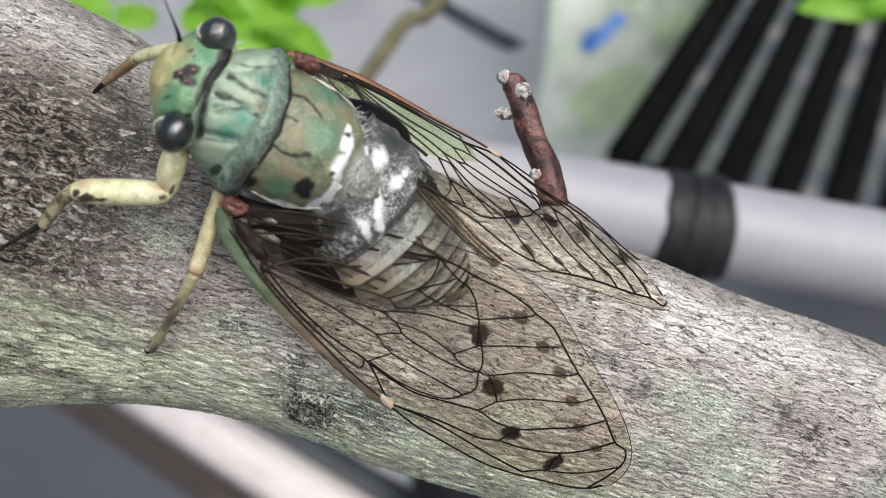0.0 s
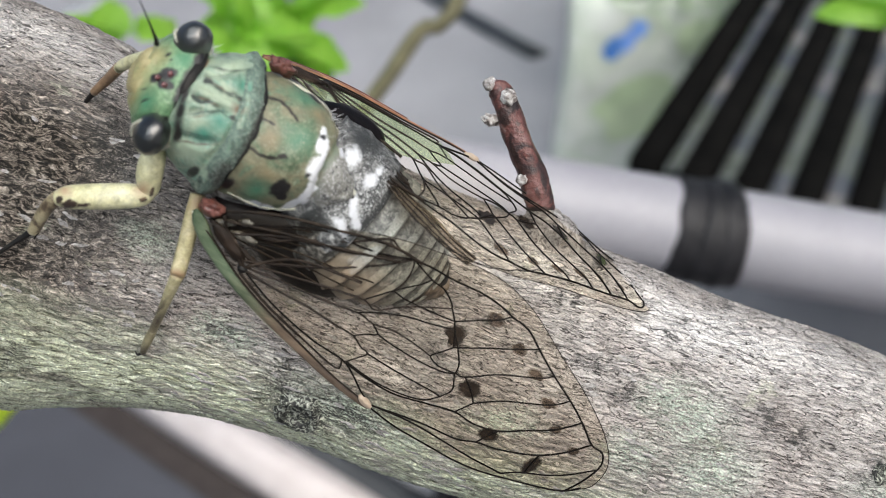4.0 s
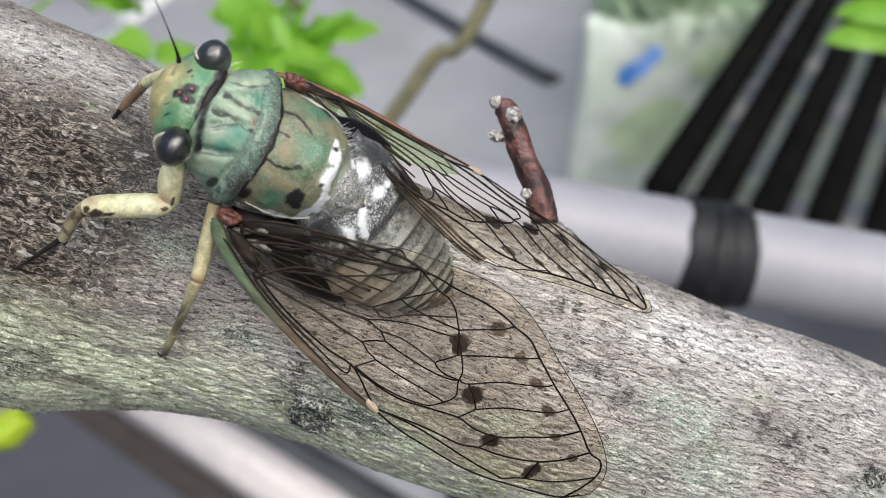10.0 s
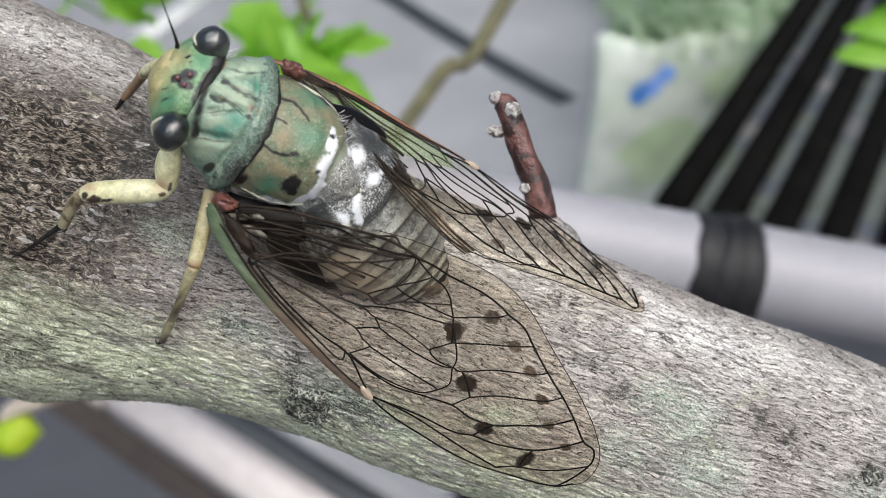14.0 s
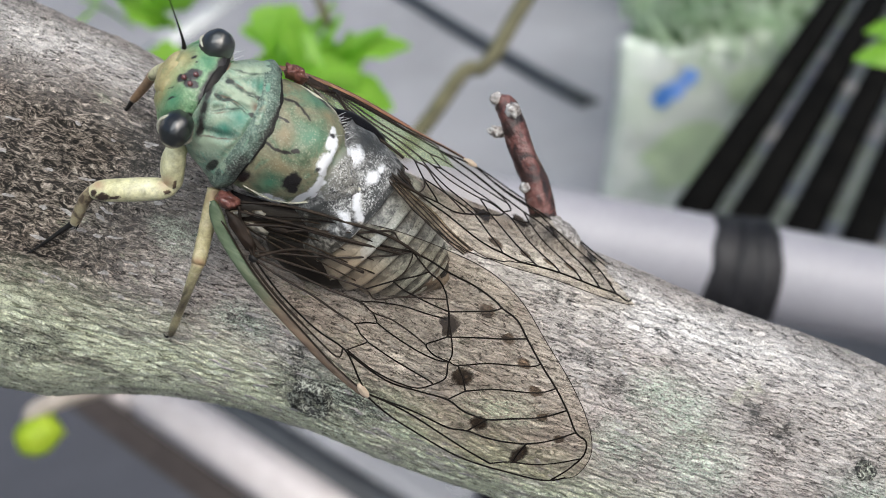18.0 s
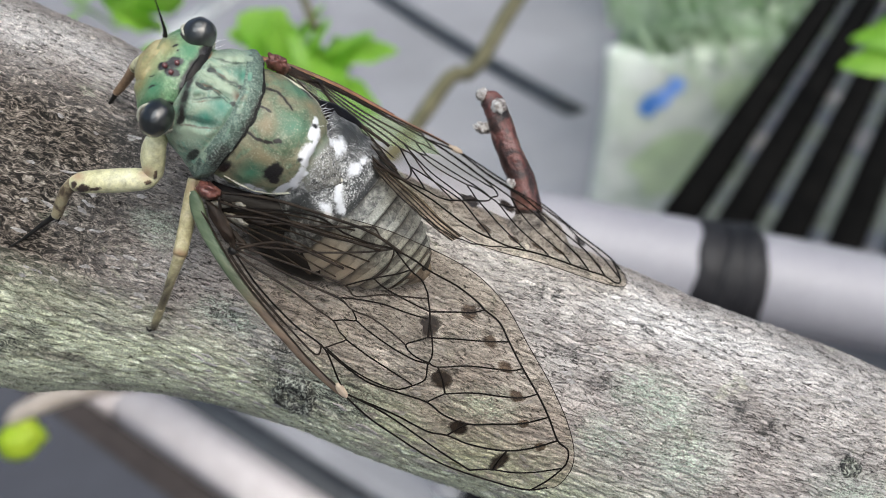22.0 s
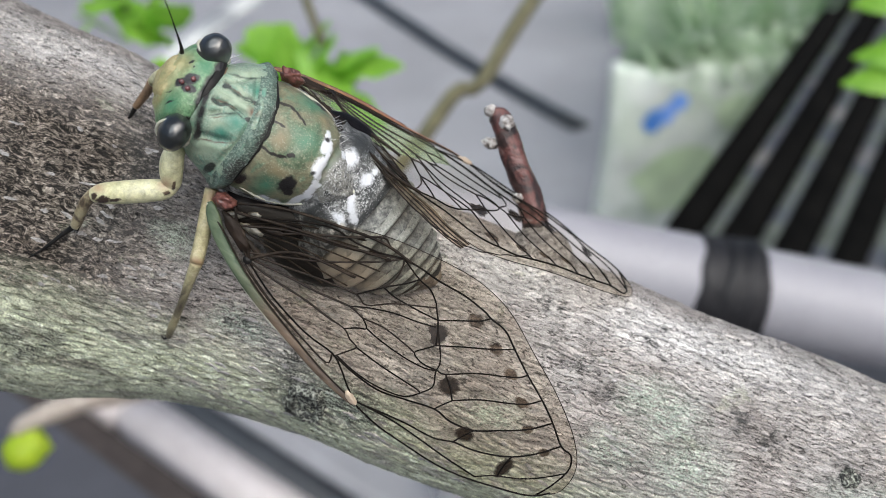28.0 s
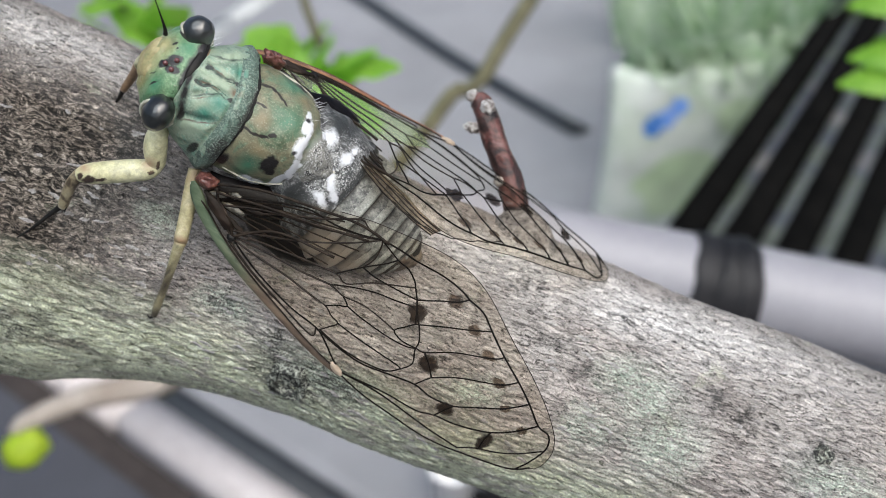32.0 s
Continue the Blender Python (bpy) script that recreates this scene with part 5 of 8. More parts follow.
VEINS = (
    (0.2, (23.6, -8.4), (27.2, -9), (31.4, -8.8), (35.1, -8.3), (38.5, -7.4), (41.8, -6), (44.3, -4.5), (45.5, -3)),
    (0.11, (23.6, -8), (27.5, -7.4), (31.6, -7.1), (35.2, -7), (38.4, -6.9)),
    (0.1, (17.4, 8.4), (19.4, 8.8), (21.3, 8.9), (24.4, 9.3), (27.1, 9.2), (28.1, 9), (30.1, 8.9), (32.1, 7.9), (34.9, 6.5), (37.8, 5.2), (40.3, 3.8), (42.7, 2.2), (44.1, 2), (44.9, 1.1), (45.2, -0.1), (45, -2.2), (44.5, -4.2)),
    (0.085, (38.4, -6.9), (39.8, -5.4), (41.7, -4), (43.4, -2.3), (45.2, -0.1)),
    (0.11, (40.1, -5.2), (39.8, -3.7), (39.7, -2.2)),
    (0.11, (23.4, -8.1), (26.1, -7.4), (29.1, -6.6), (32.2, -5.9), (34, -4.9), (36.1, -4.4), (38, -3.5), (39.7, -2.2), (41.3, -0.2), (42.7, 2.2)),
    (0.12, (34, -4.9), (34.4, -3.5), (34.8, -2.4)),
    (0.1, (19, -5.1), (21.9, -5.4), (24.7, -5.3), (27.4, -4.2), (30.1, -3), (32.3, -3.1), (34.8, -2.4), (36.8, -0.6), (38.8, 1.5), (40.3, 3.8)),
    (0.085, (30.1, -3), (30.5, -1.9), (30.9, -1)),
    (0.085, (30.9, -1), (32.9, 0.8), (35.2, 2.4), (36.9, 3.8), (37.8, 5.2)),
    (0.11, (28.5, 1), (29.8, 0.1), (30.9, -1)),
    (0.085, (27.6, 0.8), (28.5, 1), (30.6, 2.9), (32.9, 4.5), (34.4, 5.7), (34.9, 6.5)),
    (0.085, (25.7, 3), (27.9, 4.6), (30.2, 6.2), (32.1, 7.9)),
    (0.11, (24.1, 5.4), (24.9, 4.3), (25.7, 3)),
    (0.085, (24.1, 5.4), (26.1, 7), (27.4, 8), (28.1, 9)),
    (0.085, (25.7, 3), (25.1, 1.9), (24.6, 0.8), (25.9, 0.4), (27.6, 0.8)),
    (0.085, (24.7, 4.6), (26.5, 2.7), (27.3, 1.6), (27.6, 0.5), (28.4, -1), (27.9, -2.5)),
    (0.085, (18.8, -4.9), (21.8, -5.2), (24.5, -5), (26.9, -4.1), (27.9, -2.5)),
    (0.085, (19.8, -2.7), (22.9, -2.8), (25.6, -2.6), (27.4, -2.4), (27.9, -2.5)),
    (0.16, (6.2, -2.5), (10.1, -4.1), (14.8, -5.1), (18.3, -5), (20.1, -5.9), (21.7, -7.1), (23.4, -8.1)),
    (0.13, (5.7, -2.9), (9.7, -4.5), (14.2, -5.7), (18.4, -6.4), (18.3, -5)),
    (0.085, (5.7, -2.3), (7.7, -2.4), (10, -2.3), (12.8, -2), (15.5, -1.9), (17.6, -1.8), (18.8, -2.4), (19.8, -2.7), (19.3, -3.8), (18.7, -5)),
    (0.085, (17.6, -1.8), (18.5, -0.9), (19.3, -0.3), (18.3, 0.4)),
    (0.085, (5.9, -2), (9.6, -1.2), (13.1, -0.4), (16.5, 0.6), (18.3, 0.4), (20.4, 0.9), (23.1, 0.9), (24.6, 0.8)),
    (0.085, (19.3, -0.3), (21.3, -0.5), (24, -0.4), (26.4, 0.1), (27.6, 0.8)),
    (0.085, (16.5, 0.6), (17.9, 1.6), (20.3, 2.9), (22.4, 3.7), (24.4, 4.6)),
    (0.085, (5.9, -1.5), (9.7, -0.2), (13.4, 1.3), (16.2, 2.1), (17.7, 1.8), (19.7, 3.8), (23.1, 6.4)),
    (0.085, (16.2, 2.1), (17.8, 4.5), (19.2, 6.4), (19.9, 7.7)),
    (0.085, (17.8, 4.5), (19.3, 4.4), (21.6, 4.8), (24.1, 5.4)),
    (0.1, (4.8, -1.9), (7.7, -0.1), (10.4, 1.8), (12.9, 3.9), (15.8, 6.5), (17.4, 8.4)),
    (0.13, (2.5, -0.2), (6.1, 2.4), (9, 4), (12, 5.3), (15.4, 7.1), (17.4, 8.4)),
    (0.2, (1.5, 0.5), (5.6, 3.3), (8.2, 5.2), (10.4, 6.4), (12.8, 6.6), (15.3, 7.3), (17.4, 8.4)),
    (0.085, (6.4, 1.9), (8.9, 4.2), (12.3, 6.9), (14.5, 8.8), (15.7, 8.5), (17.4, 8.4), (18.1, 6.2), (17.8, 4.5)),
    (0.085, (17.4, 8.4), (19.9, 7.7), (21.3, 7.6), (22.6, 6.9), (23.1, 6.4), (24.1, 5.4)),
)
SPOTS = ((34.5, -3.4, 1.25, 0.62, 40), (39.8, -3.9, 1.6, 0.55, 80), (29.8, 0.1, 1.1, 0.95, -40), (24.9, 4.3, 1.25, 0.85, -50))
FAINT = ((27.1, 7.8, 1.0, 0.7, 30), (30.7, 6.6, 0.8, 0.5, 30), (33.6, 5.4, 0.8, 0.5, 30), (36.4, 3.6, 0.8, 0.5, 30), (38.8, 1.5, 0.7, 0.35, 45), (41.8, 0.5, 0.7, 0.35, 45))


def wing_point(x, y, side, lift=0.0):
    """The hind half sags towards the bark, most in mid wing."""
    sag = (0.32 if side > 0 else 0.1) * max(0.0, y + 2.2) * min(1.0, x / 22) * max(0.0, 1 - max(0.0, x - 26) / 17)
    return Vector((x + 0.25 * sag, side * (y - 0.5 * sag), wing_z(x, y) - sag + lift)) * MM


def skin(rows_a, rows_b, side, lift=0.0, across=10):
    """A sheet between two outlines."""
    bm = bmesh.new()
    a, b = smooth_line(rows_a, 6), smooth_line(rows_b, 6)
    n = 60
    def pick(line, f):
        seg = [0.0]
        for p, q in zip(line, line[1:]):
            seg.append(seg[-1] + (q - p).length)
        d = f * seg[-1]
        i = next((k for k in range(len(seg) - 1) if d <= seg[k + 1]), len(seg) - 2)
        return line[i].lerp(line[i + 1], (d - seg[i]) / max(1e-9, seg[i + 1] - seg[i]))
    grid = []
    for i in range(n + 1):
        p, q = pick(a, i / n), pick(b, i / n)
        grid.append([bm.verts.new(wing_point(*p.lerp(q, j / across).xy, side, lift)) for j in range(across + 1)])
    for r, s in zip(grid, grid[1:]):
        for j in range(across):
            bm.faces.new((r[j], s[j], s[j + 1], r[j + 1]))
    bmesh.ops.remove_doubles(bm, verts=bm.verts, dist=1e-7)
    return bm


def spot(x, y, rx, ry, turn, side, seed):
    bm = bmesh.new()
    c, s = math.cos(radians(turn)), math.sin(radians(turn))
    ring = []
    for k in range(24):
        a = 2 * math.pi * k / 24
        r = 1 + 0.5 * noise.noise((1.4 * math.cos(a), 1.4 * math.sin(a), seed))
        u, v = 1.35 * rx * r * math.cos(a), 1.35 * ry * r * math.sin(a)
        ring.append(bm.verts.new(wing_point(x + c * u - s * v, y + s * u + c * v, side, 0.03)))
    mid = bm.verts.new(wing_point(x, y, side, 0.04))
    for k in range(24):
        bm.faces.new((mid, ring[k], ring[(k + 1) % 24]))
    return bm


def build_wing(side, label):
    wing = part("forewing", skin(COSTA + FRONT[1:], HIND, side), FILM, cicada, label)
    if side < 0:
        part("basal_film", skin(((1.0, 0.0), (6.0, -2.6), (12.0, -4.8), (19.0, -6.0)), ((1.5, 1.0), (8.0, 3.4), (14.0, 3.6), (21.0, -2.6)), side, 0.02, 6), GREEN_FILM, wing, "green-tinged basal wing skin")
    part("wing_edge", skin(AMBIENT_IN, HIND[5:], side, 0.02, 3), EDGE_FILM, wing, "brown-tinged outer wing edge")
    for radius, *pts in VEINS:
        line = [wing_point(p.x, p.y, side, 0.02) for p in smooth_line(pts, 4)]
        n = len(line) - 1
        brown = pts[0][0] < 8 and radius < 0.14
        part("vein", add_tube(bmesh.new(), line, [min(radius, 0.1) * MM * (1.4 if brown and i < n / 2 else 1.0) for i in range(n + 1)], 6), VEIN_BROWN if brown else VEIN, wing)
    for i, q in enumerate(SPOTS):
        part("wing_spot", spot(*q, side, i * 3.0), SPOT, wing, "dark brown wing spot")
    for i, q in enumerate(FAINT):
        part("wing_spot", spot(*q, side, 20 + i * 3.0), SPOT_FAINT, wing, "faint brown wing spot")
    line = smooth_line(COSTA, 5)
    m = len(line) - 1
    pts = [wing_point(p.x, p.y, side, 0.05) for p in line]
    k = int(m * 0.38)
    widths = [(0.78 - 0.46 * (i / m) ** 0.8) * (1.0 if side > 0 else 0.95) * MM for i in range(m + 1)]
    widths[0], widths[1], widths[2] = widths[0] * 0.3, widths[1] * 0.62, widths[2] * 0.88
    part("costal_base", add_tube(bmesh.new(), pts[:k + 1], widths[:k + 1], 12, 0.4, caps=False), COSTA_GREEN if side > 0 else COSTA_BROWN, wing, "green thickened front edge" if side > 0 else "rust-brown thickened front edge")
    part("costal_edge", add_tube(bmesh.new(), pts[k - 1:], [w_ * 0.97 for w_ in widths[k - 1:]], 12, 0.4, caps=False), COSTA_GREEN if side > 0 else COSTA_BROWN, wing, "brown thickened front edge")
    part("outer_rim", add_tube(bmesh.new(), [wing_point(p.x - 0.35 * widths[i] / MM, p.y - 0.85 * widths[i] / MM, side, 0.12) for i, p in enumerate(line[:k + 8])], 0.11 * MM, 8), CREAM if side > 0 else RUST, wing)
    part("hind_margin", add_tube(bmesh.new(), [wing_point(p.x, p.y, side, 0.0) for p in smooth_line(HIND[3:], 4)], 0.045 * MM, 6), VEIN_BROWN, wing)
    part("node", blob((1.0 * MM, 0.42 * MM, 0.3 * MM), wing_point(22.8, -8.0, side, 0.1), 0.2, 2.0, turn=(0, 0, -20 * side)), NODE_PALE, wing, "pale wing node")
    part("wing_root", blob((2.4 * MM, 0.7 * MM, 0.5 * MM), wing_point(3.2, -0.6, side, 0.1), 0.3, 5.0, turn=(0, 0, -25 * side)), VEIN_BROWN, wing, "brown wing root")
    for x_, y_, a_, b_, tu_, m_ in ((2.2, 0.9, 1.1, 0.35, 35, PALE_PLATE), (4.2, 0.6, 1.3, 0.4, 10, PALE_PLATE), (3.6, 2.0, 0.7, 0.4, 30, PALE_PLATE), (6.0, 1.8, 1.2, 0.3, 24, RIB), (5.4, -0.9, 1.4, 0.3, -14, RIB)):
        part("wing_plate", blob((a_ * MM, b_ * MM, 0.22 * MM), wing_point(x_, y_, side, -0.1), 0.4, x_, 16, 10, turn=(0, 0, tu_ * side)), m_, wing, "small tan plate at the wing base")
    # dark hub from which the main veins fan out, and the dark inner edge of the thick front vein
    part("vein_hub", blob((0.5 * MM, 0.42 * MM, 0.3 * MM), wing_point(5.7, -2.3, side, 0.1), 0.4, 2.0, 16, 10), BLACK, wing, "dark knot where the veins fan out")
    part("costal_line", add_tube(bmesh.new(), [wing_point(p.x + 0.5 * widths[i] / MM, p.y + 0.95 * widths[i] / MM, side, 0.1) for i, p in enumerate(line[3:])], 0.1 * MM, 6), VEIN_BROWN, wing)
    for rod in (((1.7, 1.6), (3.4, -0.6), (5.6, -2.1)), ((1.6, 2.1), (5.0, 4.4), (9.6, 6.6), (14.5, 8.3), (18.2, 8.6)), ((2.0, 1.2), (6.0, 3.0), (11.0, 5.2), (16.5, 7.4)), ((2.2, 0.6), (4.2, -0.4), (5.7, -2.0)), ((5.8, -2.0), (8.2, 1.0), (11.0, 2.6), (15.0, 3.6))):
        part("basal_vein", add_tube(bmesh.new(), [wing_point(p.x, p.y, side, 0.15) for p in smooth_line(rod, 6)], 0.15 * MM, 8), RIB, wing, "thick brown vein at the wing base")
    if side < 0:
        # the hind wing, folded, stands out beyond the forewing as a pleated brown strip
        outer, inner = ((2.2, 0.4), (5.7, 1.7), (10.5, 5.9), (14.1, 8.8), (17.2, 11.3), (20.0, 12.4), (24.0, 12.9)), ((2.6, 0.2), (6.0, 1.2), (12.0, 5.6), (17.4, 8.4), (20.0, 9.4), (22.0, 10.4), (25.0, 11.0))
        part("hind_wing", skin(outer, inner, side, -0.25, 6), BROWN_FILM, wing, "folded brown-tinged hind wing")
        for f in (0.0, 0.22, 0.5, 0.78):
            strand = [(a[0] + (b[0] - a[0]) * f, a[1] + (b[1] - a[1]) * f) for a, b in zip(outer, inner)]
            part("hind_wing_vein", add_tube(bmesh.new(), [wing_point(p.x, p.y, side, -0.2) for p in smooth_line(strand, 6)], 0.075 * MM, 6), VEIN_BROWN, wing)
        scallop = [(17.2 + 0.7 * k, 11.4 + 1.7 * math.sin(k * 0.13) - 0.012 * k * k + 0.3 * abs(math.sin(k * 1.1))) for k in range(22)]
        part("hind_wing_edge", add_tube(bmesh.new(), [wing_point(p.x, p.y, side, -0.2) for p in smooth_line(scallop, 3)], 0.055 * MM, 6), VEIN, wing, "scalloped edge of the hind wing")
    # the folded hind wing shows through as fine brown ribs
    for x1, y1 in ((13.0, 0.5), (15.0, 2.0), (16.0, 3.8), (16.5, 5.4), (15.5, 7.0), (13.5, 7.2)):
        mid_ = (x1 * 0.5 + 1.0, y1 * 0.62 - 0.3)
        part("hind_wing_rib", add_tube(bmesh.new(), [wing_point(p.x, p.y, side, -0.5) for p in smooth_line(((2.5, -0.3), mid_, (x1, y1)), 5)], 0.085 * MM, 6), RIB, wing)
    return wing


left_wing = build_wing(1, "clear forewing with black veins and brown spots, spread over the bark")
right_wing = build_wing(-1, "clear forewing with black veins and rust-brown front edge, raised behind the body")

# ---- behind the branch ----
rail = thing("metal_rail", pose(0, 0, 0), "pale lavender-grey painted pipe rail wrapped with black tape", "rail")
R0, R1 = Vector((-0.6, 0.2597, 0.8684)), Vector((0.75, 0.1182, 0.6654))


def rail_at(x):
    return R0.lerp(R1, (x - R0.x) / (R1.x - R0.x))


part("pipe", tube([R0, rail_at(0.0), R1], 0.0158, 40), PIPE, rail)
for q in (R0, R1):
    part("post", tube([(q.x, q.y, 0.0), (q.x, q.y, q.z * 0.5), (q.x, q.y, q.z)], 0.0158, 24), PIPE, rail)
for i, (x_, w_, r_) in enumerate(((0.0835, 0.0088, 0.0166), (0.0905, 0.0098, 0.0172), (0.0975, 0.0088, 0.0169), (0.0955, 0.005, 0.0178))):
    bm_ = bmesh.new()
    d_ = (R1 - R0).normalized()
    lean = 0.12 * math.sin(i * 2.1)
    pts = [rail_at(x_) + d_ * (t - 0.5) * w_ for t in (0, 0.1, 0.3, 0.5, 0.7, 0.9, 1)]
    add_tube(bm_, pts, [r_ - 0.0008, r_, r_ + 0.0002, r_, r_ + 0.0003, r_, r_ - 0.0008], 40)
    for v in bm_.verts:
        v.co += d_ * (0.0012 * noise.noise(v.co * 110 + Vector((i, 0, 0))) + lean * (v.co.z - rail_at(x_).z))
    part("tape_wrap", bm_, TAPE, rail, "wrap of black tape")

# flat black rimmed piece that fills the black area right of the cup
tray = thing("flat_black_piece", pose(0.13, 0.61, 0.06), "flat black rimmed piece on the paving", "tray")
part("base", box((0.24, 0.3, 0.012), (0, 0, 0.006), 0.004), TAPE, tray)
for sx_, sy_, wx_, wy_ in ((0, 1, 0.24, 0.01), (0, -1, 0.24, 0.01), (1, 0, 0.01, 0.28), (-1, 0, 0.01, 0.28)):
    part("rim", box((wx_, wy_, 0.022), (sx_ * 0.115, sy_ * 0.145, 0.011), 0.003), TAPE, tray)

bench = thing("slatted_bench", pose(0.1937, 0.72, 0.4638, 0, 0, -28.2), "black slatted bench with narrow gaps between slats", "bench")
for i in range(16):
    part("slat", box((0.0285, 1.4, 0.03), (0.01275 + i * 0.0485, 0.7, -0.015), 0.003), BLACK_SLAT, bench)
    # added strips below the gaps, coloured like the lit ground seen through them
    if i < 15:
        part("gap_strip", box((0.021, 1.3, 0.012), (0.037 + i * 0.0485, 0.7, -0.036), 0.002), GAP_GREY, bench, "added grey strip standing in for the lit ground behind the gap")
for y_ in (0.03, 1.37):
    part("cross_rail", box((0.75, 0.05, 0.03), (0.378, y_, -0.056), 0.003), BLACK_SLAT, bench)
for x_ in (0.03, 0.72):
    for y_ in (0.05, 1.35):
        part("leg", box((0.04, 0.04, 0.4), (x_, y_, -0.2638), 0.003), BLACK_SLAT, bench)

sack = thing("plastic_sack", pose(0.318, 1.25, 0.05, 6, 0, 20), "upright white plastic sack with green and blue print", "sack")
bm_ = bmesh.new()
bmesh.ops.create_grid(bm_, x_segments=24, y_segments=30, size=0.5)
geo = bmesh.ops.extrude_face_region(bm_, geom=bm_.faces[:])
top_ = {v for v in geo["geom"] if isinstance(v, bmesh.types.BMVert)}
for v in bm_.verts:
    x_, y_ = v.co.x * 2, v.co.y * 2
    puff = max(0.0, (1 - abs(x_) ** 2.5) * (1 - abs(y_) ** 4)) ** 0.6
    d_ = (0.014 * puff + 0.006) * (-1 if v in top_ else 1)
    ruffle = max(0.0, y_) ** 6 * (0.02 * noise.noise((x_ * 1.6, 3.0, 1)) + 0.006 * noise.noise((x_ * 5, 7.0, 1)))
    v.co = Vector((x_ * 0.135, d_ + 0.004 * noise.noise((x_ * 4, y_ * 4, 1)) + ruffle, 0.186 + y_ * 0.184 + ruffle))
bmesh.ops.recalc_face_normals(bm_, faces=bm_.faces)
body = part("bag", bm_, SACK, sack)


def sack_patch(x, z, rx, rz, seed):
    bm = bmesh.new()
    rings = []
    for j in range(0, 7):
        ring = []
        for k in range(24):
            a = 2 * math.pi * k / 24
            r = max(j, 0.01) / 6 * (1 + 0.35 * noise.noise((math.cos(a) * 1.5, math.sin(a) * 1.5, seed)))
            px_, pz_ = x + rx * r * math.cos(a), z + rz * r * math.sin(a)
            u_, w_ = px_ / 0.135, (pz_ - 0.186) / 0.184
            puff = max(0.0, (1 - abs(u_) ** 2.5) * (1 - abs(w_) ** 4)) ** 0.6
            ring.append(bm.verts.new((px_, -(0.014 * puff + 0.006) + 0.004 * noise.noise((u_ * 4, w_ * 4, 1)) - 0.003, pz_)))
        rings.append(ring)
    for a, b in zip(rings, rings[1:]):
        for k in range(24):
            bm.faces.new((a[k], a[(k + 1) % 24], b[(k + 1) % 24], b[k]))
    return bm


part("print", sack_patch(-0.076, 0.303, 0.015, 0.018, 1.0), PRINT_DEEP, body, "deep blue printed patch")
part("print", sack_patch(-0.06, 0.312, 0.019, 0.015, 3.0), PRINT_BLUE, body, "pale blue printed patch")
part("print", sack_patch(-0.042, 0.326, 0.015, 0.013, 5.0), PRINT_BLUE, body, "pale blue printed patch")
part("print", sack_patch(0.06, 0.3, 0.04, 0.03, 11.0), PRINT_GREEN, body, "pale green printed patch")
part("print", sack_patch(0.075, 0.2, 0.03, 0.05, 15.0), PRINT_GREEN, body, "pale green printed patch")
part("print", sack_patch(-0.02, 0.2, 0.07, 0.05, 6.0), PRINT_GREEN, body, "pale green printed patch")

cup = thing("plastic_cup", pose(-0.004, 0.748, 0.06), "small white plastic cup standing on the paving", "cup")
bm_ = bmesh.new()
prof = ((0.018, 0), (0.019, 0.002), (0.026, 0.06), (0.0275, 0.061), (0.0275, 0.064), (0.0255, 0.064), (0.0175, 0.004), (0.0, 0.004))
prev = None
for r_, z_ in prof:
    ring = [bm_.verts.new((r_ * math.cos(2 * math.pi * k / 32), r_ * math.sin(2 * math.pi * k / 32), z_)) for k in range(32)]
    if prev:
        for k in range(32):
            bm_.faces.new((prev[k], prev[(k + 1) % 32], ring[(k + 1) % 32], ring[k]))
    prev = ring
bmesh.ops.remove_doubles(bm_, verts=bm_.verts, dist=1e-6)
part("cup_body", bm_, CUP, cup)

# ground: asphalt to the horizon, a raised concrete slab on it
bm_ = bmesh.new()
bmesh.ops.create_grid(bm_, x_segments=8, y_segments=8, size=150)
ground = tagged(part("ground", bm_, ASPHALT), "dark grey asphalt ground", "ground", kind="structure")
slab_dir = Vector((0.792, -0.61, 0)).normalized()
slab_in = Vector((-slab_dir.y, slab_dir.x, 0))
edge0 = Vector((-0.353, 0.953, 0))
bm_ = bmesh.new()
co = [edge0 - slab_dir * 6, edge0 + slab_dir * 6, edge0 + slab_dir * 6 + slab_in * 9, edge0 - slab_dir * 6 + slab_in * 9]
low_ = [bm_.verts.new((c.x, c.y, 0.0)) for c in co]
up_ = [bm_.verts.new((c.x, c.y, 0.06)) for c in co]
bm_.faces.new(up_)
for k in range(4):
    bm_.faces.new((low_[k], low_[(k + 1) % 4], up_[(k + 1) % 4], up_[k]))
bmesh.ops.recalc_face_normals(bm_, faces=bm_.faces)
bmesh.ops.bevel(bm_, geom=[e for e in bm_.edges if all(v.co.z > 0.05 for v in e.verts)], offset=0.012, segments=3, affect="EDGES")
tagged(part("pavement", bm_, CONCRETE), "pale grey concrete paving slab with a rounded kerb", "pavement", kind="structure")

heading = math.degrees(math.atan2(slab_dir.y, slab_dir.x))
gutter = thing("kerb_edging", pose(edge0.x, edge0.y, 0, 0, 0, heading), "dark strip in the gap between paving and kerb", "edging")
for k in range(-5, 6):
    part("segment", box((0.996, 0.042, 0.044), (k * 1.0, -0.0225, 0.022), 0.004), STRIP, gutter)
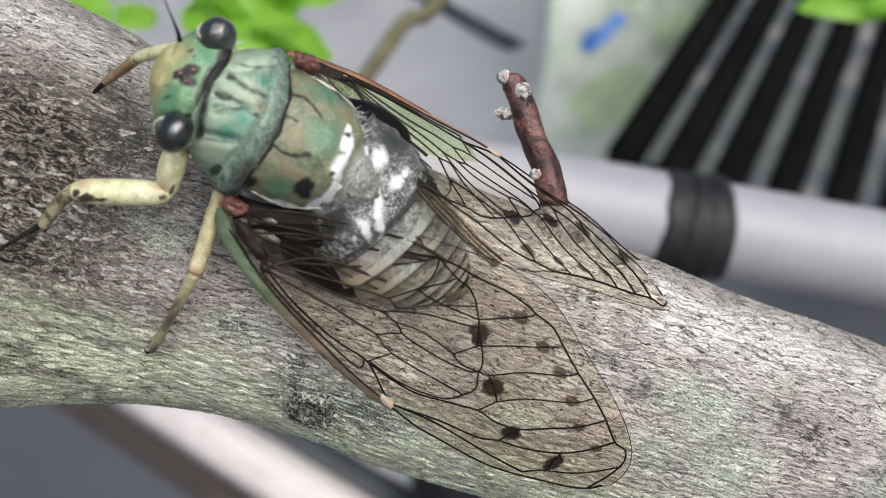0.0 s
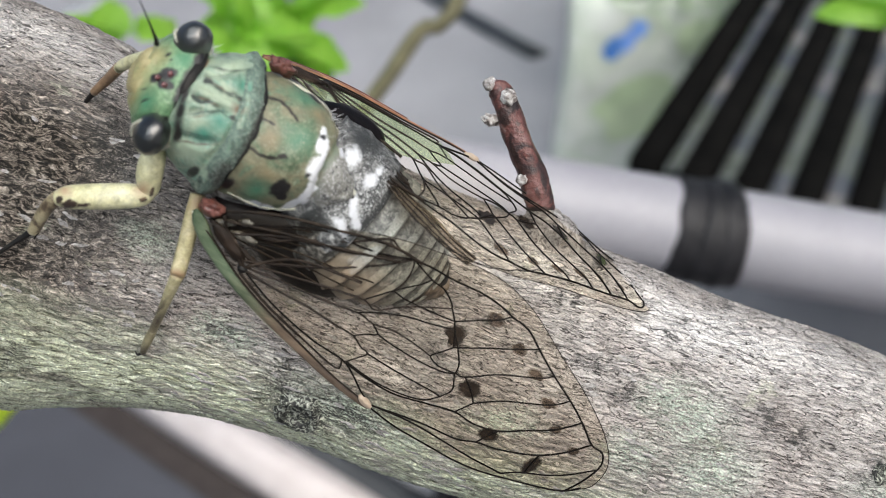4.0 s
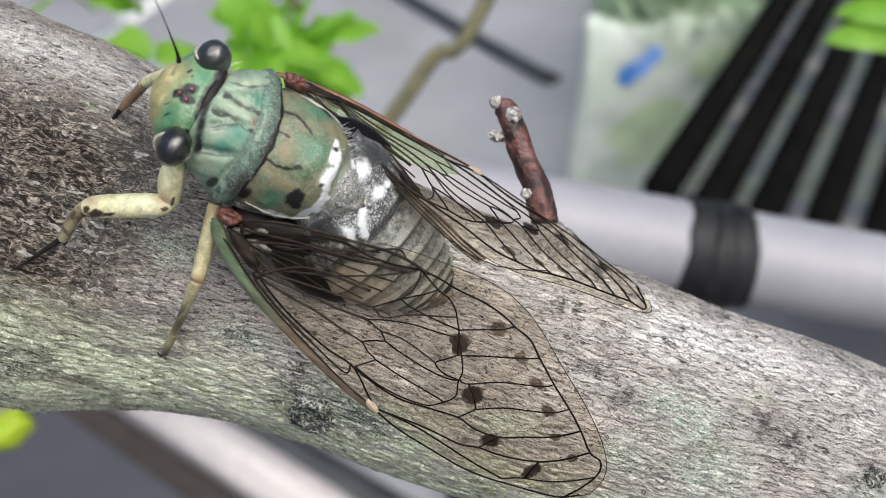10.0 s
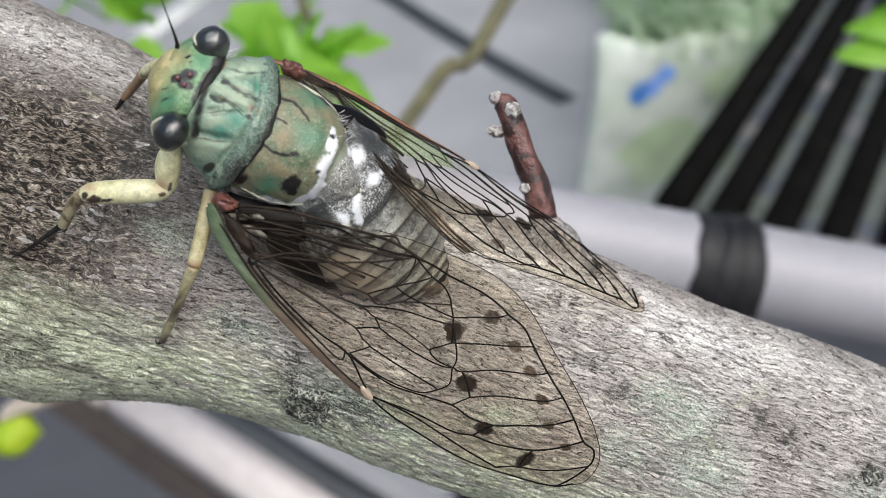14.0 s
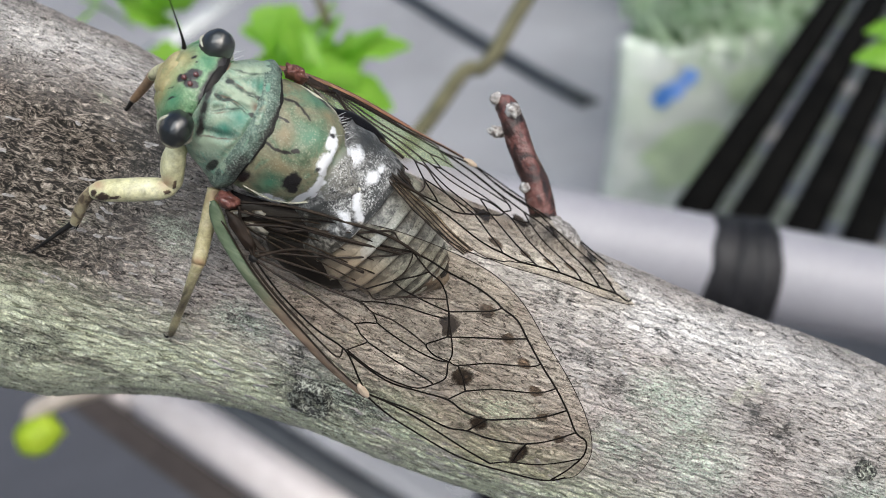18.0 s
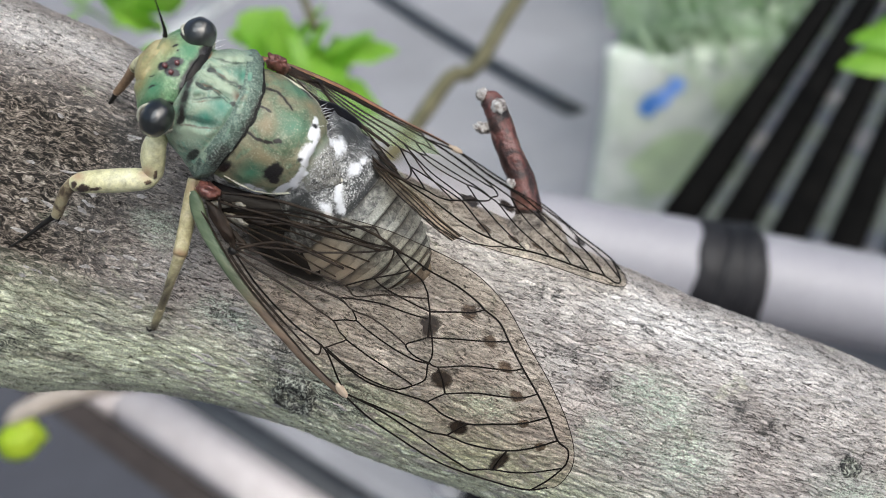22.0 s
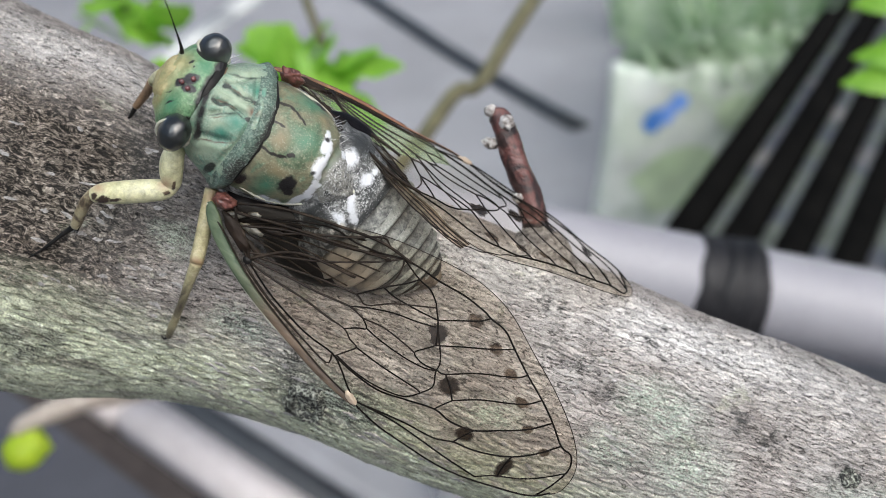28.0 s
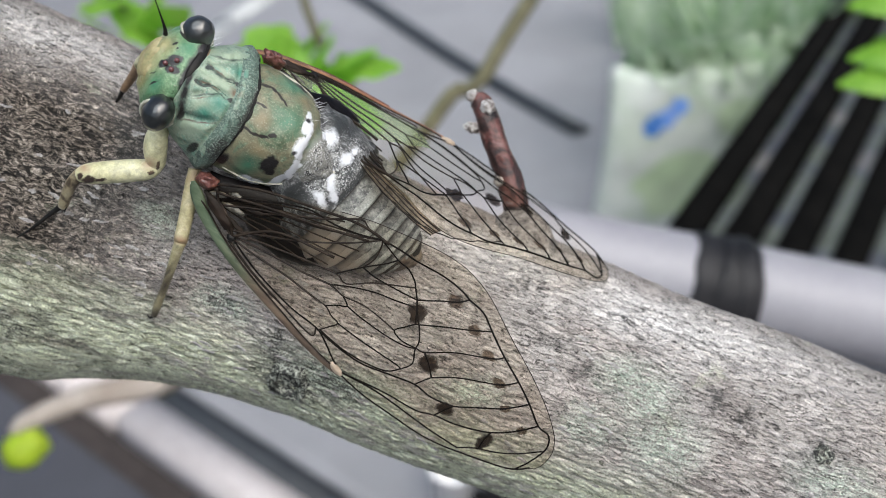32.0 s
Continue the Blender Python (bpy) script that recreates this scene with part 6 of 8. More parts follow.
for k in range(-9, 10):
    at_ = edge0 + slab_dir * (0.6 * k + 0.25) - slab_in * 0.0735
    kerb = thing("kerb_stone", pose(at_.x, at_.y, 0, 0, 0, heading), "narrow pale concrete kerb stone along the paving", "kerb", group="kerb stones along the paving")
    stone_mesh = box((0.594, 0.056, 0.059), (0, 0, 0.0295), 0.008)
    for v_ in stone_mesh.verts:
        v_.co += 0.0012 * noise.noise_vector(v_.co * 40 + Vector((k, 0, 0)))
    part("stone", stone_mesh, KERB, kerb)
# low dark brown strip along the outer side of the kerb
soil = thing("brown_strip", pose(edge0.x, edge0.y, 0, 0, 0, heading), "low dark brown strip along the kerb", "soil", kind="stuff")
bm_ = bmesh.new()
bmesh.ops.create_grid(bm_, x_segments=300, y_segments=8, size=0.5)
for v_ in bm_.verts:
    w_ = v_.co.y * 2
    v_.co = Vector((v_.co.x * 11, -0.118 + 0.018 * w_ + 0.004 * noise.noise((v_.co.x * 300, 2.0, w_)), 0.002 + 0.012 * max(0.0, 1 - ((1 - w_) / 2) ** 2) + 0.002 * noise.noise((v_.co.x * 500, w_ * 4, 1.0))))
part("low_band", bm_, BROWN_BAND, soil)

line_mark = thing("painted_line", pose(-0.69, 2.05, 0.0615, 0, 0, 73), "worn white line painted on the paving", "road marking")
for k in range(4):
    part("dash", box((0.33, 0.06, 0.003), (-0.51 + 0.34 * k, 0, 0.0), 0.001), LINE_PAINT, line_mark)

strip = thing("edging_strip", pose(0, 0, 0), "dark metal edging strip lying on the paving", "edging")
part("bar", tube([(0.236, 1.735, 0.065), (-0.05, 2.16, 0.065), (-0.6, 3.08, 0.065), (-1.2, 4.08, 0.065)], 0.03, 16, 0.35), STRIP, strip)


# shrub whose twigs arch through behind the branch
def leaf(length, width, seed, lobes=0.25):
    bm = bmesh.new()
    grid = []
    for i in range(9):
        t = i / 8
        w = width * math.sin(math.pi * min(0.985, 0.04 + t * 0.96)) ** 0.8 * (1 + lobes * math.sin(t * 17 + seed))
        grid.append([bm.verts.new((t * length, w * s, 0.1 * length * (math.sin(t * 2.4) - abs(s) * 0.5) + 0.02 * length * math.sin(s * 5 + seed))) for s in (-0.5, -0.25, 0, 0.25, 0.5)])
    for a, b in zip(grid, grid[1:]):
        for k in range(4):
            bm.faces.new((a[k], b[k], b[k + 1], a[k + 1]))
    return bm


shrub = thing("shrub", pose(0, 0, 0), "out-of-focus shrub with olive twigs and fresh green leaves", "shrub")
part("stem", tube([(-0.62, 0.5, -0.01), (-0.6, 0.5, 0.6), (-0.4, 0.52, 1.05), (-0.1, 0.53, 1.14), (0.12, 0.47, 0.97), (0.0235, 0.3372, 0.7958), (-0.001, 0.3217, 0.7737), (-0.0206, 0.3063, 0.7516), (-0.075, 0.265, 0.70), (-0.1265, 0.2373, 0.672)], [0.012, 0.011, 0.009, 0.007, 0.0045, 0.0036, 0.0036, 0.0036, 0.004, 0.0045], 12), TWIG, shrub)
part("twig", tube([(-0.09, 0.25, 0.69), (-0.11, 0.245, 0.684), (-0.1265, 0.2373, 0.6764), (-0.1557, 0.2334, 0.671), (-0.1801, 0.2278, 0.6625), (-0.187, 0.226, 0.657)], [0.004, 0.0045, 0.006, 0.0055, 0.0042, 0.003], 12), PALE_TWIG, shrub, "pale brown twig")
part("twig", tube([(0.12, 0.47, 0.97), (0.2, 0.42, 0.9), (0.24, 0.36, 0.83), (0.2, 0.335, 0.79)], [0.004, 0.003, 0.0025, 0.002], 8), TWIG, shrub)
part("twig", tube([(-0.1, 0.53, 1.14), (-0.09, 0.44, 0.98), (-0.075, 0.36, 0.84), (-0.06, 0.335, 0.79)], [0.004, 0.003, 0.0025, 0.002], 8), TWIG, shrub)
part("twig", tube([(-0.3, 0.53, 1.1), (-0.22, 0.44, 0.95), (-0.16, 0.36, 0.83), (-0.148, 0.34, 0.795)], [0.004, 0.003, 0.0025, 0.002], 8), TWIG, shrub)
rnd = random.Random(4)
for i in range(5):
    ob = part("young_leaf", blob((0.0085, 0.0075, 0.0078), (0, 0, 0), 0.25, i * 4.0, 14, 10), BUD_LEAF, shrub, "young yellow-green leaf bud")
    ob.location = Vector((-0.1822, 0.2225, 0.6515)) + Vector((rnd.uniform(-0.002, 0.002), rnd.uniform(-0.002, 0.002), rnd.uniform(-0.0015, 0.0015)))


def leaf_spray(centre, count, spread, size, seed, broad=(0.7, 1.0), lobes=0.12):
    r = random.Random(seed)
    for i in range(count):
        ob = part("leaf", leaf(size * r.uniform(0.8, 1.2), size * r.uniform(*broad), r.uniform(0, 6), lobes), LEAF, shrub)
        ob.matrix_basis = Matrix.Translation(Vector(centre) + Vector((r.uniform(-1, 1) * spread[0], r.uniform(-1, 1) * spread[1], r.uniform(-1, 1) * spread[2]))) @ Euler((r.uniform(-0.9, 0.5), r.uniform(-0.7, 0.9), r.uniform(-3.1, 3.1))).to_matrix().to_4x4()


leaf_spray((-0.064, 0.330, 0.772), 30, (0.009, 0.012, 0.009), 0.03, 1)
leaf_spray((-0.150, 0.345, 0.803), 9, (0.022, 0.02, 0.006), 0.026, 2)
leaf_spray((-0.1301, 0.3222, 0.772), 4, (0.008, 0.006, 0.004), 0.022, 5)
for dx_, dy_, dz_, turn_ in ((0.0, 0, 0.0, 168), (-0.004, 0, -0.010, 176), (0.012, 0, 0.006, 160), (0.02, 0, -0.004, 190), (-0.002, 0.012, 0.021, 172), (0.006, 0.014, 0.028, 160), (0.014, 0.011, 0.018, 185)):
    ob = part("leaf", leaf(0.052, 0.02, dx_ * 90, 0.04), LEAF, shrub)
    ob.matrix_basis = Matrix.Translation((0.228 + dx_, 0.333 + dy_, 0.789 + dz_)) @ Euler((radians(-38), radians(8), radians(turn_))).to_matrix().to_4x4()

# weeds beyond the bench and sack
bm_ = bmesh.new()
rw = random.Random(9)
for i in range(1400):
    tall = i >= 900
    cx, cy = (rw.uniform(0.4, 0.75), rw.uniform(1.44, 1.6)) if tall else (rw.gauss(0.66, 0.24), rw.gauss(1.95, 0.22))
    if not tall and (cy < 1.55 or cx < 0.36):
        continue
    b_ = Vector((cx, cy, 0.06))
    h_, a_ = rw.uniform(0.1, 0.34) + (0.16 if tall else 0.0), rw.uniform(0, 6.28)
    lean = Vector((math.cos(a_), math.sin(a_), 0)) * h_ * rw.uniform(0.1, 0.6)
    w_ = rw.uniform(0.006, 0.02)
    sd = Vector((-math.sin(a_), math.cos(a_), 0)) * w_
    q0, q1, q2 = b_, b_ + lean * 0.35 + Vector((0, 0, h_ * 0.6)), b_ + lean + Vector((0, 0, h_))
    v0, v1, v2, v3, v4 = (bm_.verts.new(c) for c in (q0 - sd * 0.4, q0 + sd * 0.4, q1 + sd, q1 - sd, q2))
    bm_.faces.new((v0, v1, v2, v3)), bm_.faces.new((v3, v2, v4))
lean_on = pose(0.318, 1.25, 0.05, 6, 0, 20)
for i in range(420):
    u_, r_ = rw.uniform(-0.1, 0.17), rw.uniform(-0.01, 0.05)
    q0, q1, q2 = (lean_on @ Vector(c) for c in ((u_, 0.05, 0.05), (u_ + r_, 0.035, 0.35 + rw.uniform(-0.01, 0.05)), (u_ + 2 * r_ + rw.uniform(-0.02, 0.02), rw.uniform(-0.05, 0.02), (0.375 if u_ < 0 else 0.34) + rw.uniform(-0.03, 0.05))))
    sd = Vector((rw.uniform(0.003, 0.008), 0.002, rw.uniform(-0.003, 0.003)))
    v0, v1, v2, v3, v4 = (bm_.verts.new(c) for c in (q0 - sd * 0.4, q0 + sd * 0.4, q1 + sd, q1 - sd, q2))
    bm_.faces.new((v0, v1, v2, v3)), bm_.faces.new((v3, v2, v4))
tagged(part("weeds", bm_, WEED), "blurred green weeds growing beyond the paving", "weeds", kind="stuff")


# ---- what moves ----
LEFT_WING_ROWS = [
    (0, pose(-0.00001, -0.00929, -0.00250, 38.14, -5.51, -7.32)),
    (0.5, pose(-0.00001, -0.00929, -0.00250, 38.93, -6.18, -7.61)),
    (1, pose(-0.00001, -0.00929, -0.00250, 40.23, -6.91, -7.89)),
    (1.5, pose(-0.00001, -0.00929, -0.00250, 38.17, -6.62, -7.86)),
    (2, pose(-0.00001, -0.00929, -0.00250, 39.08, -6.56, -7.61)),
    (2.5, pose(-0.00001, -0.00929, -0.00250, 39.58, -6.39, -7.62)),
    (3, pose(-0.00001, -0.00929, -0.00250, 39.43, -7.20, -7.50)),
    (3.5, pose(-0.00001, -0.00929, -0.00250, 39.00, -7.64, -7.81)),
    (5.5, pose(-0.00001, -0.00929, -0.00250, 45.05, -9.67, -8.32)),
    (6, pose(-0.00001, -0.00929, -0.00250, 44.83, -10.02, -8.55)),
    (6.5, pose(-0.00001, -0.00929, -0.00250, 43.83, -9.26, -8.14)),
    (7, pose(-0.00001, -0.00929, -0.00250, 43.70, -9.62, -8.14)),
    (7.5, pose(-0.00001, -0.00929, -0.00250, 43.74, -9.54, -8.22)),
    (8, pose(-0.00001, -0.00929, -0.00250, 43.92, -10.00, -8.72)),
    (8.5, pose(-0.00001, -0.00929, -0.00250, 42.16, -9.51, -8.35)),
    (9, pose(-0.00001, -0.00929, -0.00250, 41.73, -8.99, -8.26)),
    (9.5, pose(-0.00001, -0.00929, -0.00250, 41.61, -9.15, -8.58)),
    (10, pose(-0.00001, -0.00929, -0.00250, 41.41, -9.42, -9.00)),
    (10.5, pose(-0.00001, -0.00929, -0.00250, 39.86, -9.19, -8.40)),
    (11, pose(-0.00001, -0.00929, -0.00250, 41.48, -9.25, -8.56)),
    (11.5, pose(-0.00001, -0.00929, -0.00250, 40.94, -10.52, -8.64)),
    (12, pose(-0.00001, -0.00929, -0.00250, 43.45, -11.72, -9.24)),
    (12.5, pose(-0.00001, -0.00929, -0.00250, 41.97, -11.99, -9.25)),
    (13, pose(-0.00001, -0.00929, -0.00250, 40.48, -10.53, -8.92)),
    (13.5, pose(-0.00001, -0.00929, -0.00250, 40.21, -10.41, -8.91)),
    (14, pose(-0.00001, -0.00929, -0.00250, 41.83, -10.62, -8.97)),
    (14.5, pose(-0.00001, -0.00929, -0.00250, 40.15, -12.66, -9.91)),
    (16.5, pose(-0.00001, -0.00929, -0.00250, 39.40, -8.46, -7.58)),
    (17, pose(-0.00001, -0.00929, -0.00250, 40.91, -11.42, -9.65)),
    (17.5, pose(-0.00001, -0.00929, -0.00250, 37.28, -10.41, -8.05)),
    (18, pose(-0.00001, -0.00929, -0.00250, 37.84, -9.26, -7.98)),
    (18.2, pose(-0.00001, -0.00929, -0.00250, 41.00, -12.12, -10.47)),
    (18.35, pose(-0.00001, -0.00929, -0.00250, 38.40, -10.64, -8.80)),
    (18.5, pose(-0.00001, -0.00929, -0.00250, 36.52, -9.99, -7.94)),
    (18.8, pose(-0.00001, -0.00929, -0.00250, 40.99, -12.49, -10.63)),
    (18.9, pose(-0.00001, -0.00929, -0.00250, 42.27, -13.22, -11.47)),
    (19, pose(-0.00001, -0.00929, -0.00250, 37.48, -10.35, -8.12)),
    (19.3, pose(-0.00001, -0.00929, -0.00250, 39.35, -10.85, -8.85)),
    (19.4, pose(-0.00001, -0.00929, -0.00250, 43.66, -13.82, -12.07)),
    (19.5, pose(-0.00001, -0.00929, -0.00250, 44.76, -13.47, -12.51)),
    (19.6, pose(-0.00001, -0.00929, -0.00250, 42.83, -12.44, -10.41)),
    (19.7, pose(-0.00001, -0.00929, -0.00250, 43.43, -12.05, -9.95)),
    (19.8, pose(-0.00001, -0.00929, -0.00250, 43.57, -11.32, -9.14)),
    (19.9, pose(-0.00001, -0.00929, -0.00250, 45.58, -11.94, -9.78)),
    (20, pose(-0.00001, -0.00929, -0.00250, 50.45, -13.87, -11.80)),
    (20.2, pose(-0.00001, -0.00929, -0.00250, 48.74, -14.82, -13.52)),
    (20.35, pose(-0.00001, -0.00929, -0.00250, 42.04, -11.48, -9.98)),
    (20.5, pose(-0.00001, -0.00929, -0.00250, 36.61, -10.15, -8.54)),
    (20.7, pose(-0.00001, -0.00929, -0.00250, 41.57, -12.39, -11.15)),
    (21, pose(-0.00001, -0.00929, -0.00250, 38.63, -10.22, -8.54)),
    (21.1, pose(-0.00001, -0.00929, -0.00250, 41.92, -12.83, -11.27)),
    (21.2, pose(-0.00001, -0.00929, -0.00250, 42.78, -13.55, -11.92)),
    (21.5, pose(-0.00001, -0.00929, -0.00250, 43.52, -13.21, -11.74)),
    (21.8, pose(-0.00001, -0.00929, -0.00250, 41.20, -13.36, -11.28)),
    (22, pose(-0.00001, -0.00929, -0.00250, 39.11, -12.32, -10.04)),
    (22.3, pose(-0.00001, -0.00929, -0.00250, 39.95, -12.94, -10.84)),
    (22.5, pose(-0.00001, -0.00929, -0.00250, 36.03, -11.31, -8.88)),
    (22.8, pose(-0.00001, -0.00929, -0.00250, 43.00, -14.89, -13.01)),
    (23, pose(-0.00001, -0.00929, -0.00250, 42.11, -13.93, -12.70)),
    (23.2, pose(-0.00001, -0.00929, -0.00250, 40.26, -12.97, -10.41)),
    (23.5, pose(-0.00001, -0.00929, -0.00250, 43.65, -15.48, -12.24)),
    (23.7, pose(-0.00001, -0.00929, -0.00250, 40.26, -13.15, -10.75)),
    (24, pose(-0.00001, -0.00929, -0.00250, 38.80, -11.06, -9.13)),
    (24.2, pose(-0.00001, -0.00929, -0.00250, 42.18, -14.67, -13.64)),
    (24.35, pose(-0.00001, -0.00929, -0.00250, 37.30, -11.37, -10.26)),
    (24.5, pose(-0.00001, -0.00929, -0.00250, 37.69, -9.48, -9.17)),
    (25, pose(-0.00001, -0.00929, -0.00250, 39.03, -12.63, -11.91)),
    (25.3, pose(-0.00001, -0.00929, -0.00250, 36.87, -11.02, -10.42)),
    (25.7, pose(-0.00001, -0.00929, -0.00250, 41.00, -13.95, -13.42)),
    (26.1, pose(-0.00001, -0.00929, -0.00250, 37.91, -11.71, -11.32)),
    (26.5, pose(-0.00001, -0.00929, -0.00250, 35.32, -12.15, -11.70)),
    (26.8, pose(-0.00001, -0.00929, -0.00250, 37.82, -11.91, -11.82)),
    (27, pose(-0.00001, -0.00929, -0.00250, 34.87, -10.55, -10.44)),
    (27.3, pose(-0.00001, -0.00929, -0.00250, 37.32, -11.85, -11.71)),
    (27.5, pose(-0.00001, -0.00929, -0.00250, 42.09, -14.70, -14.34)),
    (27.7, pose(-0.00001, -0.00929, -0.00250, 36.78, -12.10, -11.14)),
    (28, pose(-0.00001, -0.00929, -0.00250, 33.95, -12.45, -10.68)),
    (28.1, pose(-0.00001, -0.00929, -0.00250, 41.60, -16.22, -14.01)),
    (28.3, pose(-0.00001, -0.00929, -0.00250, 40.46, -14.88, -12.52)),
    (28.5, pose(-0.00001, -0.00929, -0.00250, 37.75, -13.39, -11.61)),
    (28.8, pose(-0.00001, -0.00929, -0.00250, 42.27, -16.06, -14.24)),
    (29, pose(-0.00001, -0.00929, -0.00250, 38.75, -13.23, -11.49)),
    (29.2, pose(-0.00001, -0.00929, -0.00250, 42.43, -15.79, -14.66)),
    (29.35, pose(-0.00001, -0.00929, -0.00250, 39.44, -13.29, -12.23)),
    (29.5, pose(-0.00001, -0.00929, -0.00250, 39.81, -12.61, -11.05)),
    (29.7, pose(-0.00001, -0.00929, -0.00250, 41.42, -14.75, -13.35)),
    (29.8, pose(-0.00001, -0.00929, -0.00250, 42.95, -16.04, -14.47)),
    (29.9, pose(-0.00001, -0.00929, -0.00250, 43.97, -16.97, -15.26)),
    (30, pose(-0.00001, -0.00929, -0.00250, 44.54, -17.49, -15.56)),
    (30.5, pose(-0.00001, -0.00929, -0.00250, 46.19, -18.34, -15.11)),
    (31, pose(-0.00001, -0.00929, -0.00250, 46.97, -16.57, -13.98)),
    (31.5, pose(-0.00001, -0.00929, -0.00250, 47.20, -15.75, -12.37)),
    (32, pose(-0.00001, -0.00929, -0.00250, 44.91, -14.54, -11.03)),
]
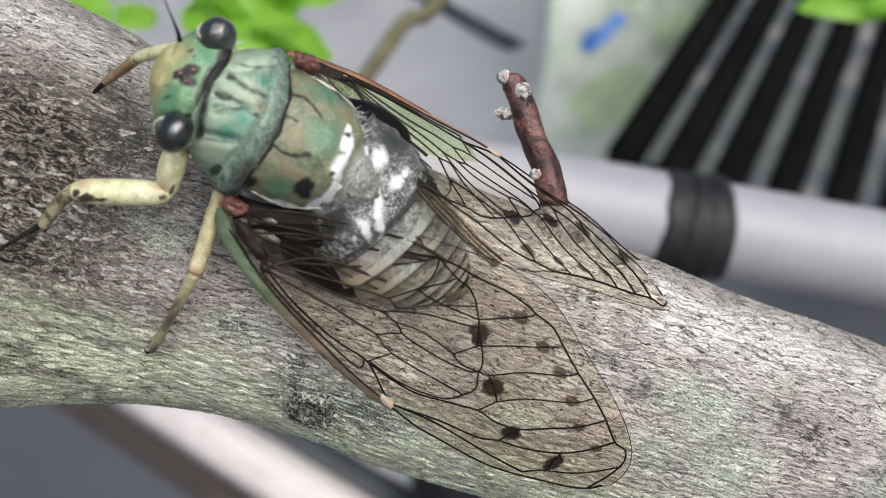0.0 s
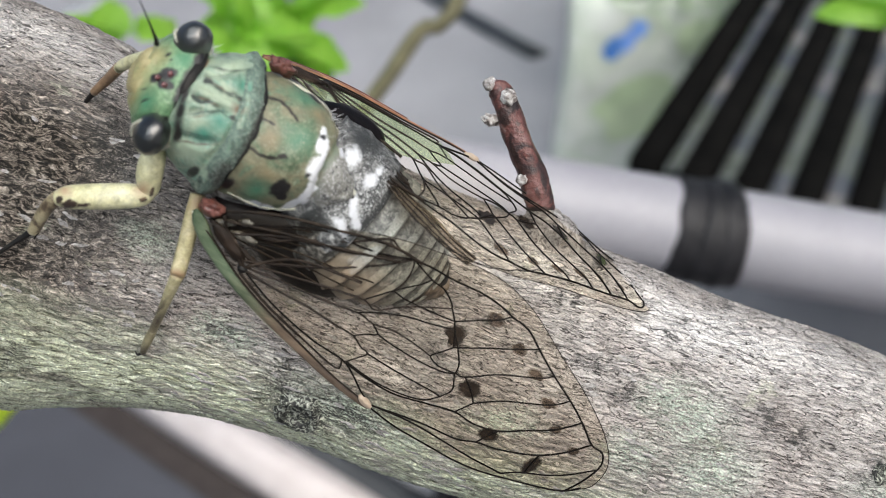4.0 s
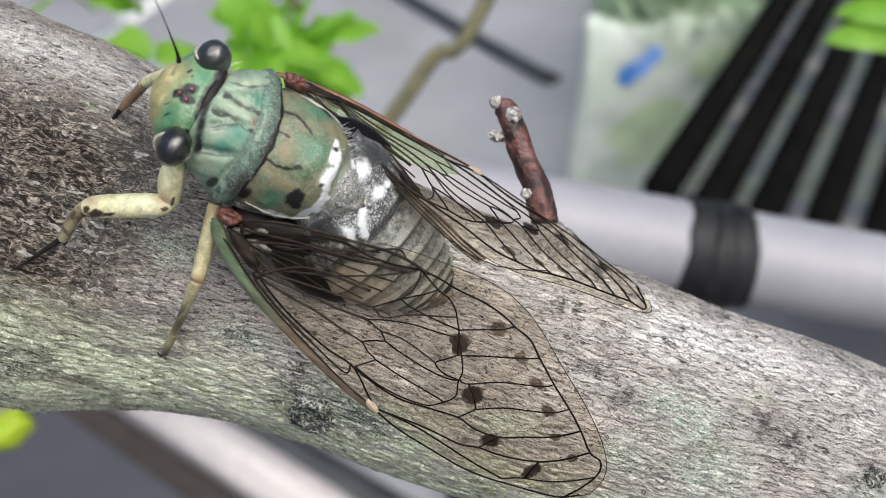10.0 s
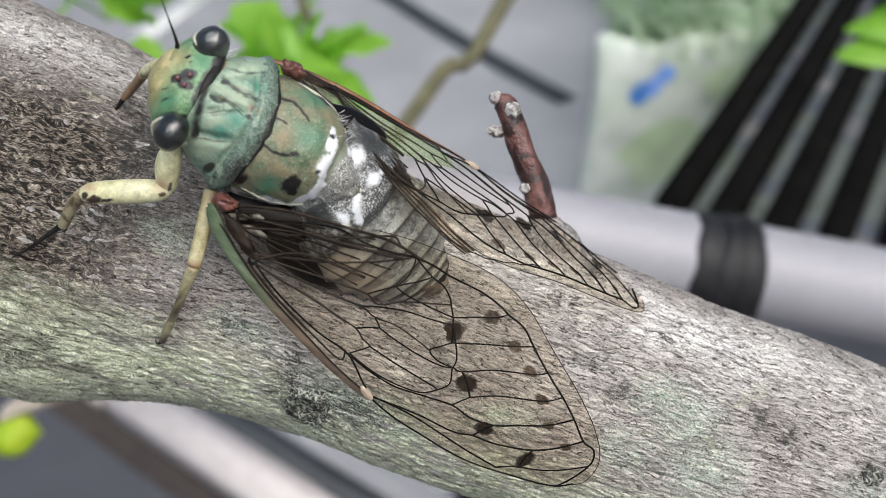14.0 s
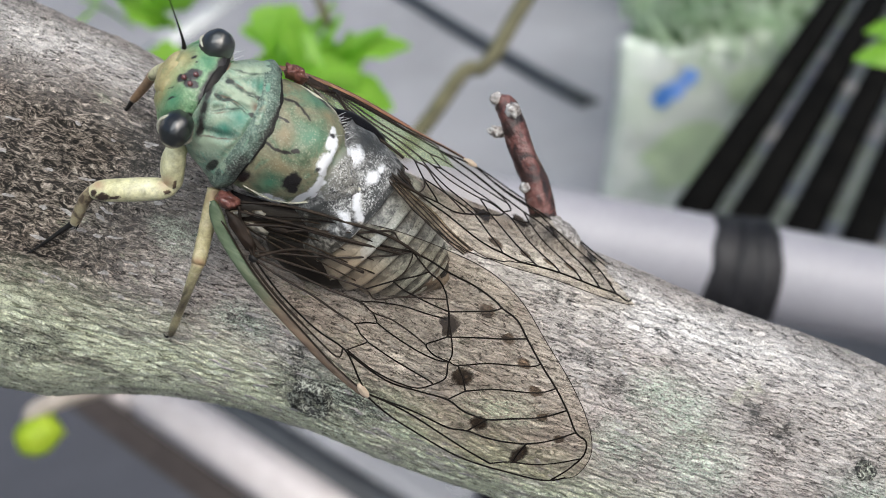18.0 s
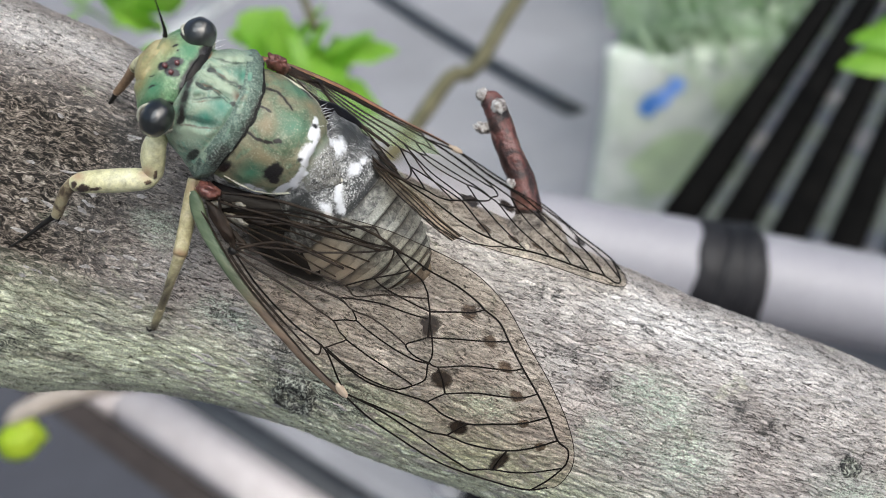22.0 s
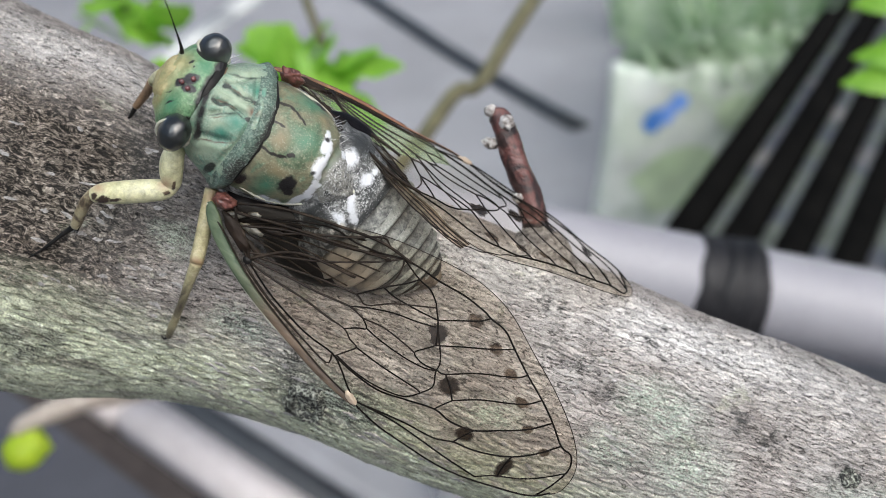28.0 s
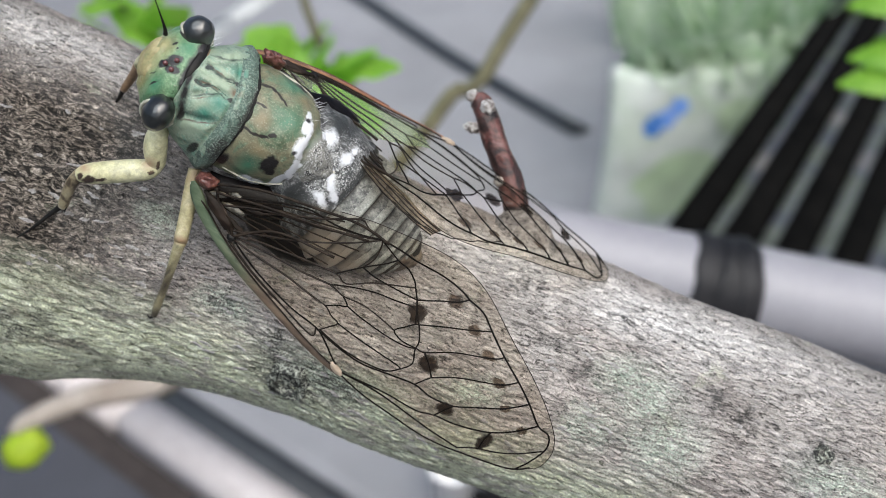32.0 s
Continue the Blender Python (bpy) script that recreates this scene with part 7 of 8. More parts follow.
RIGHT_WING_ROWS = [
    (0, pose(0.00005, 0.00689, -0.00681, -58.39, -4.67, -5.67)),
    (0.5, pose(0.00005, 0.00689, -0.00681, -57.96, -5.25, -5.99)),
    (1, pose(0.00005, 0.00689, -0.00681, -59.35, -5.52, -5.62)),
    (1.5, pose(0.00005, 0.00689, -0.00681, -59.07, -5.54, -6.25)),
    (2, pose(0.00005, 0.00689, -0.00681, -58.17, -5.36, -5.79)),
    (2.5, pose(0.00005, 0.00689, -0.00681, -58.76, -5.08, -5.17)),
    (3, pose(0.00005, 0.00689, -0.00681, -58.70, -6.70, -5.94)),
    (3.5, pose(0.00005, 0.00689, -0.00681, -58.59, -6.76, -5.91)),
    (5.5, pose(0.00005, 0.00689, -0.00681, -62.12, -10.66, -7.22)),
    (6, pose(0.00005, 0.00689, -0.00681, -62.76, -10.83, -6.69)),
    (6.5, pose(0.00005, 0.00689, -0.00681, -61.24, -10.32, -6.89)),
    (7, pose(0.00005, 0.00689, -0.00681, -60.81, -10.39, -6.69)),
    (7.5, pose(0.00005, 0.00689, -0.00681, -60.82, -9.87, -6.37)),
    (8, pose(0.00005, 0.00689, -0.00681, -62.74, -10.24, -5.80)),
    (8.5, pose(0.00005, 0.00689, -0.00681, -60.91, -9.51, -6.63)),
    (9, pose(0.00005, 0.00689, -0.00681, -60.05, -8.46, -6.35)),
    (9.5, pose(0.00005, 0.00689, -0.00681, -60.64, -8.82, -6.46)),
    (10, pose(0.00005, 0.00689, -0.00681, -61.91, -8.75, -5.54)),
    (10.5, pose(0.00005, 0.00689, -0.00681, -60.16, -8.90, -6.40)),
    (11, pose(0.00005, 0.00689, -0.00681, -59.85, -8.43, -6.12)),
    (11.5, pose(0.00005, 0.00689, -0.00681, -60.31, -10.61, -6.69)),
    (12, pose(0.00005, 0.00689, -0.00681, -61.68, -11.38, -5.93)),
    (12.5, pose(0.00005, 0.00689, -0.00681, -63.01, -11.59, -6.43)),
    (13, pose(0.00005, 0.00689, -0.00681, -60.42, -10.72, -7.03)),
    (13.5, pose(0.00005, 0.00689, -0.00681, -60.66, -10.80, -6.96)),
    (14, pose(0.00005, 0.00689, -0.00681, -61.01, -10.83, -6.92)),
    (14.5, pose(0.00005, 0.00689, -0.00681, -62.69, -11.62, -5.85)),
    (16.5, pose(0.00005, 0.00689, -0.00681, -57.78, -8.75, -4.95)),
    (17, pose(0.00005, 0.00689, -0.00681, -58.00, -9.49, -3.42)),
    (17.5, pose(0.00005, 0.00689, -0.00681, -57.64, -10.14, -4.89)),
    (18, pose(0.00005, 0.00689, -0.00681, -57.64, -8.74, -4.84)),
    (18.2, pose(0.00005, 0.00689, -0.00681, -58.11, -8.89, -1.75)),
    (18.35, pose(0.00005, 0.00689, -0.00681, -57.72, -9.57, -4.04)),
    (18.5, pose(0.00005, 0.00689, -0.00681, -57.55, -10.31, -5.02)),
    (18.8, pose(0.00005, 0.00689, -0.00681, -57.89, -9.35, -1.97)),
    (18.9, pose(0.00005, 0.00689, -0.00681, -57.99, -9.10, -0.97)),
    (19, pose(0.00005, 0.00689, -0.00681, -57.41, -9.64, -4.42)),
    (19.3, pose(0.00005, 0.00689, -0.00681, -63.47, -9.89, -3.49)),
    (19.4, pose(0.00005, 0.00689, -0.00681, -66.09, -9.52, 0.65)),
    (19.5, pose(0.00005, 0.00689, -0.00681, -68.00, -8.58, 0.73)),
    (19.6, pose(0.00005, 0.00689, -0.00681, -67.04, -9.83, -1.21)),
    (19.7, pose(0.00005, 0.00689, -0.00681, -66.20, -9.81, -1.88)),
    (19.8, pose(0.00005, 0.00689, -0.00681, -65.29, -9.85, -3.01)),
    (19.9, pose(0.00005, 0.00689, -0.00681, -64.65, -9.66, -2.36)),
    (20, pose(0.00005, 0.00689, -0.00681, -64.16, -9.95, -0.97)),
    (20.2, pose(0.00005, 0.00689, -0.00681, -62.04, -8.61, 1.53)),
    (20.35, pose(0.00005, 0.00689, -0.00681, -59.52, -8.93, -2.94)),
    (20.5, pose(0.00005, 0.00689, -0.00681, -57.47, -8.97, -4.30)),
    (20.7, pose(0.00005, 0.00689, -0.00681, -57.86, -8.52, -1.72)),
    (21, pose(0.00005, 0.00689, -0.00681, -57.48, -9.03, -4.22)),
    (21.1, pose(0.00005, 0.00689, -0.00681, -57.91, -8.51, -1.36)),
    (21.2, pose(0.00005, 0.00689, -0.00681, -58.02, -8.36, -0.46)),
    (21.5, pose(0.00005, 0.00689, -0.00681, -57.84, -7.99, -1.20)),
    (21.8, pose(0.00005, 0.00689, -0.00681, -57.84, -8.71, -1.19)),
    (22, pose(0.00005, 0.00689, -0.00681, -57.58, -9.06, -2.80)),
    (22.3, pose(0.00005, 0.00689, -0.00681, -57.60, -9.21, -2.32)),
    (22.5, pose(0.00005, 0.00689, -0.00681, -57.28, -9.79, -4.18)),
    (22.8, pose(0.00005, 0.00689, -0.00681, -58.08, -8.51, 0.41)),
    (23, pose(0.00005, 0.00689, -0.00681, -58.05, -7.77, -0.15)),
    (23.2, pose(0.00005, 0.00689, -0.00681, -57.66, -9.01, -2.38)),
    (23.5, pose(0.00005, 0.00689, -0.00681, -57.76, -9.82, -1.01)),
    (23.7, pose(0.00005, 0.00689, -0.00681, -57.80, -9.04, -2.03)),
    (24, pose(0.00005, 0.00689, -0.00681, -57.97, -8.57, -3.22)),
    (24.2, pose(0.00005, 0.00689, -0.00681, -58.73, -7.54, 1.52)),
    (24.35, pose(0.00005, 0.00689, -0.00681, -58.13, -7.97, -2.49)),
    (24.5, pose(0.00005, 0.00689, -0.00681, -58.02, -7.28, -3.26)),
    (25, pose(0.00005, 0.00689, -0.00681, -59.06, -7.67, -0.95)),
    (25.3, pose(0.00005, 0.00689, -0.00681, -59.09, -8.08, -3.21)),
    (25.7, pose(0.00005, 0.00689, -0.00681, -60.16, -7.58, 0.16)),
    (26.1, pose(0.00005, 0.00689, -0.00681, -60.16, -8.21, -2.97)),
    (26.5, pose(0.00005, 0.00689, -0.00681, -60.59, -8.55, -3.45)),
    (26.8, pose(0.00005, 0.00689, -0.00681, -60.43, -8.06, -2.51)),
    (27, pose(0.00005, 0.00689, -0.00681, -59.90, -8.50, -4.38)),
    (27.3, pose(0.00005, 0.00689, -0.00681, -60.27, -8.05, -2.43)),
    (27.5, pose(0.00005, 0.00689, -0.00681, -60.67, -7.44, -0.01)),
    (27.7, pose(0.00005, 0.00689, -0.00681, -60.20, -8.64, -3.52)),
    (28, pose(0.00005, 0.00689, -0.00681, -60.30, -9.80, -3.85)),
    (28.1, pose(0.00005, 0.00689, -0.00681, -60.80, -8.64, -0.30)),
    (28.3, pose(0.00005, 0.00689, -0.00681, -60.35, -9.08, -1.83)),
    (28.5, pose(0.00005, 0.00689, -0.00681, -59.86, -9.62, -2.87)),
    (28.8, pose(0.00005, 0.00689, -0.00681, -60.67, -9.02, 0.48)),
    (29, pose(0.00005, 0.00689, -0.00681, -59.82, -9.54, -3.07)),
    (29.2, pose(0.00005, 0.00689, -0.00681, -58.46, -8.74, 0.49)),
    (29.35, pose(0.00005, 0.00689, -0.00681, -56.19, -9.02, -2.80)),
    (29.5, pose(0.00005, 0.00689, -0.00681, -54.60, -8.98, -3.91)),
    (29.7, pose(0.00005, 0.00689, -0.00681, -56.83, -8.19, -1.75)),
    (29.8, pose(0.00005, 0.00689, -0.00681, -58.13, -7.78, -0.46)),
    (29.9, pose(0.00005, 0.00689, -0.00681, -59.36, -7.44, 0.43)),
    (30, pose(0.00005, 0.00689, -0.00681, -60.58, -7.09, 0.53)),
    (30.5, pose(0.00005, 0.00689, -0.00681, -60.41, -8.30, 0.22)),
    (31, pose(0.00005, 0.00689, -0.00681, -58.87, -8.36, -1.22)),
    (31.5, pose(0.00005, 0.00689, -0.00681, -57.46, -9.92, -3.21)),
    (32, pose(0.00005, 0.00689, -0.00681, -55.49, -10.83, -4.57)),
]
ABDOMEN_ROWS = [
    (0, pose(0.00780, -0.00060, -0.00160, -1.67, 4.65, -18.39)),
    (0.5, pose(0.00780, -0.00060, -0.00160, -2.08, 4.16, -18.51)),
    (1, pose(0.00780, -0.00060, -0.00160, -2.17, 3.97, -18.09)),
    (1.5, pose(0.00780, -0.00060, -0.00160, -2.30, 3.01, -17.51)),
    (2, pose(0.00780, -0.00060, -0.00160, -2.04, 2.97, -17.55)),
    (2.5, pose(0.00780, -0.00060, -0.00160, -1.86, 3.93, -16.88)),
    (3, pose(0.00780, -0.00060, -0.00160, -2.13, 3.36, -16.95)),
    (3.5, pose(0.00780, -0.00060, -0.00160, -2.61, 2.35, -16.95)),
    (5.5, pose(0.00780, -0.00060, -0.00160, -0.72, 0.73, -17.48)),
    (6, pose(0.00780, -0.00060, -0.00160, -0.24, 1.25, -17.52)),
    (6.5, pose(0.00780, -0.00060, -0.00160, -0.58, 0.93, -17.08)),
    (7, pose(0.00780, -0.00060, -0.00160, -1.01, 1.00, -16.81)),
    (7.5, pose(0.00780, -0.00060, -0.00160, -0.57, 0.56, -17.05)),
    (8, pose(0.00780, -0.00060, -0.00160, -0.69, 1.08, -16.96)),
    (8.5, pose(0.00780, -0.00060, -0.00160, -0.60, 0.49, -17.77)),
    (9, pose(0.00780, -0.00060, -0.00160, -0.74, 1.24, -17.99)),
    (9.5, pose(0.00780, -0.00060, -0.00160, -0.29, 0.93, -18.10)),
    (10, pose(0.00780, -0.00060, -0.00160, -0.39, 1.48, -17.70)),
    (10.5, pose(0.00780, -0.00060, -0.00160, -0.82, 0.02, -17.31)),
    (11, pose(0.00780, -0.00060, -0.00160, -0.40, -0.13, -17.80)),
    (11.5, pose(0.00780, -0.00060, -0.00160, -0.67, -1.27, -17.47)),
    (12, pose(0.00780, -0.00060, -0.00160, -0.74, -1.64, -17.08)),
    (12.5, pose(0.00780, -0.00060, -0.00160, -0.92, -1.19, -17.70)),
    (13, pose(0.00780, -0.00060, -0.00160, -0.37, -1.29, -18.40)),
    (13.5, pose(0.00780, -0.00060, -0.00160, -0.17, -0.71, -18.34)),
    (14, pose(0.00780, -0.00060, -0.00160, -0.43, -0.70, -18.09)),
    (14.5, pose(0.00780, -0.00060, -0.00160, -0.75, -0.78, -17.79)),
    (16.5, pose(0.00780, -0.00060, -0.00160, -0.08, 0.13, -14.91)),
    (17, pose(0.00780, -0.00060, -0.00160, 0.52, -0.52, -14.69)),
    (17.5, pose(0.00780, -0.00060, -0.00160, 0.36, -0.34, -15.26)),
    (18, pose(0.00780, -0.00060, -0.00160, 0.17, -0.51, -15.17)),
    (18.2, pose(0.00780, -0.00060, -0.00160, 0.15, -2.71, -8.70)),
    (18.35, pose(0.00780, -0.00060, -0.00160, 0.11, -0.85, -14.03)),
    (18.5, pose(0.00780, -0.00060, -0.00160, 0.07, -0.47, -15.07)),
    (18.8, pose(0.00780, -0.00060, -0.00160, 0.59, -2.19, -9.91)),
    (18.9, pose(0.00780, -0.00060, -0.00160, 0.78, -2.89, -7.85)),
    (19, pose(0.00780, -0.00060, -0.00160, 0.85, -0.24, -15.35)),
    (19.3, pose(0.00780, -0.00060, -0.00160, 0.76, -0.53, -15.14)),
    (19.4, pose(0.00780, -0.00060, -0.00160, 0.75, -4.01, -5.51)),
    (19.5, pose(0.00780, -0.00060, -0.00160, 0.69, -2.81, -9.13)),
    (19.6, pose(0.00780, -0.00060, -0.00160, 0.63, -2.38, -10.22)),
    (19.7, pose(0.00780, -0.00060, -0.00160, 0.57, -1.79, -11.81)),
    (19.8, pose(0.00780, -0.00060, -0.00160, 0.49, -0.83, -14.46)),
    (19.9, pose(0.00780, -0.00060, -0.00160, 0.43, -1.36, -12.87)),
    (20, pose(0.00780, -0.00060, -0.00160, 0.40, -2.29, -10.13)),
    (20.2, pose(0.00780, -0.00060, -0.00160, 0.62, -4.53, -3.48)),
    (20.35, pose(0.00780, -0.00060, -0.00160, 0.57, -0.75, -14.11)),
    (20.5, pose(0.00780, -0.00060, -0.00160, 0.64, -0.29, -15.25)),
    (20.7, pose(0.00780, -0.00060, -0.00160, 0.56, -1.84, -10.92)),
    (21, pose(0.00780, -0.00060, -0.00160, 0.27, -0.45, -14.97)),
    (21.1, pose(0.00780, -0.00060, -0.00160, 0.38, -2.33, -9.71)),
    (21.2, pose(0.00780, -0.00060, -0.00160, 0.44, -3.11, -7.62)),
    (21.5, pose(0.00780, -0.00060, -0.00160, 0.52, -1.81, -11.73)),
    (21.8, pose(0.00780, -0.00060, -0.00160, 0.76, -2.37, -9.83)),
    (22, pose(0.00780, -0.00060, -0.00160, 0.84, -0.43, -15.11)),
    (22.3, pose(0.00780, -0.00060, -0.00160, 0.65, -1.35, -12.93)),
    (22.5, pose(0.00780, -0.00060, -0.00160, 0.47, -0.74, -14.96)),
    (22.8, pose(0.00780, -0.00060, -0.00160, 0.82, -3.22, -6.75)),
    (23, pose(0.00780, -0.00060, -0.00160, 0.91, -1.95, -9.60)),
    (23.2, pose(0.00780, -0.00060, -0.00160, 0.67, -1.16, -13.04)),
    (23.5, pose(0.00780, -0.00060, -0.00160, 0.49, -3.12, -9.22)),
    (23.7, pose(0.00780, -0.00060, -0.00160, 0.37, -2.06, -11.87)),
    (24, pose(0.00780, -0.00060, -0.00160, 0.18, -0.74, -15.14)),
    (24.2, pose(0.00780, -0.00060, -0.00160, 0.36, -4.75, -3.60)),
    (24.35, pose(0.00780, -0.00060, -0.00160, 0.13, -1.55, -13.01)),
    (24.5, pose(0.00780, -0.00060, -0.00160, 0.06, -0.86, -15.09)),
    (25, pose(0.00780, -0.00060, -0.00160, 0.29, -2.97, -9.52)),
    (25.3, pose(0.00780, -0.00060, -0.00160, 0.26, -1.18, -15.17)),
    (25.7, pose(0.00780, -0.00060, -0.00160, 0.52, -3.93, -7.39)),
    (26.1, pose(0.00780, -0.00060, -0.00160, 0.46, -1.50, -15.25)),
    (26.5, pose(0.00780, -0.00060, -0.00160, 0.52, -1.08, -17.08)),
    (26.8, pose(0.00780, -0.00060, -0.00160, 0.45, -1.54, -14.39)),
    (27, pose(0.00780, -0.00060, -0.00160, 0.30, -0.34, -17.25)),
    (27.3, pose(0.00780, -0.00060, -0.00160, 0.28, -1.45, -13.96)),
    (27.5, pose(0.00780, -0.00060, -0.00160, 0.33, -3.14, -8.78)),
    (27.7, pose(0.00780, -0.00060, -0.00160, -0.03, -0.64, -15.86)),
    (28, pose(0.00780, -0.00060, -0.00160, -0.32, -0.55, -15.21)),
    (28.1, pose(0.00780, -0.00060, -0.00160, 0.20, -2.95, -7.62)),
    (28.3, pose(0.00780, -0.00060, -0.00160, 0.32, -1.60, -11.73)),
    (28.5, pose(0.00780, -0.00060, -0.00160, 0.51, -0.71, -14.33)),
    (28.8, pose(0.00780, -0.00060, -0.00160, 0.88, -3.44, -6.78)),
    (29, pose(0.00780, -0.00060, -0.00160, 0.40, -0.72, -15.48)),
    (29.2, pose(0.00780, -0.00060, -0.00160, 0.77, -3.97, -5.89)),
    (29.35, pose(0.00780, -0.00060, -0.00160, 0.27, -1.71, -13.04)),
    (29.5, pose(0.00780, -0.00060, -0.00160, 0.06, -1.18, -14.92)),
    (29.7, pose(0.00780, -0.00060, -0.00160, 0.19, -2.54, -10.15)),
    (29.8, pose(0.00780, -0.00060, -0.00160, 0.32, -3.40, -7.15)),
    (29.9, pose(0.00780, -0.00060, -0.00160, 0.40, -3.94, -5.17)),
    (30, pose(0.00780, -0.00060, -0.00160, 0.34, -3.81, -5.29)),
    (30.5, pose(0.00780, -0.00060, -0.00160, -0.43, -4.96, -6.16)),
    (31, pose(0.00780, -0.00060, -0.00160, 0.21, -3.64, -9.76)),
    (31.5, pose(0.00780, -0.00060, -0.00160, -0.36, -2.41, -13.04)),
    (32, pose(0.00780, -0.00060, -0.00160, -0.72, -2.50, -15.32)),
]

CICADA_ROWS = [
    (0, pose(-0.01623, -0.00144, 0.91496, 51.78, 31.33, -2.41)),
    (0.5, pose(-0.01646, -0.00142, 0.91497, 52.37, 31.06, -2.03)),
    (1, pose(-0.01640, -0.00134, 0.91512, 52.14, 31.55, -1.92)),
    (1.5, pose(-0.01642, -0.00131, 0.91518, 52.20, 32.31, -1.61)),
    (2, pose(-0.01652, -0.00131, 0.91518, 52.16, 32.25, -1.60)),
    (2.5, pose(-0.01653, -0.00133, 0.91520, 51.39, 32.13, -1.90)),
    (3, pose(-0.01663, -0.00134, 0.91525, 51.70, 32.54, -1.04)),
    (3.5, pose(-0.01661, -0.00131, 0.91531, 52.04, 32.70, -0.54)),
    (5.5, pose(-0.01671, -0.00186, 0.91563, 53.06, 33.61, 2.09)),
    (6, pose(-0.01667, -0.00188, 0.91565, 52.84, 33.71, 2.11)),
    (6.5, pose(-0.01660, -0.00186, 0.91563, 52.60, 33.88, 2.11)),
    (7, pose(-0.01660, -0.00188, 0.91568, 52.71, 34.00, 2.19)),
    (7.5, pose(-0.01661, -0.00183, 0.91563, 52.53, 33.96, 2.10)),
    (8, pose(-0.01663, -0.00183, 0.91564, 52.31, 33.84, 1.98)),
    (8.5, pose(-0.01660, -0.00180, 0.91564, 53.34, 33.74, 1.99)),
    (9, pose(-0.01660, -0.00182, 0.91560, 53.58, 33.57, 1.68)),
    (9.5, pose(-0.01668, -0.00177, 0.91566, 53.14, 33.49, 1.86)),
    (10, pose(-0.01666, -0.00177, 0.91569, 52.66, 33.48, 1.40)),
    (10.5, pose(-0.01666, -0.00177, 0.91572, 53.24, 34.22, 2.13)),
    (11, pose(-0.01669, -0.00178, 0.91575, 53.28, 34.08, 2.35)),
    (11.5, pose(-0.01665, -0.00183, 0.91578, 53.95, 34.64, 3.51)),
    (12, pose(-0.01667, -0.00186, 0.91576, 53.92, 34.91, 3.80)),
    (12.5, pose(-0.01667, -0.00184, 0.91578, 54.55, 34.62, 3.65)),
    (13, pose(-0.01668, -0.00182, 0.91580, 54.55, 34.32, 3.44)),
    (13.5, pose(-0.01675, -0.00179, 0.91581, 54.39, 34.24, 3.23)),
    (14, pose(-0.01673, -0.00181, 0.91583, 54.20, 34.26, 3.37)),
    (14.5, pose(-0.01672, -0.00183, 0.91586, 54.39, 34.48, 3.50)),
    (16.5, pose(-0.01654, -0.00187, 0.91575, 50.96, 35.23, 1.94)),
    (17, pose(-0.01672, -0.00185, 0.91583, 51.66, 35.45, 2.66)),
    (17.5, pose(-0.01666, -0.00179, 0.91588, 51.45, 35.51, 2.58)),
    (18, pose(-0.01672, -0.00180, 0.91584, 51.31, 35.44, 2.51)),
    (18.5, pose(-0.01681, -0.00181, 0.91590, 51.46, 35.63, 2.99)),
    (19, pose(-0.01678, -0.00178, 0.91596, 51.50, 35.75, 2.87)),
    (19.5, pose(-0.01675, -0.00182, 0.91598, 51.02, 35.76, 2.95)),
    (20, pose(-0.01687, -0.00180, 0.91599, 51.22, 35.61, 2.86)),
    (20.5, pose(-0.01685, -0.00176, 0.91605, 51.35, 35.62, 2.72)),
    (21, pose(-0.01682, -0.00180, 0.91605, 51.25, 35.64, 2.87)),
    (21.5, pose(-0.01688, -0.00183, 0.91600, 51.39, 35.70, 2.98)),
    (22, pose(-0.01694, -0.00182, 0.91608, 51.53, 35.76, 3.05)),
    (22.5, pose(-0.01691, -0.00183, 0.91605, 51.66, 35.91, 3.48)),
    (23, pose(-0.01687, -0.00174, 0.91612, 51.74, 35.64, 2.82)),
    (23.5, pose(-0.01696, -0.00180, 0.91602, 51.64, 35.77, 3.20)),
    (24, pose(-0.01675, -0.00180, 0.91600, 51.91, 35.49, 2.69)),
    (24.5, pose(-0.01680, -0.00186, 0.91584, 51.83, 35.13, 2.39)),
    (26.5, pose(-0.01691, -0.00195, 0.91616, 55.83, 34.86, 4.64)),
    (27, pose(-0.01687, -0.00194, 0.91615, 54.95, 34.82, 4.24)),
    (27.5, pose(-0.01687, -0.00196, 0.91613, 54.98, 35.06, 4.34)),
    (28, pose(-0.01702, -0.00188, 0.91627, 54.98, 34.87, 4.17)),
    (28.5, pose(-0.01697, -0.00190, 0.91626, 54.71, 35.06, 4.30)),
    (29, pose(-0.01702, -0.00191, 0.91628, 54.91, 35.06, 4.59)),
    (29.5, pose(-0.01705, -0.00189, 0.91625, 54.46, 34.76, 3.98)),
    (30, pose(-0.01705, -0.00189, 0.91630, 55.44, 34.67, 4.48)),
    (30.5, pose(-0.01704, -0.00195, 0.91624, 55.81, 35.12, 4.99)),
    (31, pose(-0.01699, -0.00194, 0.91622, 55.61, 35.03, 4.85)),
    (31.5, pose(-0.01700, -0.00193, 0.91625, 55.86, 35.32, 5.16)),
    (32, pose(-0.01698, -0.00196, 0.91622, 56.04, 35.46, 5.48)),
]

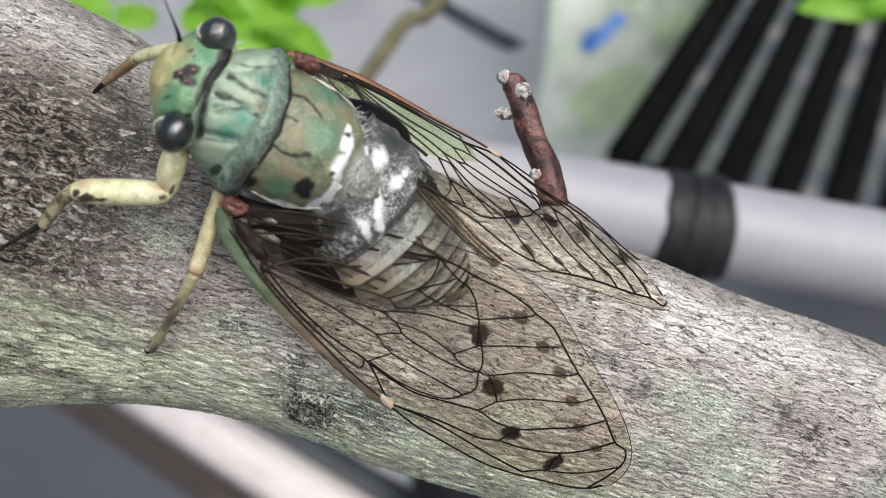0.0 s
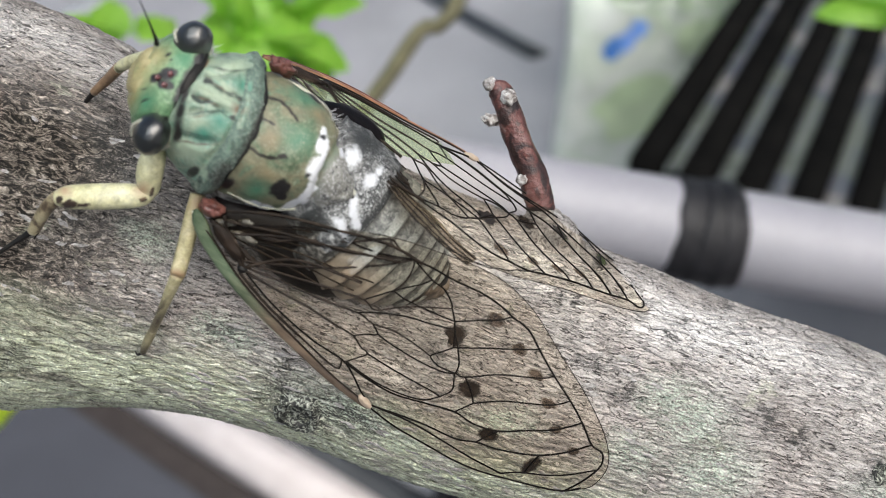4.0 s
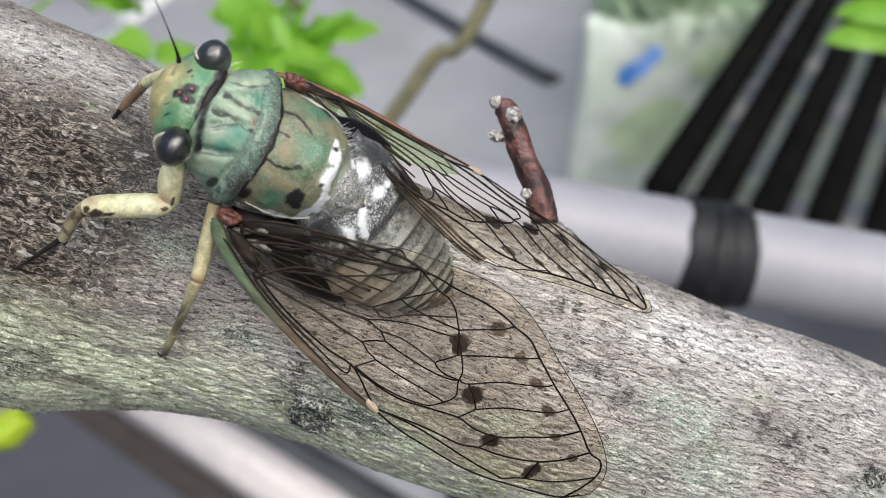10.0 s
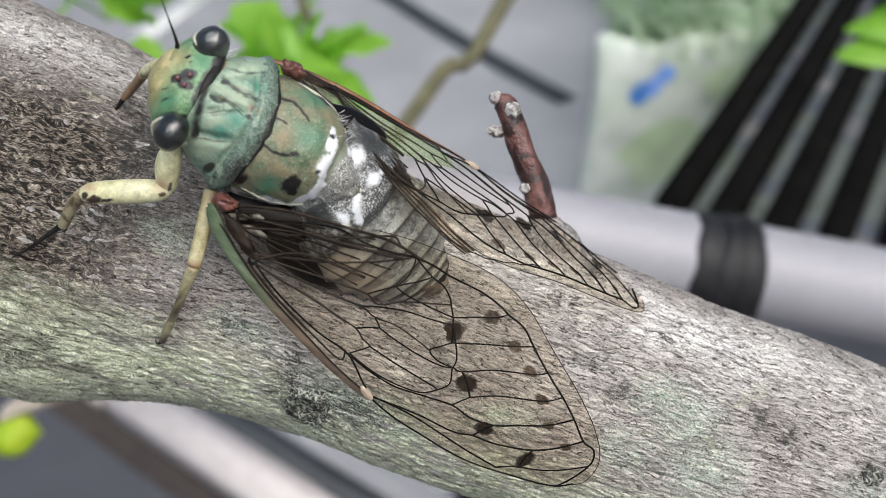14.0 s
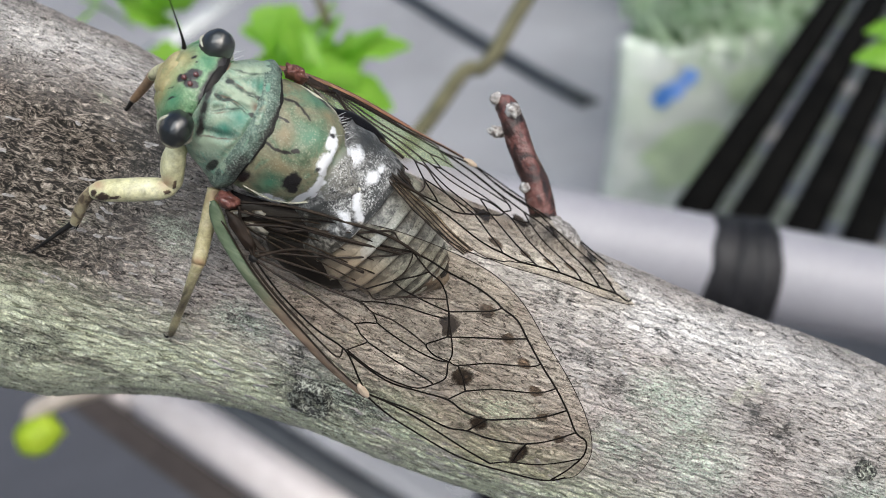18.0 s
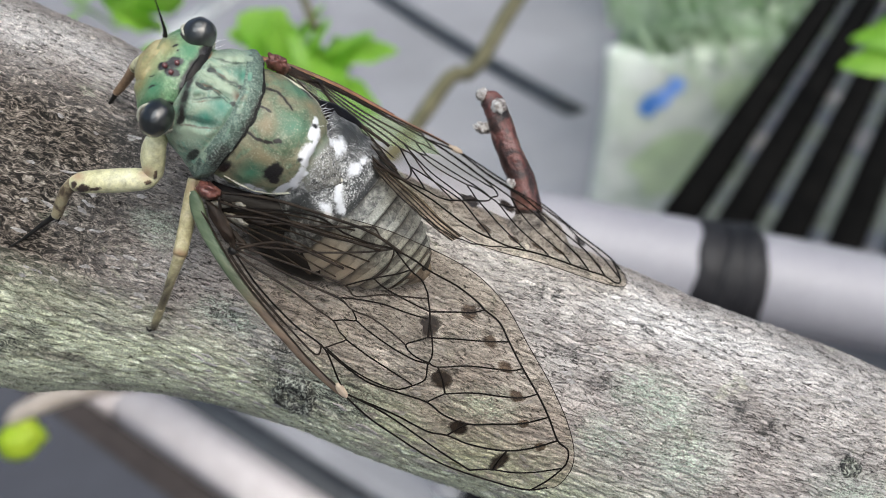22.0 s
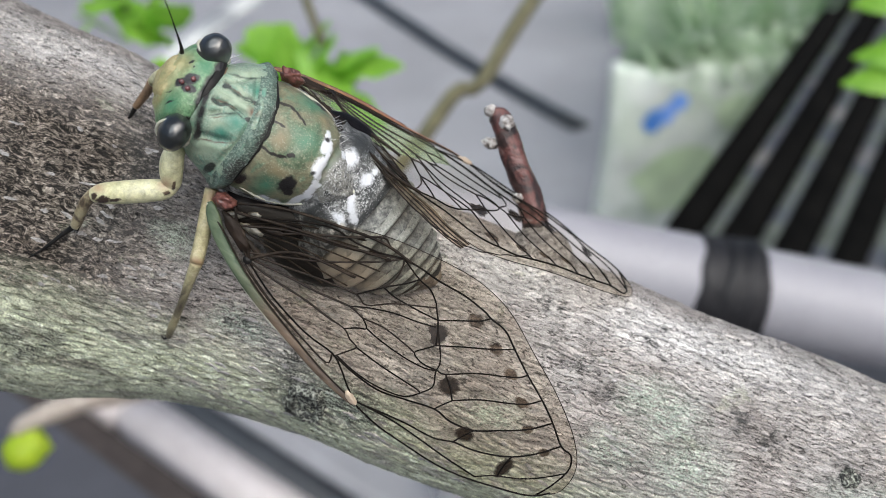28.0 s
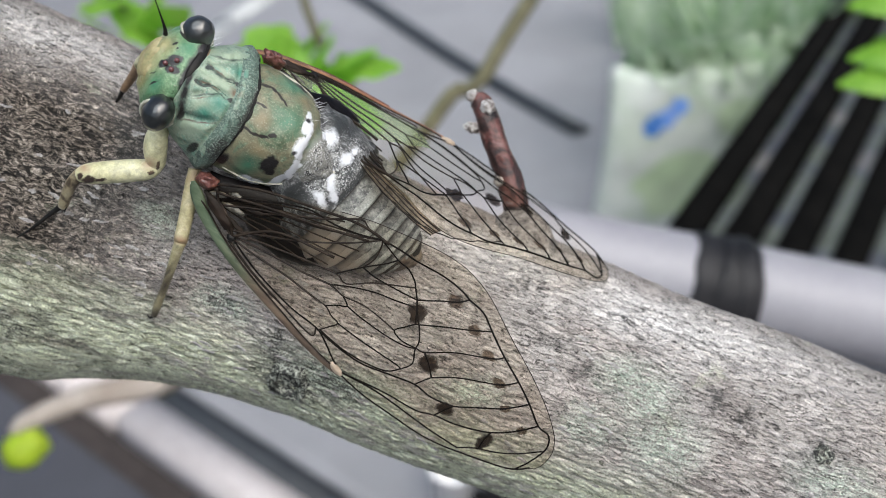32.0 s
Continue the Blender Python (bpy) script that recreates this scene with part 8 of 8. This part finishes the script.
FORELEG_ROWS = [
    (0, pose(0.00090, -0.00012, -0.00120, -5.66, 6.20, -4.97)),
    (0.5, pose(0.00090, -0.00009, -0.00124, -5.98, 6.27, -4.90)),
    (1, pose(0.00077, 0.00000, -0.00114, -5.74, 5.56, -4.00)),
    (1.5, pose(0.00060, 0.00011, -0.00102, -5.43, 4.64, -2.85)),
    (2, pose(0.00059, 0.00011, -0.00100, -5.38, 4.56, -2.78)),
    (2.5, pose(0.00060, 0.00004, -0.00092, -4.70, 4.42, -2.98)),
    (3, pose(0.00049, 0.00005, -0.00075, -3.89, 3.62, -2.35)),
    (3.5, pose(0.00044, 0.00008, -0.00071, -3.75, 3.34, -2.05)),
    (5.5, pose(0.00012, -0.00011, -0.00001, 0.35, 0.47, -0.80)),
    (6, pose(0.00009, -0.00013, 0.00005, 0.72, 0.26, -0.77)),
    (6.5, pose(0.00009, -0.00016, 0.00008, 0.99, 0.15, -0.80)),
    (7, pose(0.00005, -0.00014, 0.00011, 1.02, -0.07, -0.55)),
    (7.5, pose(0.00007, -0.00014, 0.00009, 0.96, 0.07, -0.68)),
    (8, pose(0.00009, -0.00017, 0.00010, 1.10, 0.11, -0.81)),
    (8.5, pose(0.00011, -0.00003, -0.00010, -0.35, 0.67, -0.62)),
    (9, pose(0.00017, 0.00000, -0.00021, -1.01, 1.13, -0.80)),
    (9.5, pose(0.00013, -0.00005, -0.00011, -0.36, 0.78, -0.75)),
    (10, pose(0.00014, -0.00005, -0.00011, -0.32, 0.78, -0.78)),
    (10.5, pose(-0.00003, 0.00003, -0.00001, -0.17, -0.07, 0.20)),
    (11, pose(-0.00002, 0.00000, 0.00003, 0.12, -0.14, 0.10)),
    (11.5, pose(-0.00015, -0.00001, 0.00018, 0.88, -1.00, 0.67)),
    (12, pose(-0.00020, -0.00003, 0.00027, 1.39, -1.41, 0.86)),
    (12.5, pose(-0.00015, 0.00006, 0.00011, 0.29, -0.83, 0.84)),
    (13, pose(-0.00010, 0.00006, 0.00004, -0.04, -0.46, 0.60)),
    (13.5, pose(-0.00010, 0.00008, 0.00002, -0.21, -0.43, 0.66)),
    (14, pose(-0.00011, 0.00003, 0.00009, 0.29, -0.62, 0.59)),
    (14.5, pose(-0.00016, 0.00007, 0.00011, 0.28, -0.90, 0.93)),
    (16.5, pose(-0.00021, -0.00019, 0.00046, 2.91, -1.91, 0.49)),
    (17, pose(-0.00034, -0.00011, 0.00051, 2.82, -2.54, 1.28)),
    (17.5, pose(-0.00036, -0.00010, 0.00051, 2.77, -2.58, 1.37)),
    (18, pose(-0.00034, -0.00012, 0.00052, 2.90, -2.56, 1.26)),
    (18.5, pose(-0.00044, -0.00012, 0.00062, 3.34, -3.16, 1.67)),
    (19, pose(-0.00047, -0.00007, 0.00060, 3.02, -3.25, 1.98)),
    (19.5, pose(-0.00048, -0.00017, 0.00071, 3.89, -3.54, 1.76)),
    (20, pose(-0.00049, -0.00011, 0.00066, 3.44, -3.44, 1.93)),
    (20.5, pose(-0.00050, -0.00005, 0.00060, 2.96, -3.36, 2.15)),
    (21, pose(-0.00050, -0.00010, 0.00066, 3.41, -3.49, 2.00)),
    (21.5, pose(-0.00051, -0.00010, 0.00067, 3.46, -3.57, 2.07)),
    (22, pose(-0.00058, -0.00005, 0.00068, 3.30, -3.85, 2.49)),
    (22.5, pose(-0.00059, -0.00009, 0.00073, 3.70, -4.02, 2.42)),
    (23, pose(-0.00054, 0.00002, 0.00056, 2.47, -3.40, 2.51)),
    (23.5, pose(-0.00056, -0.00006, 0.00067, 3.29, -3.75, 2.38)),
    (24, pose(-0.00043, -0.00001, 0.00049, 2.31, -2.80, 1.91)),
    (24.5, pose(-0.00030, -0.00008, 0.00043, 2.31, -2.19, 1.20)),
    (26.5, pose(-0.00043, 0.00023, 0.00022, 0.11, -2.14, 2.56)),
    (27, pose(-0.00040, 0.00014, 0.00029, 0.76, -2.21, 2.21)),
    (27.5, pose(-0.00045, 0.00015, 0.00032, 0.89, -2.46, 2.43)),
    (28, pose(-0.00050, 0.00024, 0.00028, 0.36, -2.56, 2.91)),
    (28.5, pose(-0.00052, 0.00019, 0.00036, 0.93, -2.85, 2.86)),
    (29, pose(-0.00055, 0.00018, 0.00039, 1.06, -3.01, 2.98)),
    (29.5, pose(-0.00048, 0.00017, 0.00033, 0.85, -2.60, 2.62)),
    (30, pose(-0.00048, 0.00025, 0.00025, 0.15, -2.41, 2.86)),
    (30.5, pose(-0.00056, 0.00025, 0.00032, 0.49, -2.88, 3.20)),
    (31, pose(-0.00052, 0.00022, 0.00032, 0.60, -2.71, 2.93)),
    (31.5, pose(-0.00060, 0.00026, 0.00035, 0.54, -3.08, 3.40)),
    (32, pose(-0.00061, 0.00024, 0.00039, 0.82, -3.24, 3.41)),
]

MIDDLE_LEG_ROWS = [
    (0, pose(0.00083, 0.00006, -0.00034, -2.26, 2.18, -4.96)),
    (0.5, pose(0.00079, 0.00012, -0.00042, -2.93, 1.91, -4.81)),
    (1, pose(0.00068, 0.00012, -0.00038, -2.68, 1.62, -4.15)),
    (1.5, pose(0.00049, 0.00014, -0.00036, -2.60, 1.04, -3.04)),
    (2, pose(0.00045, 0.00014, -0.00036, -2.55, 0.94, -2.83)),
    (2.5, pose(0.00047, 0.00007, -0.00022, -1.53, 1.19, -2.79)),
    (3, pose(0.00034, 0.00007, -0.00019, -1.33, 0.83, -2.06)),
    (3.5, pose(0.00031, 0.00009, -0.00022, -1.54, 0.71, -1.94)),
    (5.5, pose(0.00005, -0.00006, 0.00009, 0.73, 0.28, -0.20)),
    (6, pose(0.00004, -0.00009, 0.00015, 1.14, 0.31, -0.09)),
    (6.5, pose(0.00004, -0.00012, 0.00019, 1.47, 0.37, -0.06)),
    (7, pose(0.00000, -0.00012, 0.00019, 1.45, 0.25, 0.13)),
    (7.5, pose(0.00002, -0.00012, 0.00019, 1.45, 0.29, 0.07)),
    (8, pose(0.00003, -0.00014, 0.00022, 1.70, 0.38, 0.02)),
    (8.5, pose(0.00006, -0.00001, 0.00001, 0.09, 0.22, -0.35)),
    (9, pose(0.00011, 0.00003, -0.00006, -0.45, 0.26, -0.65)),
    (9.5, pose(0.00008, -0.00002, 0.00002, 0.19, 0.28, -0.42)),
    (10, pose(0.00008, -0.00005, 0.00007, 0.60, 0.35, -0.38)),
    (10.5, pose(-0.00008, -0.00001, 0.00003, 0.22, -0.23, 0.49)),
    (11, pose(-0.00007, -0.00003, 0.00005, 0.38, -0.15, 0.42)),
    (11.5, pose(-0.00016, -0.00002, 0.00006, 0.37, -0.46, 0.96)),
    (12, pose(-0.00023, -0.00004, 0.00010, 0.70, -0.60, 1.34)),
    (12.5, pose(-0.00017, 0.00004, -0.00005, -0.40, -0.59, 0.90)),
    (13, pose(-0.00011, 0.00006, -0.00007, -0.60, -0.44, 0.56)),
    (13.5, pose(-0.00013, 0.00006, -0.00008, -0.64, -0.51, 0.66)),
    (14, pose(-0.00013, 0.00002, -0.00002, -0.18, -0.43, 0.69)),
    (14.5, pose(-0.00018, 0.00003, -0.00003, -0.28, -0.60, 0.97)),
    (16.5, pose(-0.00027, -0.00030, 0.00050, 3.80, -0.28, 1.92)),
    (17, pose(-0.00041, -0.00024, 0.00042, 3.15, -0.83, 2.60)),
    (17.5, pose(-0.00040, -0.00025, 0.00043, 3.22, -0.80, 2.58)),
    (18, pose(-0.00041, -0.00026, 0.00045, 3.39, -0.80, 2.63)),
    (18.5, pose(-0.00050, -0.00027, 0.00047, 3.50, -1.08, 3.15)),
    (19, pose(-0.00052, -0.00025, 0.00044, 3.29, -1.20, 3.27)),
    (19.5, pose(-0.00052, -0.00033, 0.00056, 4.18, -1.06, 3.32)),
    (20, pose(-0.00054, -0.00029, 0.00050, 3.73, -1.21, 3.42)),
    (20.5, pose(-0.00054, -0.00025, 0.00045, 3.35, -1.26, 3.39)),
    (21, pose(-0.00053, -0.00029, 0.00050, 3.73, -1.17, 3.36)),
    (21.5, pose(-0.00057, -0.00028, 0.00049, 3.65, -1.29, 3.54)),
    (22, pose(-0.00063, -0.00026, 0.00047, 3.44, -1.52, 3.85)),
    (22.5, pose(-0.00063, -0.00027, 0.00048, 3.57, -1.51, 3.88)),
    (23, pose(-0.00057, -0.00020, 0.00038, 2.78, -1.41, 3.47)),
    (23.5, pose(-0.00062, -0.00025, 0.00045, 3.30, -1.51, 3.79)),
    (24, pose(-0.00046, -0.00019, 0.00036, 2.65, -1.08, 2.86)),
    (24.5, pose(-0.00038, -0.00020, 0.00037, 2.74, -0.81, 2.42)),
    (26.5, pose(-0.00040, 0.00012, -0.00015, -1.24, -1.44, 2.13)),
    (27, pose(-0.00037, 0.00004, -0.00001, -0.22, -1.21, 2.07)),
    (27.5, pose(-0.00042, 0.00003, -0.00000, -0.16, -1.35, 2.36)),
    (28, pose(-0.00048, 0.00007, -0.00005, -0.56, -1.59, 2.64)),
    (28.5, pose(-0.00049, 0.00002, 0.00002, -0.01, -1.55, 2.77)),
    (29, pose(-0.00051, 0.00003, 0.00001, -0.09, -1.63, 2.89)),
    (29.5, pose(-0.00047, 0.00002, 0.00003, 0.09, -1.45, 2.62)),
    (30, pose(-0.00044, 0.00010, -0.00011, -1.01, -1.55, 2.41)),
    (30.5, pose(-0.00053, 0.00011, -0.00012, -1.04, -1.80, 2.87)),
    (31, pose(-0.00048, 0.00009, -0.00009, -0.82, -1.64, 2.65)),
    (31.5, pose(-0.00055, 0.00011, -0.00012, -1.05, -1.89, 3.03)),
    (32, pose(-0.00056, 0.00010, -0.00011, -1.00, -1.91, 3.09)),
]

FAR_FORELEG_ROWS = [
    (0, pose(0.00072, -0.00007, -0.00087, -3.98, 10.00, -4.13)),
    (0.5, pose(0.00069, -0.00005, -0.00083, -3.86, 9.54, -3.89)),
    (1, pose(0.00067, 0.00005, -0.00072, -4.13, 8.82, -3.30)),
    (1.5, pose(0.00062, 0.00015, -0.00058, -4.16, 7.66, -2.54)),
    (2, pose(0.00060, 0.00013, -0.00057, -4.01, 7.52, -2.53)),
    (2.5, pose(0.00060, 0.00004, -0.00063, -3.55, 7.77, -2.89)),
    (3, pose(0.00049, 0.00003, -0.00051, -2.82, 6.37, -2.35)),
    (3.5, pose(0.00046, 0.00007, -0.00044, -2.77, 5.72, -1.97)),
    (5.5, pose(0.00003, -0.00017, -0.00014, 0.75, 0.84, -0.84)),
    (6, pose(0.00001, -0.00019, -0.00014, 0.97, 0.71, -0.88)),
    (6.5, pose(0.00001, -0.00022, -0.00016, 1.10, 0.78, -0.98)),
    (7, pose(-0.00001, -0.00019, -0.00012, 1.05, 0.45, -0.78)),
    (7.5, pose(0.00001, -0.00020, -0.00015, 1.03, 0.73, -0.92)),
    (8, pose(0.00001, -0.00023, -0.00017, 1.17, 0.87, -1.07)),
    (8.5, pose(0.00007, -0.00006, -0.00011, -0.01, 1.08, -0.60)),
    (9, pose(0.00012, -0.00002, -0.00014, -0.46, 1.61, -0.67)),
    (9.5, pose(0.00008, -0.00008, -0.00013, 0.06, 1.23, -0.71)),
    (10, pose(0.00010, -0.00009, -0.00017, -0.02, 1.59, -0.88)),
    (10.5, pose(0.00002, -0.00001, -0.00002, -0.06, 0.26, -0.11)),
    (11, pose(-0.00001, -0.00004, -0.00002, 0.24, 0.02, -0.13)),
    (11.5, pose(-0.00013, -0.00004, 0.00010, 0.79, -1.51, 0.42)),
    (12, pose(-0.00018, -0.00008, 0.00012, 1.23, -2.01, 0.46)),
    (12.5, pose(-0.00012, 0.00004, 0.00014, 0.35, -1.62, 0.71)),
    (13, pose(-0.00009, 0.00005, 0.00012, 0.13, -1.21, 0.60)),
    (13.5, pose(-0.00008, 0.00006, 0.00011, 0.02, -1.11, 0.60)),
    (14, pose(-0.00010, 0.00001, 0.00011, 0.41, -1.30, 0.50)),
    (14.5, pose(-0.00013, 0.00005, 0.00015, 0.31, -1.68, 0.76)),
    (16.5, pose(-0.00011, -0.00029, -0.00009, 2.06, -0.59, -0.72)),
    (17, pose(-0.00020, -0.00022, 0.00005, 2.07, -1.94, -0.01)),
    (17.5, pose(-0.00019, -0.00019, 0.00006, 1.85, -1.86, 0.05)),
    (18, pose(-0.00019, -0.00022, 0.00003, 2.07, -1.78, -0.10)),
    (18.5, pose(-0.00027, -0.00023, 0.00010, 2.46, -2.74, 0.20)),
    (19, pose(-0.00026, -0.00017, 0.00014, 2.05, -2.80, 0.45)),
    (19.5, pose(-0.00030, -0.00026, 0.00010, 2.74, -2.97, 0.17)),
    (20, pose(-0.00029, -0.00022, 0.00013, 2.47, -3.02, 0.34)),
    (20.5, pose(-0.00027, -0.00014, 0.00016, 1.94, -2.94, 0.57)),
    (21, pose(-0.00029, -0.00020, 0.00015, 2.33, -3.07, 0.44)),
    (21.5, pose(-0.00031, -0.00021, 0.00015, 2.49, -3.26, 0.45)),
    (22, pose(-0.00033, -0.00016, 0.00021, 2.31, -3.73, 0.79)),
    (22.5, pose(-0.00037, -0.00020, 0.00022, 2.68, -4.05, 0.76)),
    (23, pose(-0.00027, -0.00006, 0.00022, 1.47, -3.21, 0.96)),
    (23.5, pose(-0.00033, -0.00018, 0.00020, 2.39, -3.68, 0.72)),
    (24, pose(-0.00022, -0.00009, 0.00015, 1.44, -2.45, 0.58)),
    (24.5, pose(-0.00017, -0.00018, 0.00004, 1.76, -1.64, -0.02)),
    (26.5, pose(-0.00030, 0.00023, 0.00043, -0.00, -4.23, 2.30)),
    (27, pose(-0.00029, 0.00013, 0.00035, 0.50, -3.81, 1.81)),
    (27.5, pose(-0.00031, 0.00013, 0.00037, 0.58, -4.08, 1.90)),
    (28, pose(-0.00031, 0.00022, 0.00043, 0.08, -4.36, 2.32)),
    (28.5, pose(-0.00034, 0.00016, 0.00042, 0.51, -4.53, 2.18)),
    (29, pose(-0.00038, 0.00016, 0.00045, 0.65, -4.94, 2.32)),
    (29.5, pose(-0.00031, 0.00013, 0.00038, 0.56, -4.17, 1.96)),
    (30, pose(-0.00033, 0.00025, 0.00046, -0.03, -4.54, 2.48)),
    (30.5, pose(-0.00039, 0.00023, 0.00050, 0.26, -5.24, 2.69)),
    (31, pose(-0.00037, 0.00020, 0.00047, 0.36, -4.91, 2.46)),
    (31.5, pose(-0.00041, 0.00025, 0.00053, 0.21, -5.47, 2.84)),
    (32, pose(-0.00043, 0.00023, 0.00054, 0.45, -5.76, 2.86)),
]


def motions():
    walk(cicada, CICADA_ROWS)
    walk(foreleg, FORELEG_ROWS)
    walk(middle_leg, MIDDLE_LEG_ROWS)
    walk(far_foreleg, FAR_FORELEG_ROWS)
    walk(left_wing, LEFT_WING_ROWS)
    walk(right_wing, RIGHT_WING_ROWS)
    walk(abdomen, ABDOMEN_ROWS)


motions()
